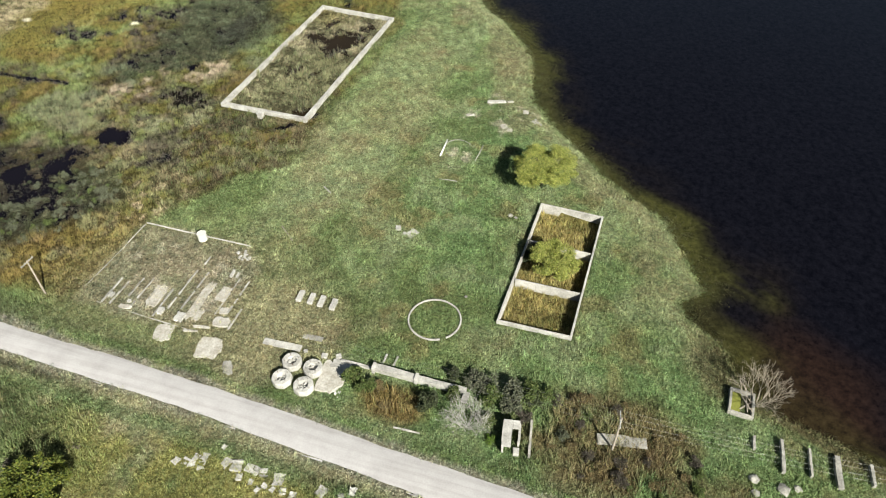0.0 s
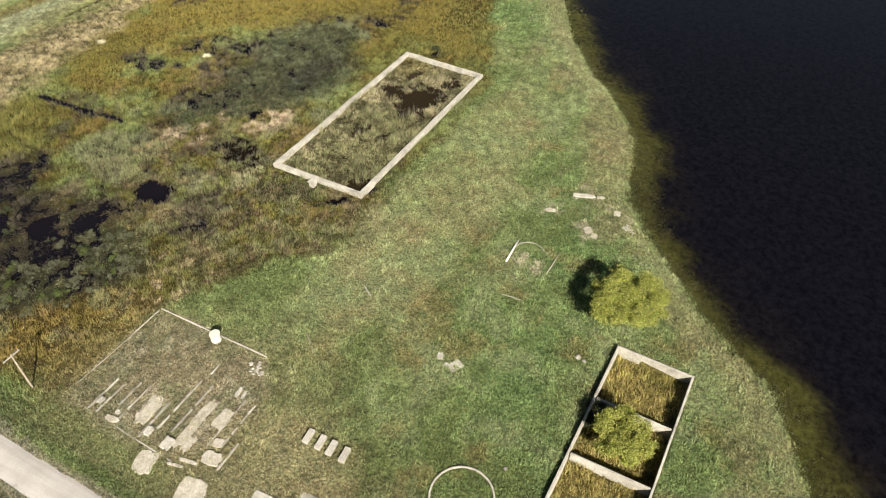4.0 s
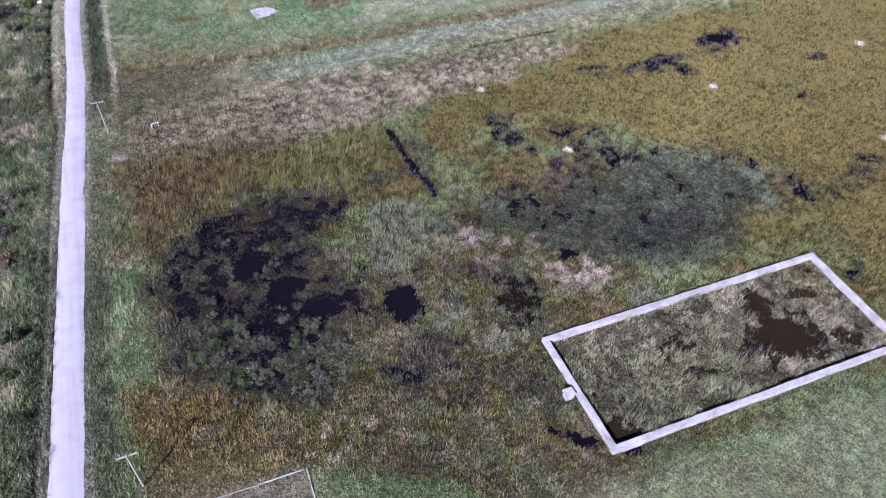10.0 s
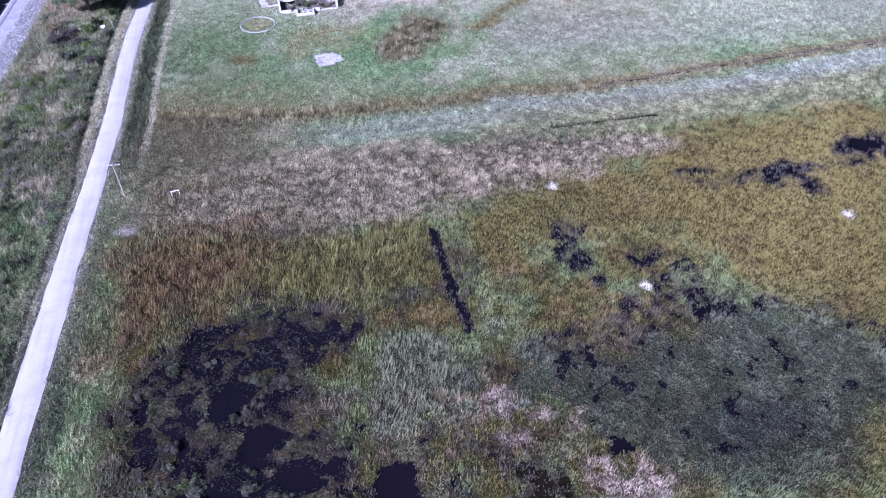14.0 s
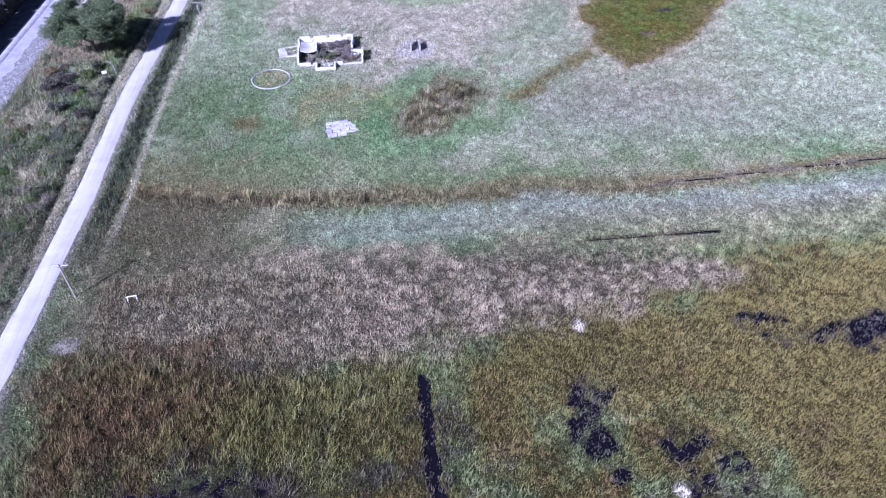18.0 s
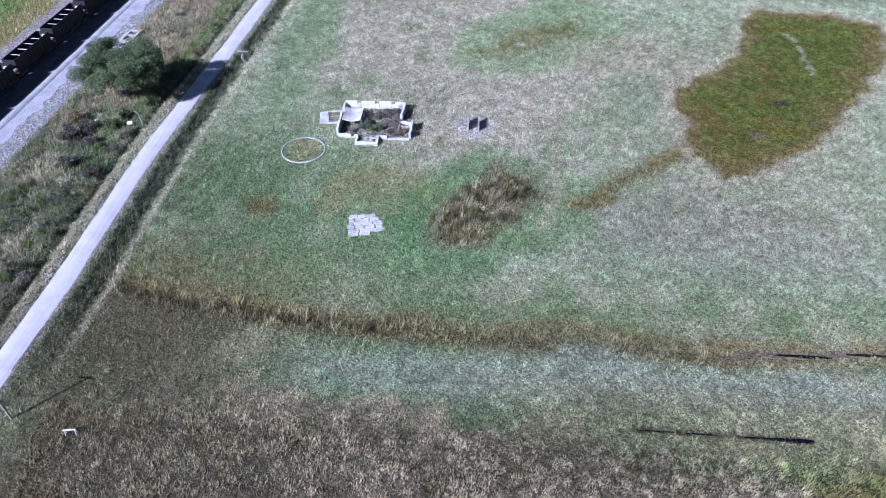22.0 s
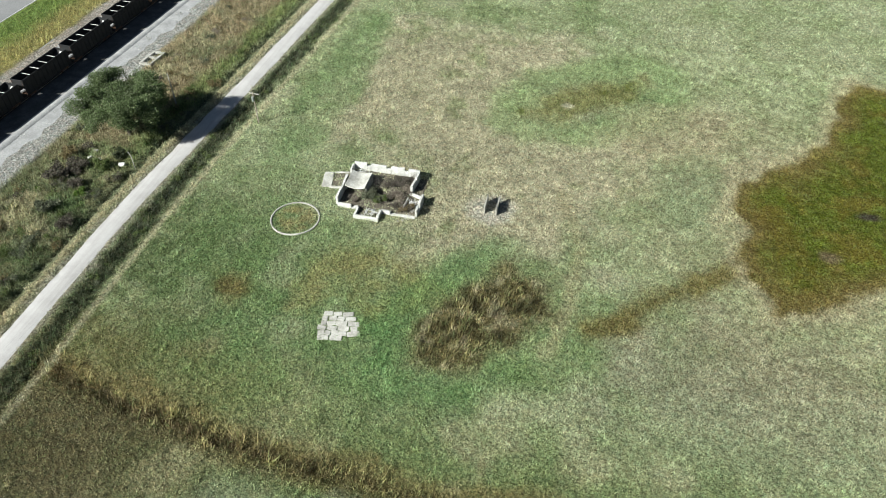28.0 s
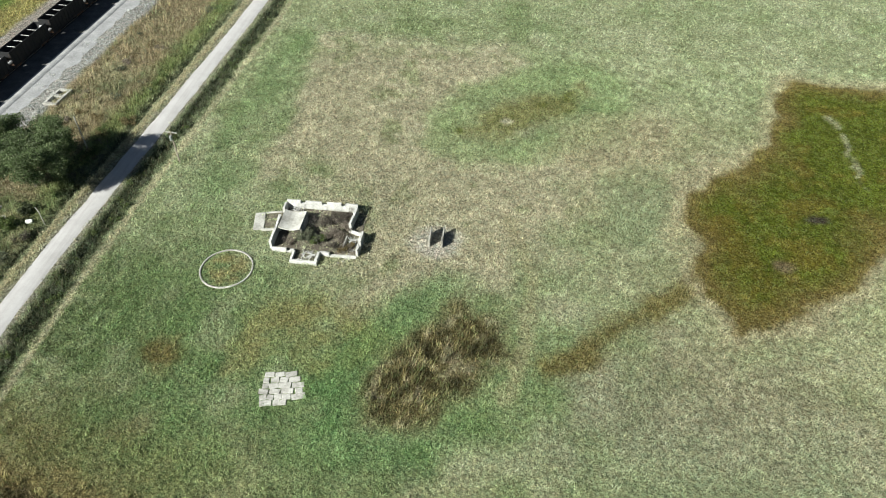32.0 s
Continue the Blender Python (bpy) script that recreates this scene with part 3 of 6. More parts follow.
    for cx, cy, cr in ((46.6, 89.2, 3.0), (53.5, 85.6, 3.2), (46.0, 83.4, 2.4), (58.6, 75.6, 3.6), (62.4, 73.4, 3.0), (36, 73, 3), (40, 66, 3.2)):
        lay((0.34, 0.28, 0.22) if cx > 41 else (0.21, 0.22, 0.14), spot(cx, cy, cr, 0.8 * cr, 0.45) * smooth(-0.35, 0.1, n3) * (0.8 if cx > 41 else 0.6))
    lay(MUD, smooth(0.3, 0.9, pools(x, y)) * np.maximum(m, inside(x, y, TANK) > 0))
    for cx, cy in ((76.3, 106.7), (120, 116), (140.5, 84.5), (69.3, 135.5), (168.5, 119)):
        lay((0.62, 0.58, 0.48), smooth(1.5, 0.5, np.hypot(x - cx, y - cy) + 1.2 * n3) * 0.9)
    # inside the basins
    k = smooth(0, 0.3, inside(x, y, TANK))
    lay((0.25, 0.235, 0.155), k * 0.9 * (1 - pools(x, y)))
    lay((0.34, 0.305, 0.215), k * smooth(0.0, 0.25, n2) * (1 - pools(x, y)) * 0.7)
    lay((0.19, 0.195, 0.105), k * smooth(0.15, -0.2, n2 + (x - 72) / 60) * 0.6)
    # painted shadows of the reed clumps, as dark spots
    lay((0.085, 0.080, 0.045), k * smooth(0.06, 0.22, fbm(x, y, 3.2, 3, 83)) * 0.75)
    lay(AMBER, k * smooth(8, 3, np.hypot(x - 95, y - 58)) * 0.4)
    k = smooth(0, 0.3, inside(x, y, BAYS))
    lay((0.30, 0.255, 0.105), k)
    lay(OLIVE, k * smooth(0.0, 0.25, n5) * 0.6)
    # foundation: thin soil, dry stalks
    k = smooth(-1, 2, inside(x, y, FOUNDATION) + 2 * n2)
    lay((0.235, 0.205, 0.125), spot(-6, 38, 19, 26, 1.0) * 0.5)
    lay((0.31, 0.27, 0.205), k * 0.8)
    lay((0.42, 0.39, 0.34), k * smooth(0.05, 0.3, n5 + 0.3 * n3) * 0.6)
    lay(GREYGREEN, k * smooth(0.0, 0.25, n2) * 0.6)
    lay(TAN, spot(-10, 24, 12, 12, 0.8) * 0.6)
    lay((0.170, 0.130, 0.072), spot(-13.5, -29, 9, 13, 0.7) * smooth(-0.35, 0.05, n5) * 0.85)
    lay((0.155, 0.118, 0.068), spot(-17, -40, 7, 9, 0.7) * smooth(-0.2, 0.1, n5) * 0.7)
    lay((0.19, 0.135, 0.055), spot(-15.6, 0.5, 3.2, 5.5, 0.4) * 0.9)
    # drain, pale path, reed bed, channel, mossy pond
    k = line_dist(x, y + 1.2 * n2, DRAIN)
    lay((0.205, 0.170, 0.080), smooth(4.5, 2.0, k + 3 * n2) * 0.75)
    lay((0.105, 0.082, 0.042), smooth(1.6, 0.6, k + 1.5 * np.abs(n3)) * (0.5 + 0.4 * smooth(40, 15, x)))
    k = line_dist(x, y + 2 * n2, PATH_LINE)
    lay((0.160, 0.148, 0.084), smooth(175, 171, y + 0.05 * x) * smooth(150, 156, y) * smooth(32, 6, x + 10 * n2) * 0.75)
    lay((0.110, 0.096, 0.050), smooth(176, 172, y + 0.05 * x) * smooth(153, 163, y + 6 * n5) * smooth(22, 2, x + 8 * n2) * smooth(-0.4, 0.1, n2 + n3) * 0.7)
    lay((0.345, 0.385, 0.275), smooth(7, 1.5, k + 5 * n2) * smooth(-12, 55, x + 25 * n2) * 0.9)
    lay((0.375, 0.415, 0.315), smooth(3.6, 0.3, k + 4 * n2) * smooth(50, 110, x) * 0.85)
    lay((0.26, 0.25, 0.14), smooth(149, 154, y) * smooth(166, 160, y) * smooth(40, 80, x) * 0.65)
    lay((0.22, 0.185, 0.085), smooth(3.4, 1.2, line_dist(x, y, DITCHES[1]) + 3 * n2) * 0.85)
    lay((0.07, 0.055, 0.035), smooth(0.9, 0.4, line_dist(x, y, DITCHES[2]) + 1.5 * np.abs(n3)) * 0.9)
    lay((0.20, 0.175, 0.14), smooth(1.0, 0.5, line_dist(x, y, DITCHES[1])) * 0.7)
    lay(TAN, zone(REED_BED, 6, 8) * 0.5)
    # reed bed: brown reeds, their shadows and dark gaps put into the colour
    lay((0.165, 0.140, 0.062), zone(REED_BED, 2.5, 5) * 0.9)
    lay((0.060, 0.055, 0.026), zone(REED_BED, 1.5, 5) * smooth(-0.05, 0.2, n3) * 0.8)
    lay(TAN, zone(REED_BED, 1.0, 5) * smooth(0.05, 0.25, -n3 + 0.3 * n5) * 0.8)
    lay((0.175, 0.153, 0.058), zone(CHANNEL, 1.5, 4) * 0.95)
    lay(STRAW, smooth(-5, -1, inside(x, y, MOSS_POND) + 5 * n2) * 0.7)
    lay((0.165, 0.13, 0.045), zone(MOSS_POND, 1.2, 5))
    lay(MOSS, smooth(0, 9, inside(x, y, MOSS_POND) + 9 * n2))
    lay((0.14, 0.105, 0.022), smooth(0, 5, inside(x, y, MOSS_POND)) * smooth(0.05, 0.3, n5 + 0.4 * n3) * 0.6)
    lay((0.34, 0.34, 0.24), smooth(0.7, 0.2, line_dist(x + 1.5 * n2, y, [(130, 280), (130.6, 268), (131.3, 254)]) + 2.2 * n3) * 0.8)
    lay(MUD, spot(119, 243.5, 2.2, 1.2, 0.3))
    lay((0.17, 0.13, 0.08), spot(110.5, 230.5, 2, 1.3, 0.3))
    lay((0.170, 0.172, 0.052), zone(OLIVE_PATCH, 3, 7) * 0.75)
    lay(MOSS, zone(OLIVE_PATCH, 1, 7) * smooth(0, 0.3, n5) * 0.8)
    lay((0.5, 0.48, 0.40), spot(60, 268, 1.6, 1.2, 0.3) * 0.8)
    lay((0.29, 0.25, 0.125), smooth(4.2, 3.2, np.hypot(x - 14.7, y - 217.1)) * smooth(-0.25, 0.1, n3) * 0.75)
    lay((0.12, 0.085, 0.03), spot(11, 199, 3.5, 2.4, 0.6) * 0.6)
    lay((0.50, 0.48, 0.44), spot(49.6, 228.6, 4.9, 4.4, 0.45) * 0.92)
    lay((0.45, 0.42, 0.36), spot(-10.6, 139, 2.2, 1.6, 0.4) * 0.8)
    # bare, stony patches near the shore
    for cx, cy, r in ((66, 5, 4), (59.5, 9.5, 3.5), (57, 1.5, 4), (63.5, -2.5, 4), (44, 8, 4)):
        lay((0.40, 0.37, 0.31), spot(cx, cy, r, r * 0.7, 0.5) * smooth(-0.05, 0.2, n3 + 0.4 * n5) * 0.8)
    # verges of the road, railway land, highway
    e = x - road_x(y)
    north = smooth(150, 178, y)
    lay(GREYGREEN, smooth(8, 4.5, np.abs(e)) * 0.45)
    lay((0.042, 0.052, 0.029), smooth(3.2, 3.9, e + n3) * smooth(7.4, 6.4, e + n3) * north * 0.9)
    lay((0.34, 0.32, 0.28), smooth(road_half(y) + 1.0, road_half(y) + 0.1, np.abs(e) + 1.6 * n3 + n2) * 0.75)
    lay((0.130, 0.205, 0.075), smooth(road_half(y) + 0.5, road_half(y) + 1.1, e) * smooth(5.4, 3.8, e + 2 * n2) * smooth(62, 48, y) * 0.65)
    lay((0.44, 0.42, 0.30), smooth(7.4, 8.0, e + 0.5 * n3) * smooth(9.3, 8.7, e + 0.5 * n3) * north * 0.9)
    lay(STRAW, smooth(-5.0, -4.3, e + n3) * smooth(-2.6, -3.2, e) * (0.45 + 0.4 * north))
    # western ditch lines: weeds, with the ditch's shade painted into their dark colour
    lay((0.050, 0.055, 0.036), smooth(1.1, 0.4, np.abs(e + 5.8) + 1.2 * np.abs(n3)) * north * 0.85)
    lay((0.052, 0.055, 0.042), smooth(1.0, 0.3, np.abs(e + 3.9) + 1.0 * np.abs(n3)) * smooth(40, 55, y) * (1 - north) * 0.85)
    lay((0.085, 0.102, 0.056), smooth(8, 4.5, np.abs(e) + 4 * n2) * smooth(62, 78, y) * smooth(125, 105, y) * 0.7)
    w = smooth(-6, -8, e)
    lay(WEED, w * 0.7 * (0.35 + 0.65 * smooth(15, 50, y)))
    lay(TAN, w * smooth(0.0, 0.3, n1 + n2) * 0.8)
    lay((0.275, 0.228, 0.150), w * smooth(-0.35, 0.1, -n1 + 0.7 * n5 + 0.1) * smooth(205, 245, y) * smooth(-9, -13, e + 6 * n2) * 0.9)
    lay((0.175, 0.215, 0.075), w * smooth(205, 245, y) * smooth(-14, -9, e + 6 * n2) * 0.7)
    lay(LUSH, w * smooth(0.15, 0.35, n5) * 0.35)
    lay((0.265, 0.255, 0.092), w * smooth(55, 28, y) * smooth(-0.3, 0.1, n5 + 0.1) * 0.8)
    r = x - rail_x(y)
    lay((0.38, 0.38, 0.39), smooth(17.5, 16, r + 2 * n2))
    lay((0.36, 0.315, 0.30), smooth(-2, -4, r) * 0.7)
    lay((0.30, 0.275, 0.115), smooth(-12, -14, r + 2 * n2))
    lay((0.16, 0.225, 0.065), smooth(-20, -25, r + 4 * n2))
    s = shore(x + 2.0 * fbm(x, y, 6, 4, 8), y)
    lay(TAN, smooth(9, 3, s + 12 * n2) * smooth(-1, 2, s) * 0.5)
    lay((0.115, 0.100, 0.050), smooth(11, 3, s + 8 * n2) * smooth(-36, -46, y) * 0.75)
    lay((0.085, 0.080, 0.030), smooth(1.0, -1.5, s) * 0.9)
    lay((0.060, 0.050, 0.018), smooth(-2, -7, s) * 0.8)
    lay(MUD, smooth(-2, -9, s))
    lay((0.12, 0.055, 0.03), spot(-1, -62, 9, 9, 0.6) * smooth(0, -4, s) * 0.6)
    even = 1 - 0.8 * np.maximum(m * zone(YELLOW_ZONE, 3, 5), smooth(160, 175, y) * 0.6)
    return np.clip(1.07 * col * (1 + (0.5 * n3 + 0.38 * n2) * even)[..., None], 0.005, 0.8)


def reedy_zone(x, y):
    """1 where tall upright reeds and sedges grow, 0 in leafy sward."""
    n2 = fbm(x, y, 6, 4, 2)
    k = smooth(-2, 2, inside(x, y, TANK) - 1) + smooth(-1, 1, inside(x, y, BAYS))
    for pts in (RED_ZONE, OLIVE_ZONE, GREY_REEDS, REED_BED, PINK_ZONE, YELLOW_ZONE, POLE_ZONE, CHANNEL):
        k = np.maximum(k, smooth(-2, 2, inside(x, y, pts) + 5 * n2))
    return np.clip(np.maximum(k, smooth(3, 1.5, line_dist(x, y, DRAIN))), 0, 1)


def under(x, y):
    """Factor on the ground's colour: lower in marsh and reeds, higher in meadow and pasture."""
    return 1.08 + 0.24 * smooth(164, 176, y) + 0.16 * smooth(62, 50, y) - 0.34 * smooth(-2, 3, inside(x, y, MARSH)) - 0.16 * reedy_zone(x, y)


def graded(lo, hi, step, fine, far):
    """Grid lines: fine where the land is looked at closely, wider and wider out to the horizon."""
    a, v = [lo], lo
    while v < hi:
        v += fine[2] if fine[0] <= v < fine[1] else step
        a.append(v)
    out, w, d = [], 0, step
    while w < far:
        d *= 1.5
        w += d
        out.append(w)
    return np.array([lo - v for v in reversed(out)] + a + [a[-1] + v for v in out])


def mesh_from(name, verts, faces, mat, colours=None, smooth_shade=False):
    """A mesh from arrays: verts (n, 3), faces (m, 3 or 4)."""
    me = bpy.data.meshes.new(name)
    k = faces.shape[1]
    me.vertices.add(len(verts))
    me.vertices.foreach_set("co", np.ascontiguousarray(verts, np.float32).ravel())
    me.loops.add(faces.size)
    me.loops.foreach_set("vertex_index", np.ascontiguousarray(faces, np.int32).ravel())
    me.polygons.add(len(faces))
    me.polygons.foreach_set("loop_start", np.arange(0, faces.size, k, dtype=np.int32))
    me.update(calc_edges=True)
    if colours is not None:
        at = me.color_attributes.new("tone", "FLOAT_COLOR", "POINT")
        at.data.foreach_set("color", np.hstack([colours, np.ones((len(colours), 1))]).astype(np.float32).ravel())
    me.polygons.foreach_set("use_smooth", np.full(len(faces), smooth_shade))
    me.materials.append(mat)
    return me


gx = graded(-112, 262, 1.0, (-2, 102, 0.5), 2600)
gy = graded(-80, 380, 1.0, (-26, 140, 0.5), 2600)
GX, GY = np.meshgrid(gx, gy)
GZ = height(GX, GY)
nx, ny = len(gx), len(gy)
cell = (np.arange(ny - 1)[:, None] * nx + np.arange(nx - 1)[None, :]).ravel()
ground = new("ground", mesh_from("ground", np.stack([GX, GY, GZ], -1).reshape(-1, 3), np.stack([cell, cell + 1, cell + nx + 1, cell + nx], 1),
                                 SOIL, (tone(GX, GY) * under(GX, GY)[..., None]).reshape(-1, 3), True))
tagged(ground, "rough meadow and marsh ground between road and lake", "ground", kind="structure")


def ground_z(x, y):
    """The ground's height at one spot, as the sheet has it."""
    i, j = int(np.clip(np.searchsorted(gx, x) - 1, 0, nx - 2)), int(np.clip(np.searchsorted(gy, y) - 1, 0, ny - 2))
    u, v = (x - gx[i]) / (gx[i + 1] - gx[i]), (y - gy[j]) / (gy[j + 1] - gy[j])
    return float((GZ[j, i] * (1 - u) + GZ[j, i + 1] * u) * (1 - v) + (GZ[j + 1, i] * (1 - u) + GZ[j + 1, i + 1] * u) * v)


def sheet(name, x0, x1, y0, y1, z, mat, label, category):
    v = np.array([(x0, y0, z), (x1, y0, z), (x1, y1, z), (x0, y1, z)], float)
    return tagged(new(name, mesh_from(name, v, np.array([[0, 1, 2, 3]]), mat)), label, category, kind="structure")


lx = np.concatenate([np.arange(-60, 260, 1.5), np.array([300, 400, 600, 1000, 2600])])
ly = np.interp(lx, SHORE_X, SHORE_Y) + 5
out = np.array([0, 1.5, 3, 4.5, 6, 7.5, 9, 10.5, 12, 14, 16, 18, 20, 23, 26, 30, 35, 42, 55, 80, 200, 2600.0])
LX, LO = np.meshgrid(lx, out)
LY = ly[None, :] - LO
lake_tone = np.empty((*LX.shape, 3))
lake_tone[...] = (0.0035, 0.0035, 0.006)
off = -shore(LX + 2.0 * fbm(LX, LY, 6, 4, 8), LY)
cloud = fbm(LX, LY, 9, 4, 77)
for c, w in (((0.0080, 0.0062, 0.0060), smooth(13, 3, off + 12 * cloud) * 0.75), ((0.040, 0.041, 0.013), smooth(7.5, 1.5, off + 8 * cloud)),
             ((0.017, 0.0095, 0.0075), smooth(14, 3, np.hypot((LX - 2) / 1.3, LY + 57) + 8 * cloud) * 0.8), ((0.018, 0.016, 0.009), smooth(8, 2, np.hypot(LX - 14, LY + 40) + 7 * cloud) * 0.7)):
    lake_tone = lake_tone * (1 - w[..., None]) + np.array(c) * w[..., None]
li = (np.arange(len(out) - 1)[:, None] * len(lx) + np.arange(len(lx) - 1)[None, :]).ravel()
tagged(new("lake_water", mesh_from("lake_water", np.stack([LX, LY, LX * 0 - 0.75], -1).reshape(-1, 3), np.stack([li + len(lx), li + len(lx) + 1, li + 1, li], 1), LAKE, lake_tone.reshape(-1, 3))),
       "dark still lake water along a curved grassy shore", "water", kind="structure")
sheet("marsh_water", -9, 112, 36, 156, -0.33, POND, "dark standing water in the pools of the marsh", "water")
sheet("marsh_water", 112, 205, 64, 156, -0.33, POND, "dark standing water in the far pools of the marsh", "water")
basin_pool = np.array([(46.7, 43.6), (97.2, 42.1), (98.7, 62.3), (47.1, 63.4)])
tagged(new("basin_water", mesh_from("basin_water", np.hstack([basin_pool, np.full((4, 1), -0.32)]), np.array([[0, 1, 2, 3]]), BROWN_WATER)),
       "shallow brown water standing inside the concrete basin", "water", kind="structure")
sheet("pool_water", 39, 53.5, 64.6, 82, -0.315, PEAT_WATER, "shallow brown pool among reeds beside the basin", "water")
sheet("drain_water", 94.5, 205, 166, 180, -0.31, POND, "narrow strip of water in a straight drain", "water")

# ---------------------------------------------------------------- building helpers
def thing(name, x, y, z=None, turn=0.0, label="", category="", group="", kind=""):
    ob = new(name)
    ob.matrix_world = pose(x, y, ground_z(x, y) if z is None else z, 0, 0, turn)
    ob.empty_display_size = 0.3
    return tagged(ob, label, category, group, kind)


def finish(name, bm, mat, smooth_shade=False):
    bmesh.ops.recalc_face_normals(bm, faces=bm.faces)
    me = bpy.data.meshes.new(name)
    bm.to_mesh(me)
    bm.free()
    me.materials.append(mat)
    if smooth_shade:
        me.polygons.foreach_set("use_smooth", np.full(len(me.polygons), True))
    return me


def part(name, bm, mat, parent, label="", at=None, smooth_shade=False):
    """Links a bmesh (or a finished mesh) as one object under a thing or a part."""
    ob = new(name, bm if isinstance(bm, bpy.types.Mesh) else finish(name, bm, mat, smooth_shade))
    ob.parent = parent
    if at is not None:
        ob.matrix_basis = at
    if label:
        ob["label"] = label
    return ob


def block(sx, sy, sz, bevel=0.04, worn=0.0, cuts=0, seed=0, m=None, bm=None):
    """A box standing on z = 0, its edges broken; worn: metres by which its corners are uneven; cuts: slices along its length."""
    b = bmesh.new()
    bmesh.ops.create_cube(b, size=1)
    bmesh.ops.transform(b, matrix=Matrix.Translation((0, 0, sz / 2)) @ Matrix.Diagonal((sx, sy, sz, 1)), verts=b.verts)
    if cuts:
        axis = 0 if sx >= sy else 1
        es = [e for e in b.edges if abs((e.verts[0].co - e.verts[1].co)[axis]) > 0.5 * max(sx, sy)]
        bmesh.ops.subdivide_edges(b, edges=es, cuts=cuts, use_grid_fill=False)
    if bevel:
        bmesh.ops.bevel(b, geom=[e for e in b.edges if e.calc_face_angle(0) > 0.5], offset=bevel, segments=1, affect="EDGES")
    if worn:
        r = random.Random(seed)
        for v in b.verts:
            k = worn if v.co.z > 0.3 * sz else 0.3 * worn
            v.co += Vector((r.uniform(-k, k), r.uniform(-k, k), r.uniform(-1.3 * k, 0.4 * k) if v.co.z > 0.3 * sz else 0))
    if m is not None:
        bmesh.ops.transform(b, matrix=m, verts=b.verts)
    if bm is not None:
        me = bpy.data.meshes.new("piece")
        b.to_mesh(me)
        b.free()
        bm.from_mesh(me)
        bpy.data.meshes.remove(me)
        return bm
    return b


def run_between(p, q):
    """Length, middle and turn of the line from p to q."""
    dx, dy = q[0] - p[0], q[1] - p[1]
    return math.hypot(dx, dy), ((p[0] + q[0]) / 2, (p[1] + q[1]) / 2), math.degrees(math.atan2(dy, dx))


def wall_part(parent, name, p, q, z0, z1, thick, mat, worn=0.03, label="", seed=0, bevel=0.04):
    """A wall from p to q (plan, in the parent's frame)."""
    length, mid, turn = run_between(p, q)
    return part(name, block(length, thick, z1 - z0, bevel, worn, max(1, int(length / 1.6)), seed), mat, parent, label, pose(*mid, z0, 0, 0, turn))


def tube(points, r0, r1=None, sides=6, bm=None):
    """A tapered round bar along points."""
    bm = bm or bmesh.new()
    r1 = r0 if r1 is None else r1
    pts, rings = [Vector(p) for p in points], []
    for i, p in enumerate(pts):
        d = (pts[min(i + 1, len(pts) - 1)] - pts[max(i - 1, 0)]).normalized()
        a = d.cross((0, 0, 1) if abs(d.z) < 0.9 else (1, 0, 0)).normalized()
        b, r = d.cross(a), r0 + (r1 - r0) * i / max(1, len(pts) - 1)
        rings.append([bm.verts.new(p + r * (math.cos(t) * a + math.sin(t) * b)) for t in (2 * math.pi * k / sides for k in range(sides))])
    for u, v in zip(rings, rings[1:]):
        for k in range(sides):
            bm.faces.new((u[k], u[(k + 1) % sides], v[(k + 1) % sides], v[k]))
    bm.faces.new(rings[0][::-1])
    bm.faces.new(rings[-1])
    return bm

# ---------------------------------------------------------------- gravel road and tracks
def strip(name, centre, half, lift, mat, label, category, y0, y1, step=1.5, ragged=0.25, cols=7, seed=0):
    """A band that lies on the ground along y; half: half its width; lift: metres above the sheet at its middle."""
    ys = np.arange(y0, y1 + step, step)
    us = np.linspace(-1, 1, cols)
    U, Y = np.meshgrid(us, ys)
    X = centre(Y) + U * ((half(Y) if callable(half) else half) + ragged * fbm(Y * 1.0 + 50 * np.sign(U), Y * 0 + 3.0, 5, 3, seed))
    Z = height(X, Y) + lift * (1.05 - U * U) - 0.05 * (np.abs(U) > 0.99)
    n, c = len(ys), cols
    k = (np.arange(n - 1)[:, None] * c + np.arange(c - 1)[None, :]).ravel()
    return tagged(new(name, mesh_from(name, np.stack([X, Y, Z], -1).reshape(-1, 3), np.stack([k, k + 1, k + c + 1, k + c], 1), mat, None, True)),
                  label, category, kind="structure")


road = strip("road", road_x, road_half, 0.12, GRAVEL, "pale crushed-limestone gravel road with wheel tracks", "road", -300, 520, 0.7, 0.5, 9, 21)

# ---------------------------------------------------------------- the large basin and the three-bay basin
def closed_basin(name, outline, thick, z0, z1, label, worn=0.05):
    """An open concrete basin: one wall a side, butted at the corners."""
    ob = thing(name, *outline[0], 0, 0, label, "basin")
    o = [(x - outline[0][0], y - outline[0][1]) for x, y in outline]
    cx, cy = sum(p[0] for p in o) / 4, sum(p[1] for p in o) / 4
    for i in range(4):
        p, q = Vector(o[i]), Vector(o[(i + 1) % 4])
        d = (q - p).normalized()
        n = Vector((-d.y, d.x))
        if n.dot(Vector((cx, cy)) - p) < 0:
            n = -n
        shift = n * thick / 2
        ends = (0, 0) if i % 2 == 0 else (thick, thick)
        wall_part(ob, "wall", p + shift + d * ends[0], q + shift - d * ends[1], z0, z1, thick, CONCRETE, worn, seed=i)
    return ob, o


tank, tank_o = closed_basin("settling_basin", TANK, 0.85, -1.2, 0.85, "large open concrete basin, pale walls, reeds and water inside")
sluice = thing("sluice_block", 45.2, 53.4, -0.4, 0, "small concrete sluice block against the basin wall", "concrete block")
part("body", block(1.3, 1.1, 1.5, 0.08, 0.05, 0, 3), CONCRETE, sluice)
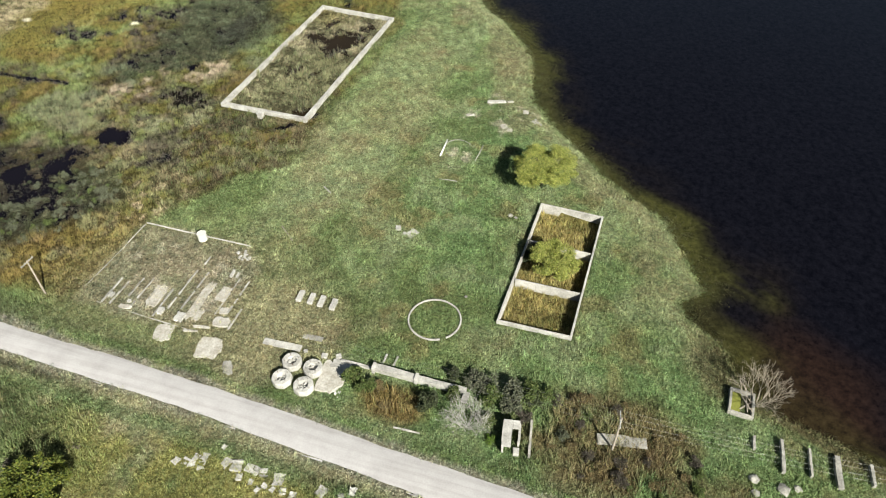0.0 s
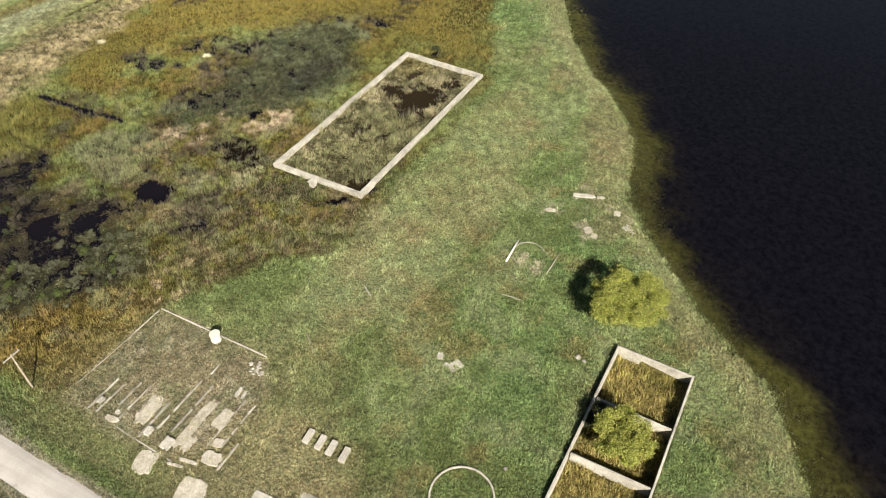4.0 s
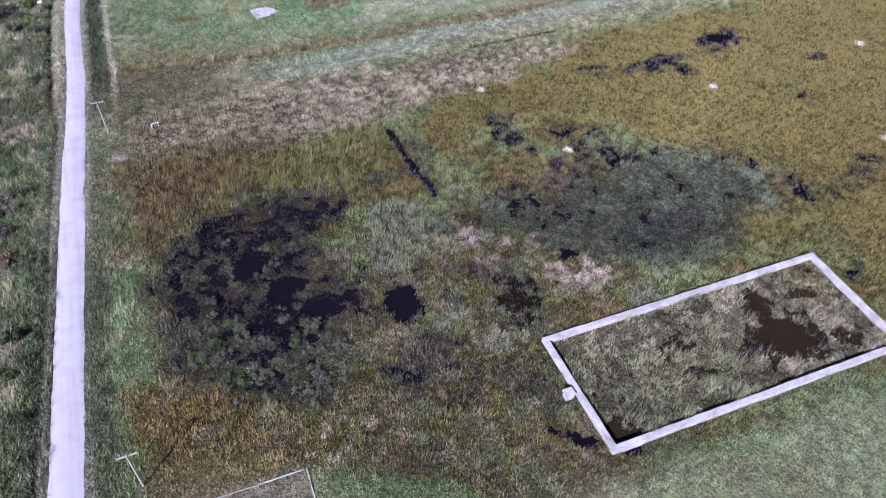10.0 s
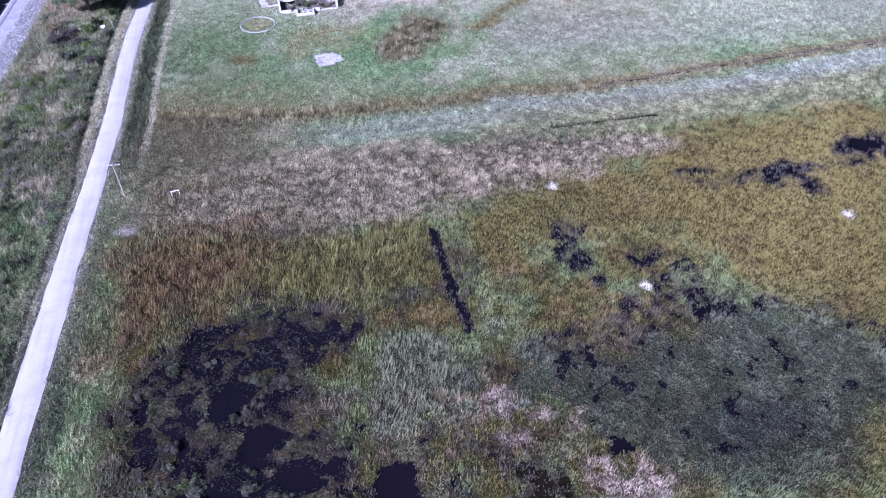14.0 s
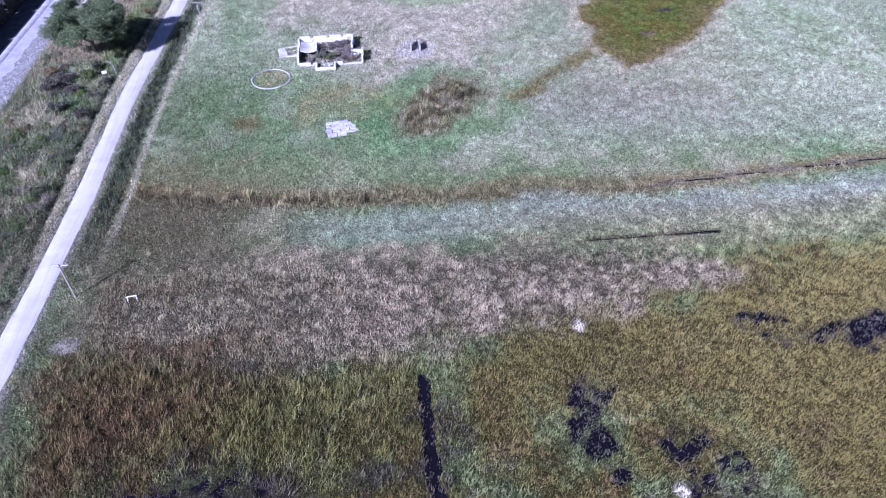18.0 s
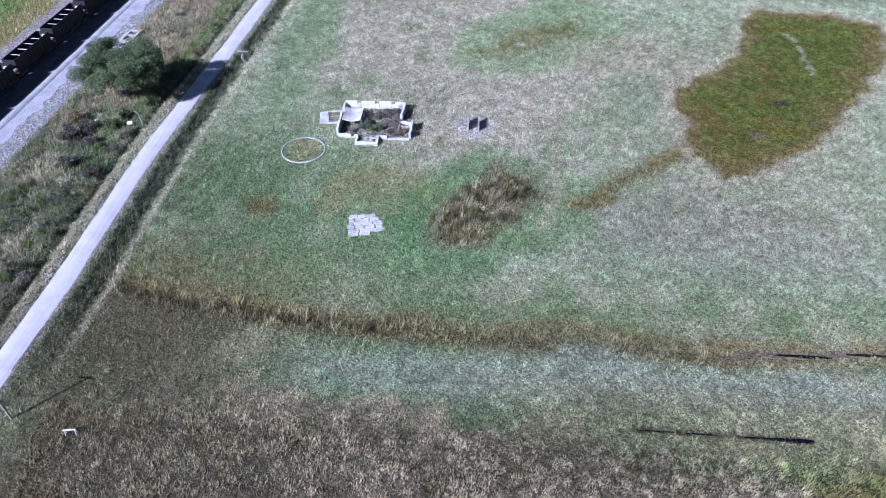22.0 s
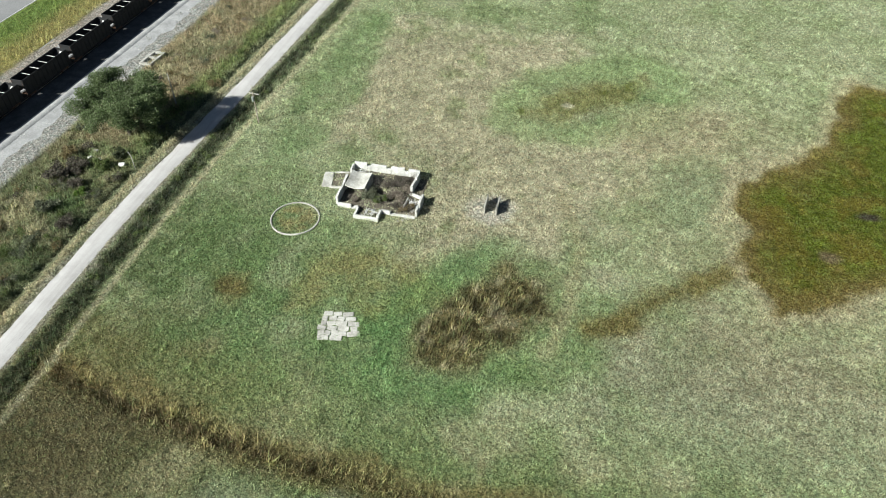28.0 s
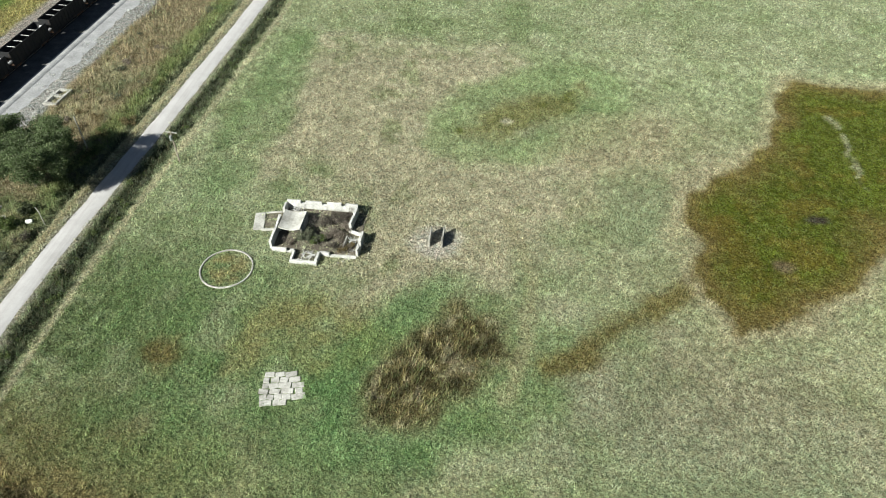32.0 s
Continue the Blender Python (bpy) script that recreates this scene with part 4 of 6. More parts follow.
part("cap", block(1.6, 1.4, 0.18, 0.04, 0.03, 0, 4), CONCRETE, sluice, at=pose(0, 0, 1.5))

bays, bays_o = closed_basin("three_bay_basin", BAYS, 0.34, -1.7, 0.75, "sunken three-bay concrete basin with thin pale walls, overgrown inside", 0.02)
for fx in (0.325, 0.655):
    p = Vector(bays_o[0]).lerp(Vector(bays_o[1]), fx) + Vector((0, 0.47))
    q = Vector(bays_o[3]).lerp(Vector(bays_o[2]), fx) - Vector((0, 0.47))
    wall_part(bays, "dividing_wall", p, q, -1.7, 0.60, 0.3, CONCRETE, 0.02, seed=7)

# ---------------------------------------------------------------- ruined house
house = thing("ruined_house", 21.0, 222.6, 0.0, 0, "roofless ruined concrete house, broken pale walls full of brush", "ruin")
HW = 0.42


HOUSE_CONCRETE = stony("bleached_concrete", (0.37, 0.365, 0.355), (0.51, 0.505, 0.49), (0.61, 0.605, 0.59), 0.7, 5.0, vary=0.05)


def notched_wall(parent, p, q, z0, z1, gaps, sill, mat, seed=0, thick=HW):
    """A broken wall from p to q; gaps: (from, to) in metres along it, where it is down to the sill."""
    length, mid, turn = run_between(p, q)
    d = (Vector(q) - Vector(p)) / length
    at, k = 0.0, 0
    for a, b in list(gaps) + [(length, length)]:
        if a - at > 0.05:
            wall_part(parent, "wall", Vector(p) + d * at, Vector(p) + d * a, z0, z1 - 0.06 * (k % 2), thick, mat, 0.06, seed=seed + k)
        if b > a:
            wall_part(parent, "sill_wall", Vector(p) + d * (a + 0.01), Vector(p) + d * (b - 0.01), z0, sill, thick * 0.96, mat, 0.05, seed=seed + k + 50)
        at, k = b, k + 1


notched_wall(house, (-0.3, 11.6), (13.1, 11.9), -0.3, 1.9, [(2.6, 3.5), (6.6, 7.6), (10.3, 11.1)], 1.3, HOUSE_CONCRETE, 1)       # north
notched_wall(house, (13.1, 11.4), (12.8, 6.6), -0.3, 1.9, [(1.9, 2.3)], 1.0, HOUSE_CONCRETE, 11)                                   # east
notched_wall(house, (12.6, 6.3), (15.4, 5.3), -0.3, 0.75, [], 0.4, HOUSE_CONCRETE, 21)
notched_wall(house, (15.5, 5.1), (15.4, 0.3), -0.3, 1.8, [(2.7, 3.2)], 0.7, HOUSE_CONCRETE, 31)
notched_wall(house, (12.7, 4.6), (12.6, 1.4), -0.3, 0.85, [], 0.4, OLD_CONCRETE, 36, 0.3)
notched_wall(house, (0.1, 0.0), (4.2, 0.0), -0.3, 0.8, [(2.7, 3.4)], 0.25, HOUSE_CONCRETE, 41)                                      # south
notched_wall(house, (8.8, 0.0), (10.6, -0.1), -0.3, 0.85, [], 0.4, HOUSE_CONCRETE, 46)
notched_wall(house, (10.7, -0.15), (15.3, 0.0), -0.3, 0.28, [], 0.2, HOUSE_CONCRETE, 48, 0.6)
notched_wall(house, (-0.1, 0.3), (-0.2, 5.0), -0.3, 1.9, [], 0.4, HOUSE_CONCRETE, 51)                                               # west
notched_wall(house, (-0.2, 5.1), (-0.4, 7.4), -0.3, 2.0, [], 0.4, HOUSE_CONCRETE, 56)
notched_wall(house, (-0.4, 9.4), (-0.4, 11.3), -0.3, 1.6, [], 0.4, HOUSE_CONCRETE, 58)
# porch on the south side
notched_wall(house, (4.3, -0.2), (4.3, -2.3), -0.3, 0.85, [], 0.3, HOUSE_CONCRETE, 61)
notched_wall(house, (4.1, -2.5), (8.9, -2.5), -0.3, 0.75, [], 0.3, HOUSE_CONCRETE, 63)
notched_wall(house, (8.7, -2.2), (8.7, -0.2), -0.3, 0.95, [], 0.3, HOUSE_CONCRETE, 66)
# raised room whose roof slab has sunk in the middle
b = bmesh.new()
grid = [[b.verts.new((0.3 + 4.0 * i / 6, 3.9 + 4.9 * j / 4, 2.05 - 0.55 * math.sin(math.pi * i / 6) * (0.8 + 0.05 * j))) for i in range(7)] for j in range(5)]
low = [[b.verts.new(v.co - Vector((0, 0, 0.22))) for v in row] for row in grid]
for j in range(4):
    for i in range(6):
        b.faces.new((grid[j][i], grid[j][i + 1], grid[j + 1][i + 1], grid[j + 1][i]))
        b.faces.new((low[j][i], low[j + 1][i], low[j + 1][i + 1], low[j][i + 1]))
for a, c in [((j, 0), (j + 1, 0)) for j in range(4)] + [((j + 1, 6), (j, 6)) for j in range(4)] + [((4, i), (4, i + 1)) for i in range(6)] + [((0, i + 1), (0, i)) for i in range(6)]:
    b.faces.new((grid[a[0]][a[1]], grid[c[0]][c[1]], low[c[0]][c[1]], low[a[0]][a[1]]))
part("sunken_roof_slab", b, CONCRETE, house, "grey sagging roof slab")
wall_part(house, "inner_wall", (4.4, 4.1), (4.3, 8.6), -0.3, 1.75, 0.3, OLD_CONCRETE, 0.05, seed=71)
wall_part(house, "inner_wall", (0.4, 8.9), (4.2, 9.0), -0.3, 1.6, 0.3, OLD_CONCRETE, 0.05, seed=72)
part("porch_floor", block(4.1, 2.0, 0.12, 0.02), DARK_SOIL, house, "littered porch floor", pose(6.5, -1.3, 0.02))
part("floor_slab", block(15.2, 11.4, 0.12, 0.02), DARK_SOIL, house, "dark floor covered with earth and litter", pose(7.4, 5.8, 0.02))
# patio on the west side
patio = thing("patio_slab", 18.2, 229.8, 0.02, 12, "cracked pale concrete patio beside the ruined house", "patio")
part("slab", block(1.9, 4.6, 0.3, 0.05, 0.05, 3, 5), CONCRETE, patio, at=pose(-1.6, 0, 0))
part("kerb", block(3.6, 0.5, 0.42, 0.05, 0.04, 2, 6), CONCRETE, patio, at=pose(0.8, -2.5, 0, 0, 0, -4))
part("kerb", block(3.0, 0.4, 0.3, 0.05, 0.04, 2, 7), CONCRETE, patio, at=pose(0.9, 2.3, 0, 0, 0, 2))
part("soil_bed", block(3.2, 4.3, 0.12, 0.03, 0.03, 2, 8), DARK_SOIL, patio, at=pose(0.95, 0, 0))


def rubble_heap(x, y, r, count, seed, label, mat=None, big=0.5, z=None, flat=1.0):
    """A loose heap of broken lumps, one part a lump."""
    rnd = random.Random(seed)
    ob = thing("rubble_heap", x, y, z, 0, label, "rubble", "heaps of rubble")
    shapes = []
    for k in range(6):
        b = block(rnd.uniform(0.4, 1) * big, rnd.uniform(0.3, 0.8) * big, rnd.uniform(0.2, 0.5) * big * flat, 0.05 * big * flat, 0.09 * big * flat, 0, seed + k)
        shapes.append(finish("lump", b, mat or CONCRETE))
    for k in range(count):
        a, d = rnd.uniform(0, 6.28), r * math.sqrt(rnd.random())
        px, py = d * math.cos(a), d * math.sin(a)
        part("lump", shapes[k % 6], CONCRETE, ob, at=pose(px, py, (ground_z(x + px, y + py) if z is None else z) - (ground_z(x, y) if z is None else z) - 0.05,
                                                         rnd.uniform(-15, 15), rnd.uniform(-15, 15), rnd.uniform(0, 360)))
    return ob


rubble_heap(35.2, 225.2, 1.3, 14, 3, "small heap of broken concrete in the ruined house", z=0.12)
rubble_heap(34.0, 222.4, 1.6, 16, 5, "scattered broken concrete along a fallen wall")

# ---------------------------------------------------------------- railway, highway
strip("ballast_yard", lambda y: rail_x(y) + 1.5, 14.5, 0.05, BALLAST, "grey crushed-stone yard beside the railway track", "gravel", -120, 460, 3.0, 0.9, 5, 31)
# set off to the shadow side, painted dark to deepen the train's shadow
strip("track_bed", lambda y: rail_x(y) + 1.5, 5.0, 0.40, SHADOW_BALLAST, "raised railway bed, ballast darkened where the train's shadow falls", "ballast", -120, 460, 3.0, 0.15, 9, 32)
strip("ballast_shoulder", lambda y: rail_x(y) + 7.6, 1.1, 0.30, BALLAST, "low ridge of grey ballast beside the track", "ballast", -120, 460, 3.0, 0.3, 9, 35)
strip("highway", lambda y: rail_x(y) - 37.0, 7.0, 0.05, ASPHALT, "grey asphalt highway with a white edge line", "road", -120, 460, 4.0, 0.0, 5, 33)
strip("edge_line", lambda y: rail_x(y) - 32.2, 0.09, 0.085, LINE_PAINT, "white painted edge line on the highway", "road marking", -120, 460, 4.0, 0.0, 3, 34)
RAIL_TURN = -math.degrees(math.atan(0.045))
track = thing("railway_track", float(rail_x(170)), 170, 0.48, RAIL_TURN, "single railway track with dark sleepers and steel rails", "track")
for side in (-0.7535, 0.7535):
    b = block(0.07, 560, 0.15, 0.01)
    part("rail", b, STEEL_RAIL, track, at=pose(side, 0, 0.02))
sl = finish("sleeper", block(2.6, 0.23, 0.12, 0.02), SLEEPER)
for k in range(-2, 270):
    part("sleeper", sl, SLEEPER, track, at=pose(0, k * 0.62, -0.07))


def hopper_car():
    """A black open-top hopper car: body with sloped ends inside, ribs, top rim, braces, two bogies."""
    ob = new("hopper_car")
    L, W, H, z0 = 14.9, 3.15, 3.6, 1.05
    b = bmesh.new()
    # walls as thin slabs, ends raked inside
    for sx in (-1, 1):
        block(0.08, L, H, 0.0, m=pose(sx * (W / 2 - 0.04), 0, z0), bm=b)
    part("side_wall", b, STEEL_BLACK, ob)
    for sy in (-1, 1):
        b = bmesh.new()
        block(W - 0.16, 0.08, 1.9, 0.0, m=pose(0, sy * (L / 2 - 0.04), z0 + H - 1.9), bm=b)
        part("end_wall", b, STEEL_BLACK, ob)
        b = bmesh.new()
        block(W - 0.18, 3.3, 0.06, 0.0, m=pose(0, sy * (L / 2 - 1.35), z0 + 2.1, sy * 38), bm=b)
        part("slope_sheet", b, STEEL_BLACK, ob)
        if sy > 0:
            # white panel stands in for the sunlit corner of the slope sheet
            part("sunlit_patch", block(1.4, 1.1, 0.02, 0.0), SUNLIT_STEEL, ob, "pale panel painted as sunlight on the slope sheet", pose(0.55, L / 2 - 0.66, z0 + 2.7, 38))
        b = bmesh.new()
        for px in (-1.3, 1.3):
            tube([(px, sy * (L / 2 + 0.02), z0 - 0.1), (px, sy * (L / 2 + 0.02), z0 + H - 0.1)], 0.03, bm=b)
        for pz in range(5):
            tube([(-1.3, sy * (L / 2 + 0.02), z0 + 0.3 + pz * 0.45), (1.3, sy * (L / 2 + 0.02), z0 + 0.3 + pz * 0.45)], 0.022, bm=b)
        part("end_ladder", b, RUST, ob)
        part("end_sill", block(W * 0.9, 0.9, 0.25, 0.03), STEEL_BLACK, ob, at=pose(0, sy * (L / 2 + 0.25), z0 - 0.1))
        b = bmesh.new()
        tube([(0, sy * (L / 2 + 0.4), z0 - 0.15), (0, sy * 8.1, z0 - 0.15)], 0.11, bm=b)
        part("coupler", b, RUST, ob)
        bogie = part("bogie", block(2.1, 2.6, 0.35, 0.05), RUST, ob, at=pose(0, sy * 5.6, 0.35))
        for wx in (-0.75, 0.75):
            for wy in (-0.88, 0.88):
                wb = tube([(-0.07, 0, 0), (0.07, 0, 0)], 0.45, sides=16)
                part("wheel", wb, RUST, bogie, at=pose(wx, wy, 0.1))
    b = bmesh.new()
    block(W - 0.2, L - 5.5, 0.08, 0.0, m=pose(0, 0, z0 - 0.05), bm=b)
    part("floor", b, STEEL_BLACK, ob)
    for k in range(4):
        b = tube([(-W / 2 + 0.05, 0, 0), (W / 2 - 0.05, 0, 0)], 0.07)
        # braces take the same near-white, painted as lit by the sun
        part("cross_brace", b, SUNLIT_STEEL, ob, at=pose(0, -4.2 + 2.8 * k, z0 + H - 0.25))
    b = bmesh.new()
    for sx in (-1, 1):
        block(0.18, L + 0.1, 0.14, 0.02, m=pose(sx * W / 2, 0, z0 + H), bm=b)
    for sy in (-1, 1):
        block(W, 0.16, 0.14, 0.02, m=pose(0, sy * L / 2, z0 + H), bm=b)
    part("top_rim", b, STEEL_BLACK, ob)
    rib = finish("rib", block(0.12, 0.14, H - 0.05, 0.015), STEEL_BLACK)
    for sx in (-1, 1):
        for k in range(11):
            part("rib", rib, STEEL_BLACK, ob, at=pose(sx * (W / 2 + 0.06), -6.6 + 1.32 * k, z0))
    return tagged(ob, "empty black open-top hopper car standing in a freight train", "railway car", "hopper cars of the train")


# black steel where the sun strikes it, the brightness put into the colour
SUNLIT_STEEL = stony("sunlit_steel", (0.45, 0.45, 0.45), (0.58, 0.58, 0.58), (0.68, 0.68, 0.68), 1.0, 6.0)
CARS_Y = [255.6 + 8.2 + 16.4 * k for k in range(-5, 5)]
car = hopper_car()
car.matrix_world = pose(float(rail_x(CARS_Y[0])), CARS_Y[0], 0.50, 0, 0, RAIL_TURN)
for y in CARS_Y[1:]:
    copy_thing(car, pose(float(rail_x(y)), y, 0.50, 0, 0, RAIL_TURN))

# ---------------------------------------------------------------- concrete remains between road and lake
def ring_kerb(name, x, y, r, gap, label):
    """A low round kerb of short cast segments; gap: the number of segments missing."""
    ob = thing(name, x, y, None, 0, label, "kerb ring")
    n = 28
    seg = finish("kerb_segment", block(2 * math.pi * r / n * 0.985, 0.25, 0.36, 0.04, 0.02, 0, 2), CONCRETE)
    for k in range(n - gap):
        a = 2 * math.pi * k / n - 2.3
        dz = ground_z(x + r * math.cos(a), y + r * math.sin(a)) - ground_z(x, y)
        part("kerb_segment", seg, CONCRETE, ob, at=pose(r * math.cos(a), r * math.sin(a), dz - 0.12, 0, 0, math.degrees(a) + 90))
    return ob


ring_kerb("kerb_ring", 0.8, -0.4, 4.15, 1, "low round concrete kerb in rough grass, one segment missing")
ring_kerb("kerb_ring", 14.7, 217.1, 4.45, 0, "low complete round concrete kerb in green grass")


def footing(x, y, turn, seed):
    """An eight-sided concrete footing, hollow, its core broken out."""
    ob = thing("machine_footing", x, y, 0.02, turn, "octagonal pale concrete footing with a broken hollow core", "footing", "octagonal footings")
    b = bmesh.new()
    rnd = random.Random(seed)
    rings = []
    for r, z in ((1.52, 0), (1.50, 0.92), (1.40, 1.02), (0.74, 1.0), (0.66, 0.35)):
        rings.append([b.verts.new(((r + rnd.uniform(-0.03, 0.03)) * math.cos(2 * math.pi * k / 16 + 0.2), (r + rnd.uniform(-0.03, 0.03)) * math.sin(2 * math.pi * k / 16 + 0.2),
                                   z + (rnd.uniform(-0.06, 0.04) if z > 0.5 else 0))) if not (k % 2 and r > 1)
                      else b.verts.new((0.965 * r * math.cos(2 * math.pi * k / 16 + 0.2), 0.965 * r * math.sin(2 * math.pi * k / 16 + 0.2), z)) for k in range(16)])
    for u, v in zip(rings, rings[1:]):
        for k in range(16):
            b.faces.new((u[k], u[(k + 1) % 16], v[(k + 1) % 16], v[k]))
    b.faces.new(rings[-1])
    part("drum", b, CONCRETE, ob)
    for k in range(5):
        a = rnd.uniform(0, 6.28)
        part("broken_lump", block(0.5, 0.22, 0.4, 0.05, 0.06, 0, seed + k), CONCRETE, ob, at=pose(0.42 * math.cos(a), 0.42 * math.sin(a), 0.36, rnd.uniform(-20, 20), rnd.uniform(-20, 20), rnd.uniform(0, 180)))
    for k in range(4):
        a = k * math.pi / 2 + 0.6
        part("anchor_bolt", tube([(0, 0, 0), (0, 0, 0.35)], 0.035, sides=6), RUST, ob, at=pose(1.0 * math.cos(a), 1.0 * math.sin(a), 0.98))


for i, (x, y) in enumerate(((-13.7, 17.3), (-13.9, 13.8), (-16.9, 17.4), (-17.2, 13.8))):
    footing(x, y, 12 * i, 20 + i)


def slab(name, x, y, sx, sy, h, turn, label, mat=CONCRETE, category="slab", worn=0.06, seed=0, group=""):
    ob = tagged(new(name, finish(name, block(sx, sy, h, 0.04, worn, max(2, int(max(sx, sy) / 1.2)), seed), mat)), label, category, group)
    ob.matrix_world = pose(x, y, ground_z(x, y) - 0.08, 0, 0, turn)
    return ob


def pad_mesh(sx, sy, h, seed):
    """A thin concrete pad whose edge has crumbled into an uneven outline."""
    r, b = random.Random(seed), bmesh.new()
    n, top, low = 44, [], []
    for k in range(n):
        a = 2 * math.pi * k / n
        c, q = math.cos(a), math.sin(a)
        reach = 1 / max(abs(c), abs(q)) ** 0.8 * (0.90 + 0.22 * noise.noise(Vector((c * 2.2, q * 2.2, seed * 3.7))) + r.uniform(-0.04, 0.04))
        top.append(b.verts.new((c * reach * sx * 0.47, q * reach * sy * 0.47, h + r.uniform(-0.02, 0.02))))
        low.append(b.verts.new((c * reach * sx * 0.5, q * reach * sy * 0.5, 0)))
    mid = b.verts.new((0, 0, h))
    for k in range(n):
        j = (k + 1) % n
        b.faces.new((top[k], top[j], mid))
        b.faces.new((low[k], low[j], top[j], top[k]))
    return b


def worn_pad(name, x, y, sx, sy, turn, label, mat=CONCRETE, seed=0, h=0.13):
    ob = tagged(new(name, finish(name, pad_mesh(sx, sy, h, seed), mat)), label, "slab")
    ob.matrix_world = pose(x, y, ground_z(x, y) - 0.03, 0, 0, turn)
    return ob


for i, y in enumerate((22.0, 20.0, 18.2, 16.1)):
    slab("concrete_block", -1.0 - 0.05 * i, y, 2.2, 0.85, 0.62, 4, "pale oblong concrete block lying in grass", category="block", worn=0.03, seed=i, group="row of four blocks")
slab("long_slab", -10.9, 20.4, 1.15, 6.2, 0.3, 2, "long pale concrete strip near four round footings", seed=11)
slab("short_slab", -8.2, 16.5, 0.9, 3.2, 0.2, 2, "short weathered concrete strip in dry grass", OLD_CONCRETE, seed=12)
worn_pad("broken_floor", -14.2, 10.8, 6.4, 4.3, 3, "broken grey concrete floor beside round footings", DUSTY, 13, 0.2)
worn_pad("floor_fragment", -11.8, 10.2, 1.9, 3.4, 0, "pale fragment of concrete floor", CONCRETE, 14, 0.34)
slab("kerb_stub", -11.0, 13.3, 0.8, 0.9, 0.5, 10, "small pale concrete stub", category="stub", seed=15)
slab("kerb_stub", -10.5, 11.2, 0.8, 0.8, 0.5, 30, "small pale concrete stub", category="stub", seed=16)
slab("kerb_stub", -11.0, 16.4, 0.6, 0.6, 0.4, 20, "small round-edged concrete stub", category="stub", seed=17)
worn_pad("concrete_pad", -14.0, 39.3, 3.9, 3.2, 14, "dusty pale concrete pad beside the foundation", DUSTY, 18)
worn_pad("concrete_pad", -14.6, 30.8, 4.8, 4.4, 10, "dusty pale concrete pad beside the foundation", DUSTY, 19)
worn_pad("concrete_pad", -17.3, 26.2, 3.2, 1.6, 30, "worn concrete pad half hidden by dry grass", OLD_CONCRETE, 20)
rubble_heap(-16.6, 9.4, 1.2, 12, 31, "heap of broken concrete and steel by the footings")

retaining = thing("retaining_wall", -11.1, 8.3, -0.1, 0, "low pale concrete retaining wall in brush", "wall")
for i, (p, q, h, t) in enumerate((((0, 2.2), (0.0, -3.0), 0.5, 0.45), ((0.05, -3.2), (-0.05, -9.6), 1.15, 0.9), ((-0.1, -9.8), (-0.1, -17.2), 1.05, 0.85), ((-0.3, -17.4), (-1.7, -17.3), 0.9, 0.8))):
    wall_part(retaining, "wall", p, q, 0, h, t, CONCRETE, 0.07, seed=80 + i)
for y in (-3.1, -9.7):
    part("pier", block(1.2, 0.5, 1.3, 0.05, 0.04, 0, 3), CONCRETE, retaining, at=pose(-0.1, y, 0))
for x, y, t in ((-8.8, 2.7, 0), (-8.9, 4.4, 0)):
    slab("concrete_beam", x, y, 1.9, 0.3, 0.4, t, "short concrete beam lying in brush", category="beam", seed=22)
slab("log", -19.5, -2.7, 0.22, 3.8, 0.3, 2, "bleached log lying at the road's verge", DEAD_WOOD, "log", seed=23)

# cellar-like bunker with an open hatch
hut = thing("concrete_bunker", -16.7, -16.7, 0, 8, "small flat-roofed concrete bunker with a dark open doorway", "bunker")
part("wall", block(4.3, 0.3, 1.5, 0.04, 0.04, 3, 1), CONCRETE, hut, at=pose(0, 0.95, 0))
part("wall", block(3.0, 0.3, 1.1, 0.04, 0.05, 3, 2), CONCRETE, hut, at=pose(0.6, -1.15, 0))
part("wall", block(0.3, 1.75, 1.5, 0.04, 0.04, 1, 3), CONCRETE, hut, at=pose(2.0, -0.1, 0))
part("roof_slab", block(4.2, 1.25, 0.2, 0.04, 0.05, 3, 4), CONCRETE, hut, at=pose(0, 0.5, 1.5, 0, 0, 0))
part("roof_slab", block(1.3, 1.0, 0.2, 0.04, 0.05, 1, 8), CONCRETE, hut, at=pose(1.45, -0.66, 1.5, 0, 0, 3))
part("step", block(1.0, 0.8, 0.6, 0.04, 0.05, 1, 9), CONCRETE, hut, at=pose(-1.9, -0.9, 0, 0, 0, 3))
part("side_wall", block(5.6, 0.35, 0.8, 0.04, 0.06, 3, 5), OLD_CONCRETE, hut, at=pose(0.4, -2.7, 0))
slab("fallen_slab", -12.5, -31.3, 1.6, 6.8, 0.35, 10, "fallen mottled concrete slab in brown brush", OLD_CONCRETE, worn=0.12, seed=24)

for i, (x, y, l, w) in enumerate(((-8.7, -52.0, 5.0, 0.42), (-8.7, -55.5, 4.2, 0.34), (-9.1, -58.9, 4.8, 0.75), (-8.3, -63.1, 3.2, 0.42), (-7.7, -48.4, 2.0, 0.4))):
    slab("foundation_beam", x, y, l, w, 0.75, 1, "mossy parallel concrete foundation beam in grass", OLD_CONCRETE, "beam", 0.05, 30 + i, "parallel foundation beams")
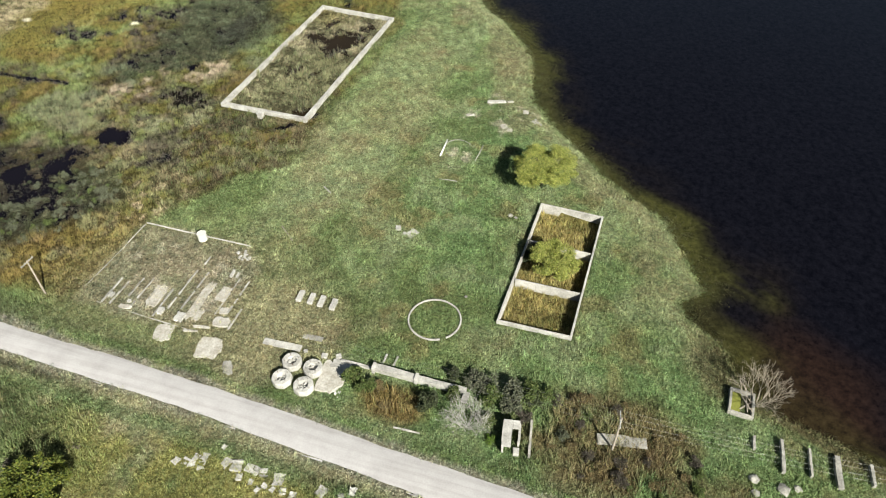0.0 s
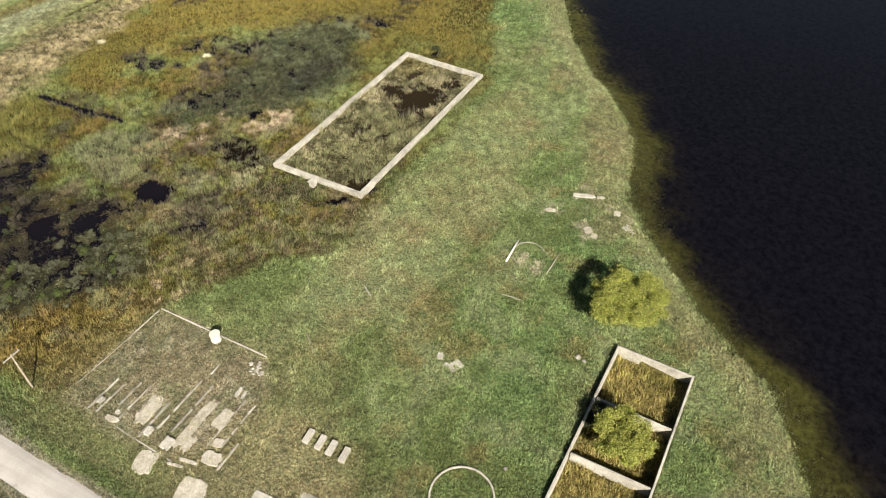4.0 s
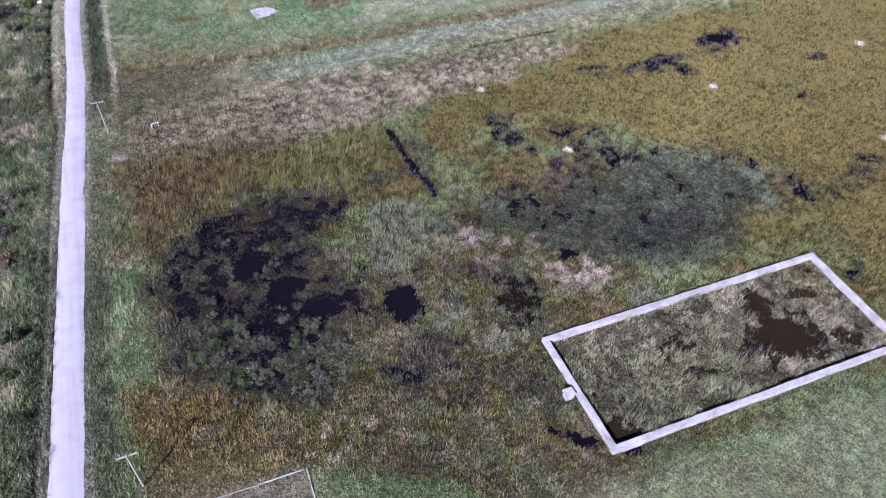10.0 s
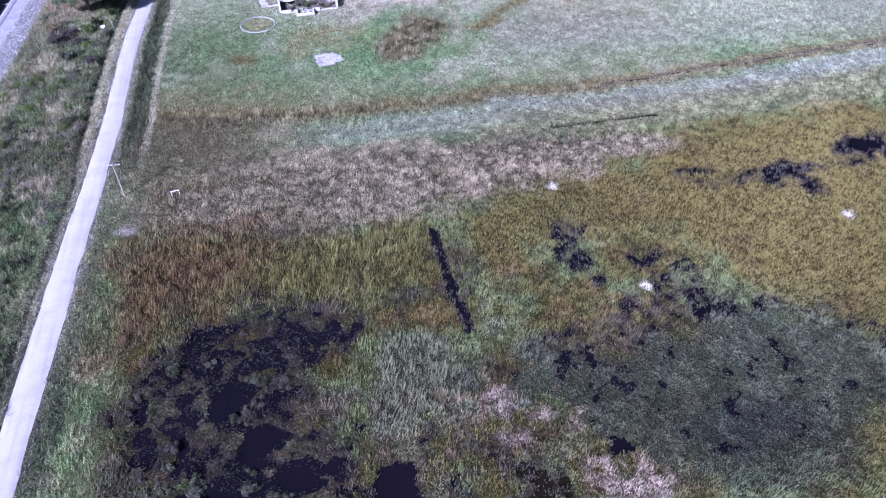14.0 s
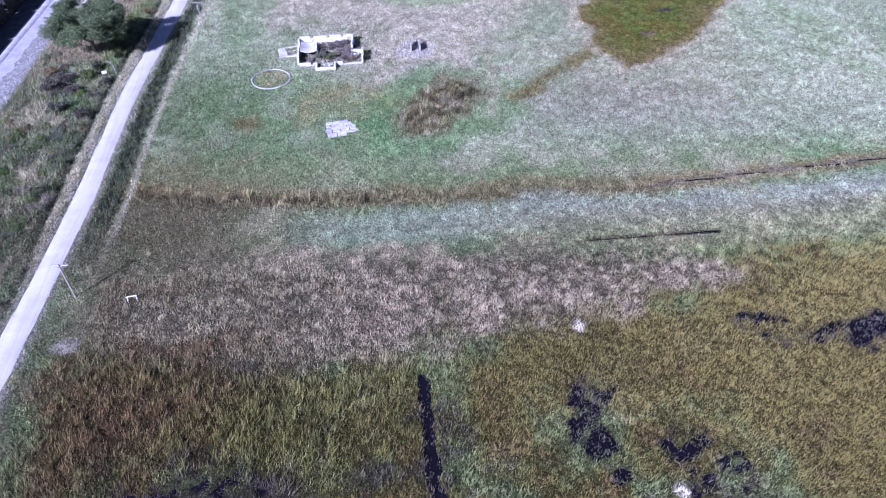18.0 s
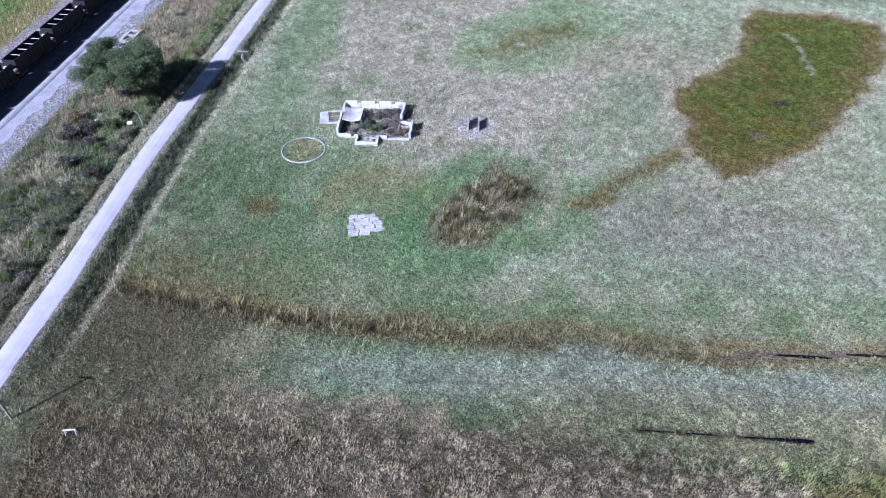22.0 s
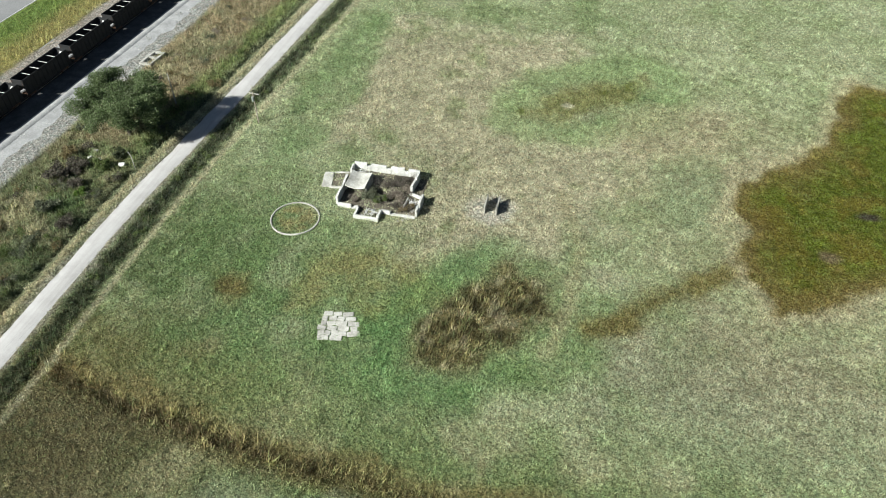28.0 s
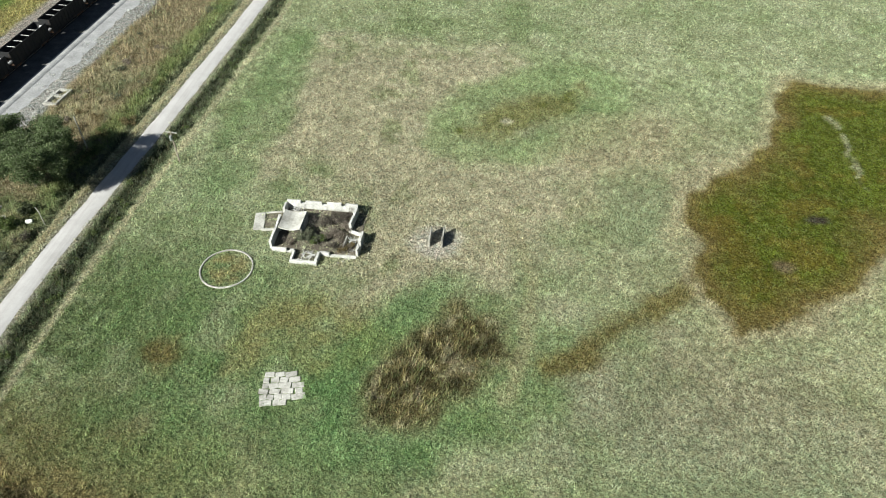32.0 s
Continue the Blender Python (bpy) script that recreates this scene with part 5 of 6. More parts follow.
for i, (x, y, r) in enumerate(((-15.0, -48.6, 0.7), (-13.6, -52.0, 1.0), (-12.9, -53.8, 0.7), (-13.0, -48.4, 0.9), (29.0, -6.2, 0.6), (28.7, -7.3, 0.4), (7.0, -3.8, 0.35))):
    b = bmesh.new()
    bmesh.ops.create_icosphere(b, subdivisions=2, radius=r)
    for v in b.verts:
        v.co *= 0.8 + 0.35 * noise.noise(v.co * 1.7 / r + Vector((i * 7.1, 0, 0)))
        v.co.z *= 0.45
    ob = tagged(new("boulder", finish("boulder", b, OLD_CONCRETE)), "pale weathered boulder in rough grass", "rock", "boulders")
    ob.matrix_world = pose(x, y, ground_z(x, y) + 0.05, 0, 0, 40 * i)

pit = thing("square_pit", -1.7, -46.7, ground_z(-1.7, -46.7) - 0.1, -4, "small square concrete pit with mossy lid and crossed timbers", "pit")
for nm, sx, sy, px, py in (("rim", 4.3, 0.35, 0, 1.5), ("rim", 4.3, 0.35, 0, -1.6), ("rim", 0.35, 2.7, 2.0, -0.05), ("rim", 0.35, 2.7, -2.0, -0.05)):
    part(nm, block(sx, sy, 0.9, 0.04, 0.03, 2, 6), OLD_CONCRETE, pit, at=pose(px, py, 0))
part("mossy_lid", block(3.2, 1.2, 0.15, 0.03, 0.03, 2, 7), plain("moss", (0.16, 0.17, 0.03), 0.95), pit, "yellow-green moss-covered lid", pose(-0.1, 0.7, 0.62))
for t in (35, -40, 8):
    part("timber", block(2.6, 0.16, 0.14, 0.02), WOOD_GREY, pit, at=pose(-0.2, -0.7, 0.8 + 0.003 * t, 0, 0, t))

# ---------------------------------------------------------------- foundation with fins
fnd = thing("building_foundation", -2.4, 46.5, 0.0, 0, "ruined building foundation with parallel low concrete fins in dry weeds", "foundation")


def f_at(x, y):
    return x + 2.4, y - 46.5


for i, (p, q, h) in enumerate((((7.5, 56.7), (7.4, 35.5), 0.26), ((7.1, 56.75), (1.8, 56.9), 0.16), ((1.6, 56.9), (-11.4, 57.4), 0.03), ((-11.5, 53.4), (-12.4, 36.0), 0.02))):
    wall_part(fnd, "edge_kerb", f_at(*p), f_at(*q), -0.2, h, 0.17, CONCRETE, 0.04, seed=90 + i)
FINS = [(-11.4, 52.5, -5.6), (-11.4, 51.0, -5.9), (-9.1, 49.0, -4.6), (-11.3, 47.4, -4.2), (-11.6, 42.9, -5.1), (-9.5, 41.4, -0.3), (-9.0, 39.3, -0.2), (-8.5, 33.5, -0.1), (-7.7, 31.7, -0.2), (-8.8, 45.6, -6.0), (1.0, 41.0, 3.2), (-10.6, 29.9, -5.5)]
for i, (x0, y, x1) in enumerate(FINS):
    at = x0
    rnd = random.Random(i)
    while at < x1 - 0.6:
        to = min(x1, at + rnd.uniform(1.2, 3.5))
        wall_part(fnd, "fin", f_at(at, y), f_at(to - 0.12, y), -0.2, rnd.uniform(0.08, 0.26), 0.26, OLD_CONCRETE if rnd.random() < 0.5 else CONCRETE, 0.05, seed=100 + i)
        at = to + rnd.choice((0, 0, 0.5))
for i, (x, y, sx, sy, h) in enumerate(((-9.7, 51.8, 1.2, 0.8, 0.7), (-10.0, 48.2, 0.7, 0.7, 0.5), (-10.3, 42.2, 1.5, 1.1, 0.55), (-10.6, 38.5, 2.0, 1.6, 0.6), (0.4, 35.2, 2.0, 0.6, 0.6), (0.3, 34.2, 1.4, 0.5, 0.5),
                                       (-11.2, 48.2, 1.0, 2.4, 0.35), (-9.6, 31.6, 2.2, 3.0, 0.45), (-7.4, 32.4, 1.5, 1.6, 0.4), (-11.4, 34.2, 0.5, 3.0, 0.35), (-12.6, 35.4, 0.4, 2.6, 0.3))):
    part("pier", pad_mesh(sx, sy, 0.6 * h + 0.2, 120 + i), DUSTY if i > 5 else CONCRETE, fnd, at=pose(*f_at(x, y), -0.2, 0, 0, 1.2 * i))
for i, (x, y, sx, sy) in enumerate(((-7.6, 44.7, 5.0, 2.4), (-6.4, 37.3, 8.6, 1.6), (-4.2, 34.4, 3.4, 1.9), (-9.4, 36.0, 2.4, 1.4))):
    part("floor_slab", pad_mesh(sx * 1.1, sy * 1.1, 0.27, 140 + i), DUSTY, fnd, "worn floor slab", pose(*f_at(x, y), -0.2, 0, 0, 1))
rubble_heap(5.0, 35.6, 1.5, 14, 37, "scatter of broken concrete at the foundation's corner", big=0.7)

PALE_LIME = plain("limewashed_concrete", (0.55, 0.54, 0.50), 0.8, 0.0, 3.0, 0.2)
drum = thing("concrete_drum", 6.5, 44.5, 0.2, 0, "upright whitish concrete drum on the foundation's edge", "drum")
part("shell", tube([(0, 0, 0), (0, 0, 0.06), (0, 0, 1.25), (0, 0, 1.35)], 0.8, 0.78, 20), PALE_LIME, drum, smooth_shade=False)
part("rim", tube([(0, 0, 1.35), (0, 0, 1.45)], 0.84, 0.84, 20), PALE_LIME, drum)

# ---------------------------------------------------------------- scattered pieces in the meadow
slab("concrete_fragment", 19.6, 12.4, 1.2, 0.9, 0.35, 20, "broken pale concrete fragment in green grass", category="fragment", seed=41)
slab("concrete_fragment", 19.0, 9.6, 1.6, 2.2, 0.2, 60, "flat broken concrete fragment in green grass", category="fragment", worn=0.12, seed=42)
slab("concrete_fragment", 18.5, 11.0, 0.9, 0.5, 0.25, -30, "small pale concrete fragment in green grass", category="fragment", seed=43)
def lying(name, points, r, mat, label, category, lift=0.2, sides=8):
    """A pipe or hose that follows the ground through the points."""
    me = finish(name, tube([(x, y, ground_z(x, y) + lift) for x, y in points], r, r, sides), mat, True)
    return tagged(new(name, me), label, category)


lying("pipe", [(42.8, 11.6), (45.6, 11.7), (48.5, 11.8)], 0.17, WHITE_PAINT, "straight whitish pipe lying in grass", "pipe", 0.24, 10)
lying("hose", [(46.6 + 2.6 * math.cos(a), 8.9 + 2.7 * math.sin(a)) for a in np.linspace(-0.9, 1.4, 14)], 0.07, CONCRETE, "thin pale hose curving through rough grass", "hose", 0.3, 6)
lying("hose", [(45.0, 11.2), (43.8, 10.6), (43.3, 9.8), (43.6, 9.2)], 0.06, CONCRETE, "short pale hose end beside a pipe", "hose", 0.28, 6)
lying("plank", [(43.2, 4.4), (46.0, 4.2), (49.0, 4.2)], 0.09, DEAD_WOOD, "bleached plank lying in rough grass", "plank", 0.24, 4)
lying("stick", [(35.3, 9.6), (35.6, 7.6), (35.6, 6.0)], 0.07, DEAD_WOOD, "bleached branch lying in grass", "stick", 0.24, 5)
worn_pad("concrete_fragment", 66.2, 5.6, 1.1, 4.6, 17, "long broken concrete slab near the shore", CONCRETE, 61, 0.3)
worn_pad("concrete_fragment", 67.2, 2.6, 0.8, 1.6, 24, "broken end of a concrete slab near the shore", DUSTY, 65, 0.22)
worn_pad("concrete_fragment", 59.4, 9.8, 0.9, 2.0, 20, "broken pale concrete slab near the shore", DUSTY, 62, 0.16)
worn_pad("concrete_fragment", 57.3, 1.7, 1.9, 1.7, 35, "flat broken concrete near the shore", DUSTY, 63, 0.12)
worn_pad("concrete_fragment", 56.2, 0.2, 1.4, 1.3, 5, "flat broken concrete near the shore", DUSTY, 66, 0.12)
worn_pad("concrete_fragment", 64.2, -1.6, 1.8, 1.4, 10, "flat broken concrete near the shore", DUSTY, 64, 0.12)
slab("stick", 26.0, 29.2, 0.14, 2.6, 0.4, -35, "bleached stick lying in the meadow", DEAD_WOOD, "stick", seed=44)
slab("plank", 12.4, 31.0, 0.16, 4.6, 0.3, -40, "thin grey plank lying in grass", WOOD_GREY, "plank", seed=45)
rubble_heap(61.2, -4.6, 1.3, 9, 48, "pale stones scattered near the shore", big=0.7)
ROW_OF_SLABS = [(-31.0, 18.6, 1.2), (-31.1, 17.0, 1.5), (-30.9, 15.3, 1.0), (-31.0, 14.3, 1.0), (-30.9, 13.2, 1.1), (-31.2, 10.8, 1.5), (-31.1, 21.7, 0.9), (-31.5, 22.8, 0.8),
                (-32.4, 21.6, 1.0), (-32.5, 22.9, 0.9), (-32.5, 23.8, 0.8), (-32.8, 25.1, 0.9), (-32.5, 16.0, 0.8), (-32.6, 14.2, 0.6), (-32.6, 12.2, 0.6), (-32.7, 11.0, 0.7),
                (-32.6, 9.6, 0.9), (-32.8, 8.1, 0.9), (-33.4, 12.8, 0.7), (-31.1, 4.8, 1.3), (-31.0, 2.1, 0.8), (-30.0, 1.0, 0.9), (-29.1, 20.0, 0.6)]
for i, (x, y, s) in enumerate(ROW_OF_SLABS):
    slab("concrete_fragment", x, y, 1.15 * s, 0.95 * s, 0.24, (37 * i) % 50 - 25, "flat broken pale concrete slab in roadside grass", category="fragment", worn=0.16, seed=160 + i, group="row of broken slabs by the road")

# ---------------------------------------------------------------- pieces round the ruined house
for i, x in enumerate((48.55, 50.8)):
    slab("upright_slab", x, 228.9, 0.28, 3.6, 1.9, 0, "upright worn concrete slab, one of a standing pair", OLD_CONCRETE, "slab", 0.06, 70 + i, "pair of upright slabs")
pad = thing("broken_pavement", 31.0, 194.6, 0.0, 10, "pad of broken pale concrete slabs in green grass", "pavement")
pad.scale = (1.28, 1.28, 1)
rnd = random.Random(5)
for j in range(6):
    at = -2.4 + rnd.uniform(0, 0.4)
    while at < 2.1:
        w = rnd.uniform(0.7, 1.7)
        if (at + w / 2) ** 2 / 6.6 + (-1.95 + j * 0.78) ** 2 / 5.6 > 1:
            at += w
            continue
        part("paving_slab", block(w * rnd.uniform(0.88, 0.97), rnd.uniform(0.62, 0.75), 0.22, 0.03, 0.05, 0, 200 + j * 9 + int(at * 3)), CONCRETE, pad,
             at=pose(at + w / 2, -1.95 + j * 0.78, ground_z(31 + at, 194.4 - 1.95 + j * 0.78) - 0.06, 0, 0, rnd.uniform(-12, 12)))
        at += w + rnd.choice((0, 0, 0.12))
trestle = thing("trestle", -2.2, 148.0, None, 10, "small white-painted trestle standing in dry marsh grass", "trestle")
part("rail", block(1.7, 0.14, 0.12, 0.01), WHITE_PAINT, trestle, at=pose(0, 0, 0.95))
for sx in (-0.7, 0.7):
    for sy in (-0.25, 0.25):
        part("leg", tube([(sx, sy, -0.05), (sx, sy * 0.2, 0.97)], 0.05), WHITE_PAINT, trestle)
frame_f = thing("stone_foundation", -41.6, 263.5, 0.0, -4, "small rectangular concrete foundation in weeds by the railway", "foundation")
for nm, sx, sy, px, py in (("wall", 0.7, 6.4, -1.3, 0), ("wall", 0.7, 6.4, 1.3, 0), ("wall", 1.9, 0.7, 0, 2.8), ("wall", 1.9, 0.7, 0, -2.8), ("wall", 1.9, 0.6, 0, 0.3)):
    part(nm, block(sx, sy, 0.7, 0.05, 0.08, 3, 9), CONCRETE, frame_f, at=pose(px, py, 0))
barrel = thing("white_barrel", -25.2, 223.6, None, 20, "white barrel lying in roadside brush", "barrel")
part("body", tube([(-0.55, 0, 0.35), (-0.5, 0, 0.35), (0.5, 0, 0.35), (0.55, 0, 0.35)], 0.42, 0.42, 14), WHITE_PAINT, barrel)
part("hoop", tube([(-0.05, 0, 0.35), (0.05, 0, 0.35)], 0.45, 0.45, 14), WHITE_PAINT, barrel)
bent = tagged(new("bent_post", finish("bent_post", tube([(-22.6, 223.9, ground_z(-22.6, 223.9) - 0.1), (-22.8, 224.1, 1.2), (-23.2, 224.6, 2.0), (-24.0, 225.2, 2.3), (-24.6, 225.6, 2.2)], 0.07, 0.05, 8), DEAD_WOOD, True)),
              "grey bent post leaning over brush", "post")
for i, (x, y) in enumerate(((-33.3, 226.8), (-30.8, 224.3), (-33.1, 224.4))):
    slab("stone", x, y, 0.8, 0.6, 0.5, 30 * i, "pale stone in roadside brush", category="rock", seed=80 + i, group="stones by the tree")

# ---------------------------------------------------------------- utility poles and wires
def utility_pole(x, y, turn, h=7.6, box=False, arm=True):
    ob = thing("utility_pole", x, y, None, turn, ("weathered wooden utility pole with a pale crossarm" + (" and transformer" if box else "")) if arm else "bare pale wooden pole without crossarm in weeds", "utility pole", "roadside pole line")
    part("pole", tube([(0, 0, -0.3), (0, 0, h * 0.5), (0, 0, h)], 0.17, 0.11, 8), WOOD_GREY if arm else DEAD_WOOD, ob)
    if arm:
        part("crossarm", block(2.6, 0.14, 0.16, 0.01), DEAD_WOOD, ob, "pale crossarm", pose(0, 0.15, h - 0.5))
        for k in (-1.15, -0.45, 0.45, 1.15):
            part("insulator", tube([(0, 0, 0), (0, 0, 0.1), (0, 0, 0.2)], 0.05, 0.07, 8), GLASSY, ob, at=pose(k, 0.15, h - 0.34))
        for k in (-0.7, 0.7):
            part("brace", tube([(k, 0.12, h - 0.5), (0, 0.12, h - 1.15)], 0.025), RUST, ob)
    if box:
        part("transformer", tube([(0, -0.4, h - 1.9), (0, -0.4, h - 1.8), (0, -0.4, h - 1.0), (0, -0.4, h - 0.9)], 0.28, 0.26, 12), GLASSY, ob)
    return ob


POLES = [(-9.0, -85.0, 6), (-14.1, -30.2, 6), (-12.6, 62.4, 0), (-11.7, 149.6, -2), (-5.0, 244.6, -4), (-1.5, 340.0, -3)]
for i, (x, y, t) in enumerate(POLES):
    utility_pole(x, y, t, box=(i == 4))
utility_pole(-25.4, 246.0, 0, 8.4, arm=False)
for (xa, ya, ta), (xb, yb, tb) in zip(POLES, POLES[1:]):
    for k in (-1.15, -0.45, 0.45, 1.15):
        pts = []
        for s in np.linspace(0, 1, 13):
            zz = (ground_z(xa, ya) * (1 - s) + ground_z(xb, yb) * s) + 7.46 - 4 * 1.1 * s * (1 - s)
            pts.append((xa + (xb - xa) * s + k, ya + (yb - ya) * s + 0.15, zz))
        tagged(new("power_wire", finish("power_wire", tube(pts, 0.007, 0.007, 4), WIRE)), "thin grey overhead wire between utility poles", "wire", "overhead wires")

# ---------------------------------------------------------------- trees and bushes
def leaf_cloud(name, blobs, count, size, colours, seed, drop=0.0, upward=0.5):
    """Many small leaves in and on lumpy balls; blobs: x, y, z, rx, ry, rz."""
    r = np.random.default_rng(seed)
    blobs = np.array(blobs, float)
    vol = blobs[:, 3] * blobs[:, 4] * blobs[:, 5]
    pick = r.choice(len(blobs), count, p=vol / vol.sum())
    d = r.normal(size=(count, 3))
    d /= np.linalg.norm(d, axis=1)[:, None]
    lump = 0.78 + 0.5 * fbm(d[:, 0] * 3 + pick * 5.3, d[:, 1] * 3 + d[:, 2] * 4, 1.3, 3, seed)
    p = blobs[pick, :3] + d * blobs[pick, 3:] * (r.random(count)[:, None] ** 0.42) * lump[:, None]
    keep = p[:, 2] > drop
    p, n = p[keep], int(keep.sum())
    a = r.normal(size=(n, 3))
    a[:, 2] *= 1 - upward
    a /= np.linalg.norm(a, axis=1)[:, None]
    b = np.cross(a, r.normal(size=(n, 3)) + np.array([0, 0, 0.3]))
    b /= np.linalg.norm(b, axis=1)[:, None]
    s = size * r.uniform(0.6, 1.35, n)[:, None]
    v = np.stack([p - a * s * 0.5, p + b * s * 0.32, p + a * s * 0.6, p - b * s * 0.32], 1)
    c = np.array(colours)[r.integers(0, len(colours), n)] * r.uniform(0.75, 1.25, n)[:, None]
    return mesh_from(name, v.reshape(-1, 3), np.arange(n * 4).reshape(-1, 4), LEAVES, np.repeat(c, 4, 0))


def limbs(parent, base, top, crown, count, radius, seed, mat=None):
    """A tapered trunk and its limbs, each a part."""
    r = random.Random(seed)
    mid = Vector(base).lerp(Vector(top), 0.5) + Vector((r.uniform(-0.2, 0.2), r.uniform(-0.2, 0.2), 0))
    part("trunk", tube([base, mid, top], radius, radius * 0.55, 8), mat or BARK, parent)
    for k in range(count):
        s = Vector(base).lerp(Vector(top), r.uniform(0.35, 1))
        e = Vector(crown[k % len(crown)][:3]) + Vector((r.uniform(-0.5, 0.5), r.uniform(-0.5, 0.5), r.uniform(0, 0.5)))
        part("limb", tube([s, s.lerp(e, 0.5) + Vector((0, 0, 0.25)), e], radius * 0.4, radius * 0.08, 5), mat or BARK, parent)


def crown_blobs(cx, cy, cz, rx, rz, count, seed, small=0.45, core=0.62, out_to=0.72):
    r = random.Random(seed)
    out = [(cx, cy, cz, rx * core, rx * core, rz * (core + 0.06))]
    for k in range(count):
        a, u = r.uniform(0, 6.28), r.uniform(-0.55, 0.75)
        q = math.sqrt(1 - u * u) * out_to * r.uniform(0.75, 1.1)
        s = r.uniform(0.7, 1.15) * small
        out.append((cx + rx * q * math.cos(a), cy + rx * q * math.sin(a), cz + rz * u * 0.75, rx * s, rx * s, rz * s))
    return out


def tree(name, x, y, h, rx, colours, count, size, seed, label, z=None, low=0.3):
    ob = thing(name, x, y, z, 0, label, "tree")
    cz, rz = h * (1 + low) / 2, h * (1 - low) / 2
    blobs = crown_blobs(0, 0, cz, rx, rz, 60, seed, 0.25, 0.56, 0.76)
    limbs(ob, (0, 0, -0.3), (0, 0, cz), blobs, 9, 0.05 * h * 0.6, seed)
    part("crown", leaf_cloud("crown", blobs, count, size, colours, seed, 0.25), LEAVES, ob)
    return ob


COTTONWOOD = [(0.100, 0.145, 0.058), (0.135, 0.180, 0.080), (0.075, 0.110, 0.042), (0.175, 0.205, 0.120)]
YELLOW_GREEN = [(0.36, 0.38, 0.100), (0.28, 0.32, 0.080), (0.42, 0.415, 0.140), (0.18, 0.23, 0.060)]
tree("cottonwood_tree", -29.6, 233.8, 15.5, 10.4, COTTONWOOD, 105000, 0.26, 7, "large dense dark-green tree between road and railway", low=0.05)
tree("willow_tree", 40.0, -10.0, 7.6, 6.9, YELLOW_GREEN, 42000, 0.2, 8, "rounded yellow-green tree near the lake shore", low=0.12)
tree("willow_tree", 17.6, -16.2, 6.0, 5.0, YELLOW_GREEN, 30000, 0.19, 9, "yellow-green tree growing inside a concrete basin", -1.35, 0.2)
tree("olive_shrub", -42.0, 39.0, 5.0, 5.2, [(0.13, 0.16, 0.03), (0.09, 0.12, 0.03), (0.17, 0.18, 0.04)], 12000, 0.3, 10, "broad yellowish-green shrub beside the road", low=0.05)


def bare_branches(bm, p, d, length, r, depth, rnd, spread):
    q = p + d * length
    tube([p, p.lerp(q, 0.5) + Vector((rnd.uniform(-1, 1), rnd.uniform(-1, 1), 0.3)) * 0.06 * length, q], r, r * 0.6, 4, bm)
    if depth:
        for k in range(rnd.choice((2, 3, 3))):
            e = (d + Vector((rnd.uniform(-1, 1), rnd.uniform(-1, 1), rnd.uniform(-0.3, 0.8))) * spread).normalized()
            bare_branches(bm, q if k else p.lerp(q, 0.7), e, length * rnd.uniform(0.6, 0.82), r * 0.6, depth - 1, rnd, spread)


def bare_shrub(x, y, h, stems, depth, seed, label, mat, spread=0.75, z=None, thick=0.06):
    rnd = random.Random(seed)
    ob = thing("bare_shrub", x, y, z, 0, label, "shrub")
    for k in range(stems):
        b = bmesh.new()
        a = 6.28 * k / stems + rnd.uniform(-0.4, 0.4)
        bare_branches(b, Vector((0.1 * math.cos(a), 0.1 * math.sin(a), -0.1)), Vector((math.cos(a) * spread, math.sin(a) * spread, 0.9)).normalized(), h * 0.36, thick, depth, rnd, spread)
        part("stem", b, mat, ob)
    return ob


bare_shrub(-0.9, -48.8, 6.4, 7, 5, 3, "leafless grey tree leaning over a small pit", WOOD_GREY, 0.7, thick=0.10)
bare_shrub(-16.4, -10.6, 5.0, 26, 4, 4, "leafless silver-grey shrub with radiating twigs", DEAD_WOOD, 0.8, thick=0.04)


def branch_pile(x, y, r, count, seed, label, z=0.14):
    """Bleached branches thrown on a heap, each a part."""
    rnd = random.Random(seed)
    ob = thing("branch_pile", x, y, z, 0, label, "branches")
    for k in range(count):
        a, d, turn, half = rnd.uniform(0, 6.28), r * math.sqrt(rnd.random()), rnd.uniform(0, 6.28), rnd.uniform(0.4, 1.0)
        px, py, pz = d * math.cos(a), d * math.sin(a), 0.08 + 0.9 * (1 - d / r) * rnd.random() + 0.25 * rnd.random()
        dx, dy, dz = half * math.cos(turn), half * math.sin(turn), half * rnd.uniform(-0.12, 0.3)
        part("branch", tube([(px - dx, py - dy, max(0.03, pz - dz)), (px + 0.08, py - 0.06, pz + 0.06), (px + dx, py + dy, pz + dz)], rnd.uniform(0.045, 0.085), 0.03, 5), PALE_WOOD, ob)
    return ob


PALE_WOOD = stony("sun_bleached_wood", (0.42, 0.41, 0.40), (0.55, 0.545, 0.535), (0.66, 0.655, 0.645), 1.2, 8.0)
branch_pile(22.9, 232.7, 1.5, 34, 5, "heap of bleached dead branches in the ruin's corner")
branch_pile(27.6, 221.5, 1.15, 24, 6, "heap of bleached dead branches in the ruin's porch")
branch_pile(35.0, 226.4, 0.9, 12, 7, "few bleached branches beside the ruin's inner wall")
for i, (x, y, h) in enumerate(((29.0, 231.5, 2.4), (31.8, 230.4, 2.4), (27.4, 229.4, 2.2), (30.4, 227.6, 2.2), (33.0, 233.0, 1.9), (32.6, 224.6, 2.0), (34.2, 223.8, 1.7), (29.5, 224.6, 1.8), (23.4, 224.6, 1.5))):
    bare_shrub(x, y, h, 8, 4, 20 + i, "grey-brown leafless brush growing in the ruin", BRUSH, 0.9, 0.14, 0.03)

BUSHES = {}


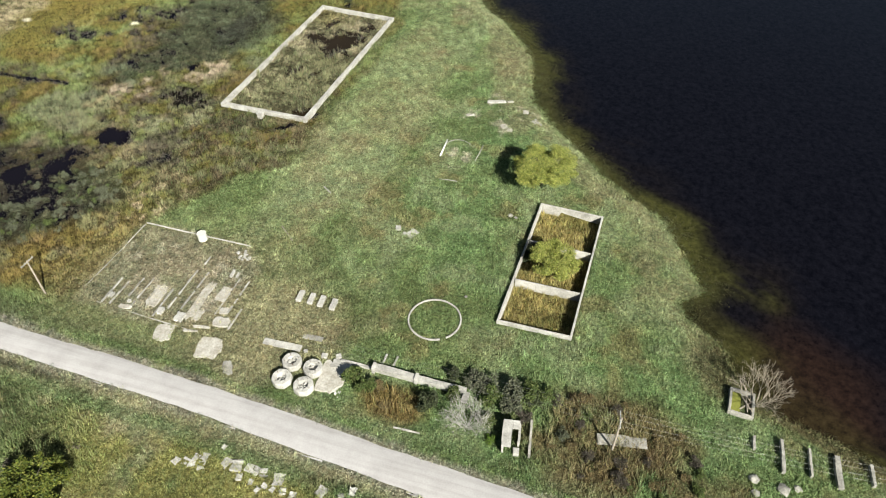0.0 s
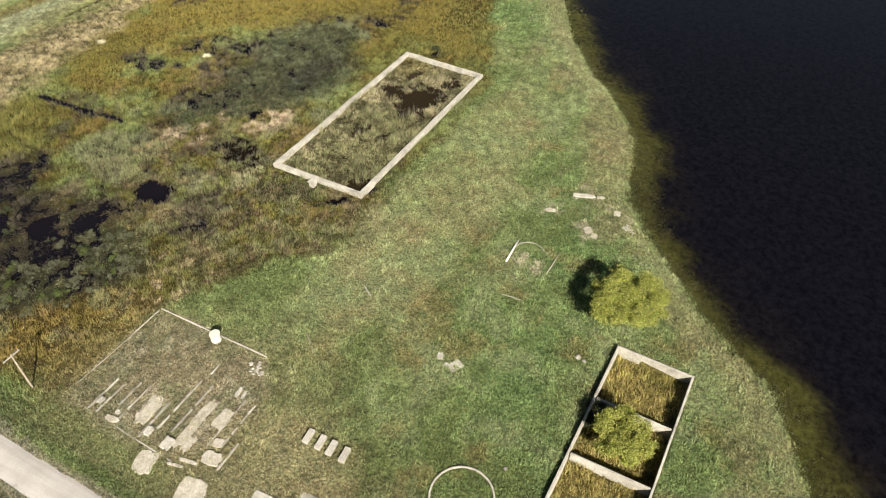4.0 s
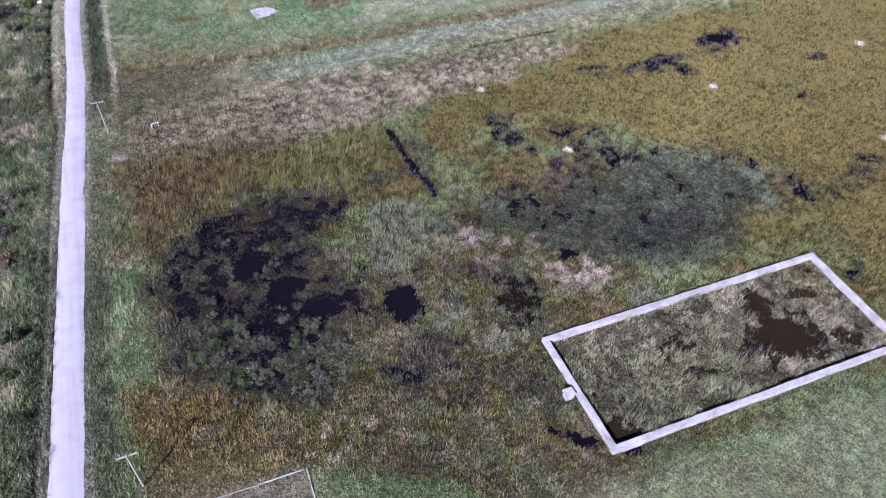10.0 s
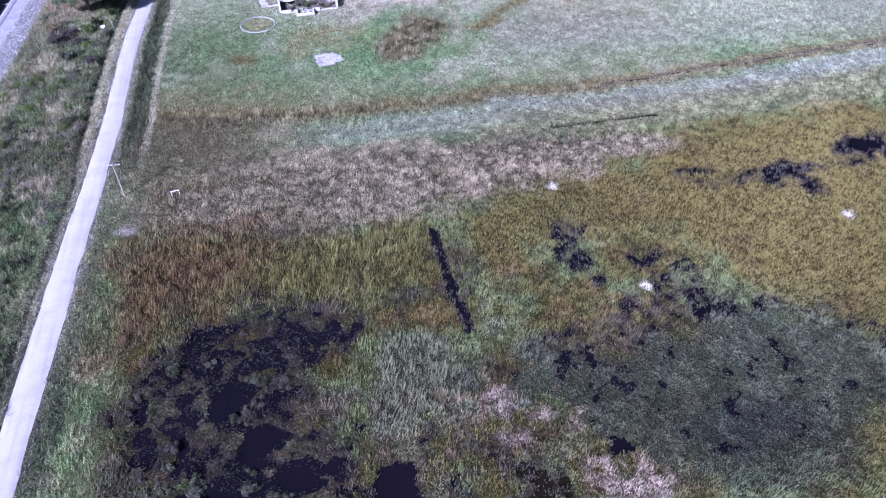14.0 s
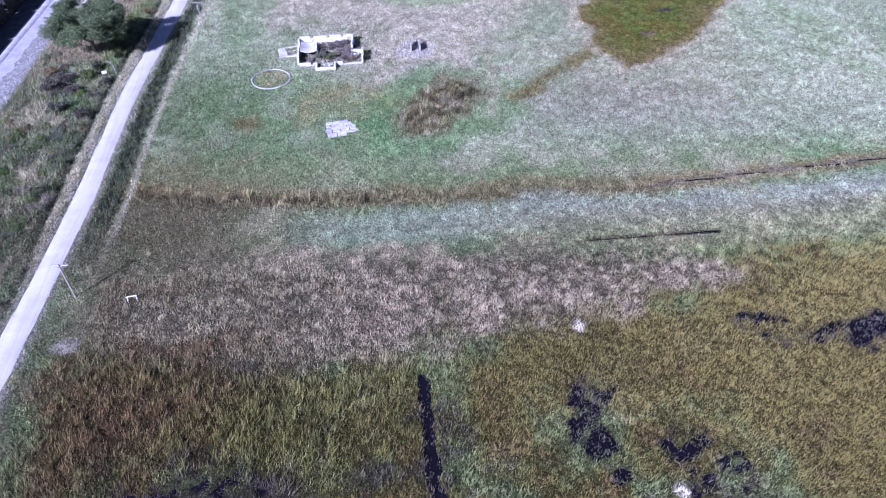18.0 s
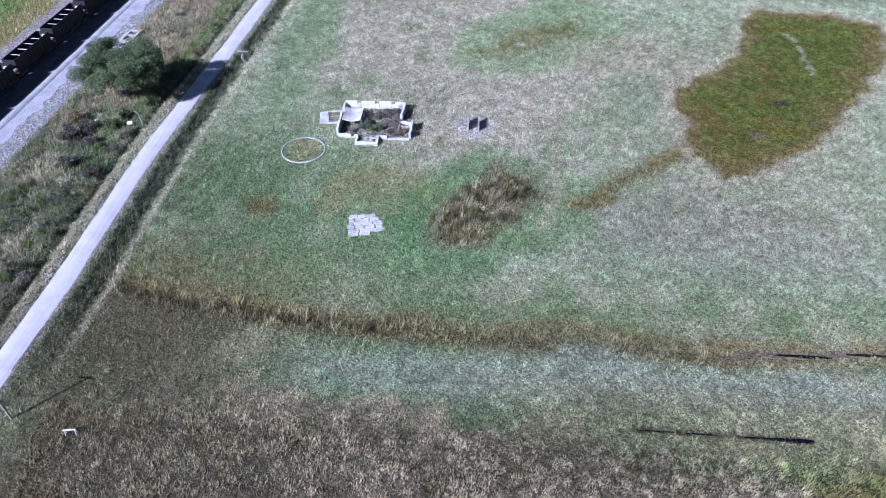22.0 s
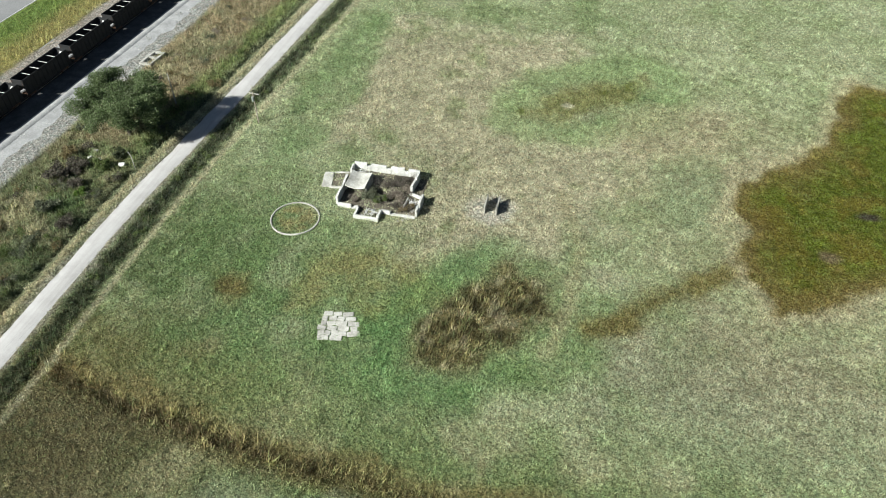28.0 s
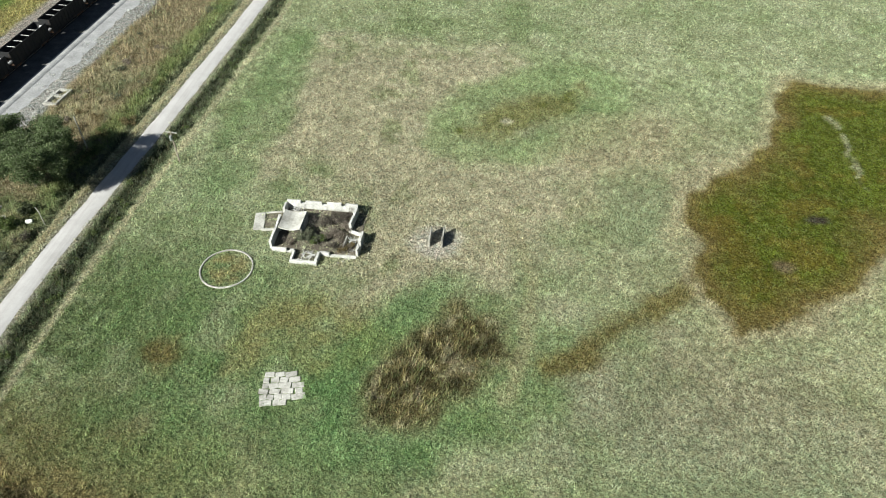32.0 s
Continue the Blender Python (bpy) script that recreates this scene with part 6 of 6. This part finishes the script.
def bush(kind, x, y, size, turn=0.0, z=None, label="", group="roadside bushes"):
    """A leafy bush; the copies of a kind share their meshes."""
    colours, density, leaf, flat, text = BUSH_KINDS[kind]
    variant = int(abs(x * 7.3 + y * 3.1)) % 3
    place = pose(x, y, ground_z(x, y) if z is None else z, 0, 0, turn) @ Matrix.Diagonal((size, size, size, 1))
    if (kind, variant) not in BUSHES:
        ob = new("bush")
        seed = sum(map(ord, kind)) + variant
        blobs = crown_blobs(0, 0, 0.5 * flat, 1.0, 0.55 * flat, 8, seed, 0.5)
        limbs(ob, (0, 0, -0.1), (0, 0, 0.4 * flat), blobs, 4, 0.035, seed)
        part("foliage", leaf_cloud("foliage", blobs, density, leaf, colours, seed, 0.02), LEAVES, ob)
        BUSHES[kind, variant] = ob
        ob.matrix_world = place
    else:
        ob = copy_thing(BUSHES[kind, variant], place)
        ob.matrix_world = place
    return tagged(ob, label or text, "bush", group)


BUSH_KINDS = {
    "green": ([(0.095, 0.130, 0.040), (0.130, 0.155, 0.055), (0.070, 0.105, 0.032)], 1500, 0.16, 1.2, "dense green leafy bush in grass"),
    "grey": ([(0.115, 0.128, 0.085), (0.155, 0.162, 0.110), (0.082, 0.094, 0.064)], 1400, 0.14, 1.1, "grey-green weedy bush in rough grass"),
    "brown": ([(0.185, 0.140, 0.066), (0.105, 0.085, 0.045), (0.240, 0.200, 0.105)], 1300, 0.14, 1.0, "brown drying bush in rough grass"),
    "purple": ([(0.092, 0.080, 0.066), (0.125, 0.106, 0.088), (0.070, 0.068, 0.052)], 1500, 0.12, 1.0, "dark purplish-brown twiggy bush in weeds"),
    "bright": ([(0.120, 0.190, 0.030), (0.090, 0.150, 0.030)], 1200, 0.16, 1.0, "fresh light-green bush in rough grass"),
    "twiggy": ([(0.20, 0.17, 0.14), (0.15, 0.125, 0.10), (0.27, 0.235, 0.20)], 1100, 0.11, 1.0, "pale twiggy dry bush"),
    "dark": ([(0.045, 0.058, 0.030), (0.065, 0.078, 0.040)], 1500, 0.15, 1.2, "dark green-black bush in rough grass"),
}


def thicket(name, spots, kind, seed, label, leaves=340, leaf=0.2, low=-0.4):
    """Brush that has grown together: lumpy low crowns of small leaves at many spots; spots: x, y, size."""
    r = random.Random(seed)
    blobs = []
    for x, y, size in spots:
        z = max(ground_z(x, y), -0.4)
        for k in range(6):
            a, d = r.uniform(0, 6.28), size * 0.8 * math.sqrt(r.random())
            q = size * r.uniform(0.3, 0.6)
            blobs.append((x + d * math.cos(a), y + d * math.sin(a), z + q * r.uniform(0.3, 0.9), q, q, q * r.uniform(0.7, 1.1)))
    me = leaf_cloud(name, blobs, leaves * len(spots), leaf, BUSH_KINDS[kind][0], seed, low)
    return tagged(new(name, me), label, "brush", kind="stuff")


rnd = random.Random(44)
# brush between the retaining wall and the road
for kind, x, y, s in (("green", -13.7, 6.9, 2.0), ("green", -14.6, 5.4, 1.7), ("brown", -14.1, 3.4, 1.1), ("brown", -16.6, 1.4, 1.0),
                      ("dark", -14.9, -4.2, 2.1), ("green", -12.7, -7.0, 1.5), ("grey", -9.2, -9.6, 1.9), ("grey", -9.4, -12.2, 2.0), ("green", -11.4, -12.8, 1.9), ("grey", -10.0, -15.0, 2.2), ("grey", -11.9, -15.6, 1.7),
                      ("green", -9.0, -17.4, 1.9), ("dark", -9.8, -18.6, 1.5), ("green", -15.2, -13.6, 1.5), ("bright", -17.6, -14.0, 0.9), ("dark", -9.0, -6.4, 1.4), ("green", -8.6, -20.2, 1.4), ("purple", -12.6, -17.6, 1.4),
                      ("dark", 22.2, -11.6, 1.7), ("dark", 19.6, -11.4, 1.4), ("grey", -14.0, -23.5, 1.2), ("brown", -15.4, -24.8, 1.0), ("brown", -17.4, -29.0, 1.1)):
    bush(kind, x, y, s, rnd.uniform(0, 360), -1.3 if 3 < x < 30 else None, group="brush near the retaining wall")
for k in range(46):
    x, y = rnd.uniform(-21, -6.5), rnd.uniform(-43, -17)
    if math.hypot((x + 14) / 8, (y + 30) / 12.5) > 1 or (abs(x + 12.5) < 1.6 and abs(y + 31.3) < 4) or (x < -13.5 and y > -21) or x < float(road_x(y)) + 4.5:
        continue
    bush(rnd.choice(("brown", "brown", "purple", "brown", "green")), x, y, rnd.uniform(0.55, 1.15), rnd.uniform(0, 360), group="brown scrub near the bunker")
# weeds in the ditch along the road, and brush between road and railway
y, wild = 168.0, {k: [] for k in BUSH_KINDS}
while y < 310:
    if not 240 < y < 252:
        wild[rnd.choice(("dark", "dark", "green", "grey", "dark", "green"))].append((float(road_x(y)) + rnd.uniform(3.8, 6.6), y, rnd.uniform(0.7, 1.3)))
    y += rnd.uniform(0.7, 1.5)
for k in range(330):
    y = rnd.uniform(-20, 310) if k < 130 else (rnd.uniform(172, 258) if k < 260 else rnd.uniform(55, 172))
    near = float(road_x(y))
    x = rnd.uniform(max(near - 26, float(rail_x(y)) + 19), near - 6.6)
    if (x + 29.8) ** 2 + (y - 233.6) ** 2 < 50 or (-35 < x < -28.5 and -3 < y < 28) or (abs(x + 41.6) < 3.4 and abs(y - 263.5) < 5):
        continue
    kinds = ("brown", "twiggy", "grey", "brown", "green") if y > 245 else (("grey", "green", "brown", "grey", "bright", "green", "purple", "green") if y > 180 else ("green", "grey", "twiggy", "grey", "dark", "twiggy", "green"))
    wild[rnd.choice(kinds)].append((x, y, rnd.uniform(0.9, 2.0) if y > 60 else rnd.uniform(0.5, 1.1)))
for i, (kind, text) in enumerate((("green", "green leafy brush beside the gravel road"), ("grey", "grey-green weeds and brush along the road ditch"), ("brown", "brown drying brush between road and railway"),
                                  ("purple", "purplish-brown twiggy brush by the railway"), ("bright", "fresh light-green weeds by the road"), ("dark", "dark weeds in the road ditch"), ("twiggy", "pale dry twiggy brush by the railway"))):
    if wild[kind]:
        thicket("roadside_brush", wild[kind], kind, 300 + i, text)
for kind, x, y, s in (("purple", -35.5, 217.5, 2.8), ("purple", -33.0, 220.5, 2.6), ("purple", -30.0, 216.0, 2.2), ("green", -28.5, 221.5, 2.0), ("grey", -30.6, 208.0, 2.4), ("purple", -25.6, 205.0, 1.8), ("bright", -27.6, 213.6, 1.4), ("brown", -37.5, 224.0, 2.0),
                      ("dark", -27.2, 226.2, 1.7), ("brown", -30, 115, 1.8), ("purple", -31, 122, 2.0), ("dark", -29, 95, 1.8), ("green", -30, 88, 1.6)):
    bush(kind, x, y, s, rnd.uniform(0, 360), group="brush between road and railway")
# low scrub in the marsh
scrub = {"grey": [], "green": [], "dark": [], "purple": []}
for k in range(330):
    if k < 210:
        x, y, kinds = rnd.uniform(-8, 19), rnd.uniform(66, 88), ("grey", "grey", "grey", "dark", "green")
        if inside(np.array(x), np.array(y), GREY_SHRUB) < 0.5:
            continue
    else:
        x, y, kinds = rnd.uniform(-7, 28), rnd.uniform(84, 113), ("purple", "purple", "dark", "grey")
        if inside(np.array(x), np.array(y), DARK_REEDS) < 0.8:
            continue
    if ground_z(x, y) > -0.5:
        scrub[rnd.choice(kinds)].append((x, y, rnd.uniform(0.5, 1.2)))
for i, (kind, text) in enumerate((("grey", "grey-green low scrub in the marsh"), ("green", "green low scrub in the marsh"), ("dark", "dark low scrub in the marsh"), ("purple", "purplish-brown low scrub in standing water"))):
    thicket("marsh_scrub", scrub[kind], kind, 320 + i, text, 360, 0.17)
bush("dark", 104.3, 57.6, 1.2, group="scrub in the marsh")
# reed bed and brush inside the ruin
for x, y, s in ((26.2, 226.0, 1.2), (28.0, 225.6, 1.0), (27.0, 227.4, 1.0)):
    bush("grey", x, y, s * 1.3, 30 * x, 0.12, "green bush growing inside the ruined house", "plants in the ruin")
for kind, x, y, s in (("purple", 31.2, 231.8, 1.6), ("twiggy", 33.0, 229.4, 1.4), ("twiggy", 30.6, 227.4, 1.5), ("purple", 29.0, 230.4, 1.4), ("twiggy", 32.2, 226.6, 1.5), ("purple", 33.2, 232.6, 1.1), ("brown", 33.4, 224.0, 1.1),
                      ("brown", 34.6, 225.0, 0.9), ("purple", 32.2, 224.2, 1.1), ("green", 28.4, 225.0, 1.2), ("green", 29.6, 226.0, 1.1), ("twiggy", 24.2, 224.6, 0.8)):
    bush(kind, x, y, s, 30 * x, 0.12, {"green": "green bush", "brown": "reddish-brown bush", "purple": "dark twiggy bush", "twiggy": "pale dry bush"}[kind] + " growing inside the ruined house", "plants in the ruin")

# ---------------------------------------------------------------- grass, reeds and weeds
def sward_height(x, y):
    """How tall the plants stand, metres; 0 where nothing grows."""
    n2, n5 = fbm(x, y, 6, 4, 2), fbm(x, y, 6, 4, 12)
    h = 0.36 + 0.35 * fbm(x, y, 2.2, 3, 61) + 0.06 * smooth(160, 180, y)
    m = smooth(-1.5, 2.5, inside(x, y, MARSH) + 6 * n2)
    h = h + 0.17 * m
    for pts, extra in ((DARK_REEDS, 0.3), (GREY_SHRUB, 0.35), (GREY_REEDS, 0.2), (RED_ZONE, 0.2), (OLIVE_ZONE, 0.22), (REED_BED, 0.22), (GREY_MARSH, 0.1), (PINK_ZONE, -0.08)):
        h = h + extra * smooth(-1.5, 1.5, inside(x, y, pts) + 5 * n2)
    h = h + (0.12 + 0.33 * smooth(60, 20, x)) * smooth(2.6, 1.0, line_dist(x, y, DRAIN)) - 0.14 * smooth(4, 1.5, line_dist(x, y, PATH_LINE)) - 0.15 * smooth(0, 4, inside(x, y, MOSS_POND))
    e = x - road_x(y)
    h = h + 0.45 * smooth(-6, -8, e) * smooth(15, 60, y) + 0.55 * smooth(3.2, 3.9, e) * smooth(7.2, 6.2, e) * smooth(150, 178, y)
    h = h + 0.3 * smooth(12, 7, np.abs(e)) * smooth(50, 65, y) * smooth(125, 105, y)
    k = inside(x, y, TANK)
    h = np.where(k > 0.9, 0.32 + 2.6 * np.clip(fbm(x, y, 2.6, 3, 66), 0, 0.5), h)
    h = np.where((k > -0.1) & (k < 0.95), 0, h)
    k = inside(x, y, BAYS)
    h = np.where(k > 0.5, 0.6 + 0.4 * n2, h)
    h = np.where((k > -0.1) & (k < 0.55), 0, h)
    h = np.where(np.abs(e) < road_half(y) - 0.05 + 0.9 * fbm(x, y, 2.5, 3, 62), 0, h)
    for pts in DITCHES:
        h = np.where(line_dist(x, y, pts) < 0.35, 0, h)
    s = shore(x + 2.0 * fbm(x, y, 6, 4, 8), y)
    h = np.where(s < -10, 0, np.where(s < 0, 0.32 * h + 0.05, h))
    r = x - rail_x(y)
    h = np.where((r < 16.5 + 4 * n2) & (r > -13), np.where((r > 7.5) & (fbm(x, y, 2.5, 3, 65) > 0.24), 0.25, 0), h)
    h = np.where(r < -29.5, 0, h)
    for cx, cy, sx, sy, turn in BARE:
        c, q = math.cos(radians(turn)), math.sin(radians(turn))
        dx, dy = x - cx, y - cy
        h = np.where((np.abs(c * dx + q * dy) < sx / 2) & (np.abs(c * dy - q * dx) < sy / 2), 0, h)
    h = h + 0.8 * smooth(1.2, 0.6, np.hypot((x + 15.6) / 2.6, (y - 0.5) / 5.0) + n2) + 0.5 * smooth(1.2, 0.6, np.hypot((x + 13.5) / 9, (y + 29) / 13) + n2)
    for cx, cy, cr in ((0.8, -0.4, 4.15), (14.7, 217.1, 4.45)):
        h = np.where(np.abs(np.hypot(x - cx, y - cy) - cr) < 0.42, 0, h)
    thin = inside(x, y, FOUNDATION) > 0
    h = np.where(thin, 0.27 + 0.25 * n5, h)
    return np.where(h < 0.1, 0, h)


def sward(count, x0, x1, y0, y1, seed, width=1.0, along_shore=False):
    """Tufts of three small leaves or blades each; the arrays of one mesh."""
    r = np.random.default_rng(seed)
    x, y = r.uniform(x0, x1, count), r.uniform(y0, y1, count)
    if along_shore:
        y = np.interp(x, SHORE_X, SHORE_Y) + r.uniform(y0, y1, count)
    h = sward_height(x, y)
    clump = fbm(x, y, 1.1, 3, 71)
    ground_h = height(x, y)
    wet = (ground_h < -0.30) & (inside(x, y, MARSH) > -3)
    fringe = shore(x + 2.0 * fbm(x, y, 6, 4, 8), y)
    scrub = np.maximum(smooth(-2, 2, inside(x, y, DARK_REEDS)), smooth(-2, 2, inside(x, y, GREY_SHRUB)))
    dome = fbm(x, y, 1.7, 3, 72)
    share = np.where(wet, np.where(pools_deep(x, y) > 0.8, 0.003, 0.16 + 1.4 * np.clip(dome, 0, 0.5)), 0.82 + 1.1 * clump)
    plain_sedge = smooth(-2, 2, inside(x, y, YELLOW_ZONE))
    clump = clump * (1 - 0.85 * plain_sedge)
    share = np.where((scrub > 0.5) & ~wet, 0.42 + 1.6 * dome, share)
    share = np.where(fringe < 0, smooth(-5, -0.2, fringe + 6 * fbm(x, y, 6, 4, 64)) ** 1.5 * 0.7, share)
    keep = (h > 0) & (r.random(count) < share)
    x, y, h, clump, wet, ground_h, fringe, scrub, dome = (v[keep] for v in (x, y, h, clump, wet, ground_h, fringe, scrub, dome))
    n = len(x)
    leafy_marsh = np.maximum(scrub, smooth(-1, 2, inside(x, y, GREY_MARSH)))
    reed = r.random(n) < np.maximum(np.maximum(0.85 * reedy_zone(x, y), 0.85 * smooth(-1, 2, inside(x, y, MARSH)) * (1 - leafy_marsh)), 0.4 * (1 - leafy_marsh))
    # clump relief is shaded by colour: low tufts darker, high ones lighter
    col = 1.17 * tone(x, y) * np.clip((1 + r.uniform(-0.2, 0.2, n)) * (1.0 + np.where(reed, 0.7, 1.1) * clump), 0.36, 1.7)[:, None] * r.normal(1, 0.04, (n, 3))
    # single tufts that are drier, fresher or browner than their neighbours
    odd = r.random(n)
    for lo, hi, other, w in ((0.0, 0.14, TAN, 0.22), (0.14, 0.30, LUSH, 0.4), (0.30, 0.42, (0.17, 0.115, 0.065), 0.4)):
        m = (odd >= lo) & (odd < hi) & (shore(x, y) > 0) & ((y < 64) | (y > 160))
        col[m] = col[m] * (1 - w) + np.array(other) * w
    col = np.where(fringe[:, None] < 0, col * 0.55, col)
    emergent = np.where((odd < 0.45)[:, None], np.array([0.105, 0.088, 0.082]), np.where((odd < 0.8)[:, None], np.array([0.120, 0.132, 0.090]), np.array([0.150, 0.130, 0.095])))
    col = np.where(wet[:, None], emergent * np.where(scrub > 0.5, 0.62, 1.0)[:, None] * r.uniform(0.45, 1.4, n)[:, None], col)
    z = np.maximum(ground_h, np.where(wet, -0.34, np.where(shore(x, y) < 6, -0.76, -9))) - 0.04
    h = h * (0.5 + 1.4 * np.clip(clump + 0.35, 0, 1)) * r.uniform(0.7, 1.25, n)
    h = np.where(scrub > 0.5, (0.35 + 1.5 * np.clip(dome + 0.1, 0, 0.6)) * r.uniform(0.7, 1.2, n), h)
    tall = smooth(-1, 2, inside(x, y, REED_BED)) + smooth(2.4, 1.2, line_dist(x, y, DRAIN)) * smooth(60, 30, x)
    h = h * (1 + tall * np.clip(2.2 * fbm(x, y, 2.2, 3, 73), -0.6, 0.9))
    # shade between the reed clumps, painted into the blades
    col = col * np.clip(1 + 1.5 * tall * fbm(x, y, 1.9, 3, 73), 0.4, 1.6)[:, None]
    blades = 3 if width <= 1.2 and not along_shore else 2
    verts, cols = np.empty((n, blades, 3, 3)), np.empty((n, blades, 3, 3))
    for k in range(blades):
        # upright blades
        a = r.uniform(0, 2 * np.pi, n)
        w = (0.045 + 0.018 * h) * r.uniform(0.6, 1.3, n) * width
        lean = r.uniform(0.1, 0.75, n) * h
        b = a + r.uniform(0.8, 2.3, n)
        px, py = x + r.normal(0, 0.20, n) * width, y + r.normal(0, 0.20, n) * width
        blade = np.stack([np.stack([px - np.cos(a) * w, py - np.sin(a) * w, z], 1), np.stack([px + np.cos(a) * w, py + np.sin(a) * w, z], 1),
                          np.stack([px + np.cos(b) * lean + 0.12 * h, py + np.sin(b) * lean, z + h * r.uniform(0.8, 1.2, n)], 1)], 1)
        # small leaves at all slants
        d = r.normal(size=(n, 3))
        d[:, 2] = np.abs(d[:, 2]) * 1.1
        d /= np.linalg.norm(d, axis=1)[:, None]
        e = np.cross(d, r.normal(size=(n, 3)))
        e /= np.linalg.norm(e, axis=1)[:, None]
        size = r.uniform(0.09, 0.19, n)[:, None] * width
        mid = np.stack([px, py, z + h * r.uniform(0.2, 0.95, n)], 1)
        leaf = np.stack([mid - d * size * 0.5 - e * size * 0.36, mid - d * size * 0.5 + e * size * 0.36, mid + d * size * 0.85], 1)
        verts[:, k] = np.where(reed[:, None, None], blade, leaf)
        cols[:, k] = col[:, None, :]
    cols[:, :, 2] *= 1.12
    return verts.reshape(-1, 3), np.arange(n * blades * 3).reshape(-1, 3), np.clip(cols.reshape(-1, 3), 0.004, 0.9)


BARE = [(66.2, 5.6, 0.9, 4.2, 17), (57.3, 1.7, 1.0, 1.0, 35), (-10.9, 20.4, 1.4, 6.3, 0), (-14.7, 10.6, 7.0, 4.2, 0), (31, 194.6, 6.4, 5.8, 10), (-15.2, 15.5, 5.6, 5.6, 0), (49.4, 228.8, 5.6, 5.0, 20), (-14.0, 39.3, 2.6, 2.0, 14), (-14.6, 30.8, 3.4, 3.2, 10)]
AREAS = [("meadow_grass", 360000, -46, 120, -72, 64, 1.0, "rough green and tan meadow grass with weeds"),
         ("marsh_plants", 350000, -46, 150, 64, 160, 1.0, "tall reddish, olive and grey marsh grass and reeds"),
         ("pasture_grass", 370000, -48, 165, 160, 300, 1.1, "short mixed green and straw pasture grass"),
         ("shore_reeds", 90000, -6, 125, -14, 1, 1.2, "dark olive water weeds along the lake shore"),
         ("far_grass", 60000, 120, 255, -10, 64, 1.8, "rough grass along the far lake shore"),
         ("far_marsh", 170000, 150, 255, 64, 160, 1.5, "amber marsh grass farther off"),
         ("far_pasture", 60000, -48, 230, 300, 375, 2.0, "pale pasture grass farther off"),
         ("field_edge_grass", 50000, 165, 250, 160, 300, 1.5, "pale pasture grass at the field's edge"),
         ("verge_grass", 50000, -92, -48, 150, 330, 1.3, "yellowed grass beside the railway and highway")]
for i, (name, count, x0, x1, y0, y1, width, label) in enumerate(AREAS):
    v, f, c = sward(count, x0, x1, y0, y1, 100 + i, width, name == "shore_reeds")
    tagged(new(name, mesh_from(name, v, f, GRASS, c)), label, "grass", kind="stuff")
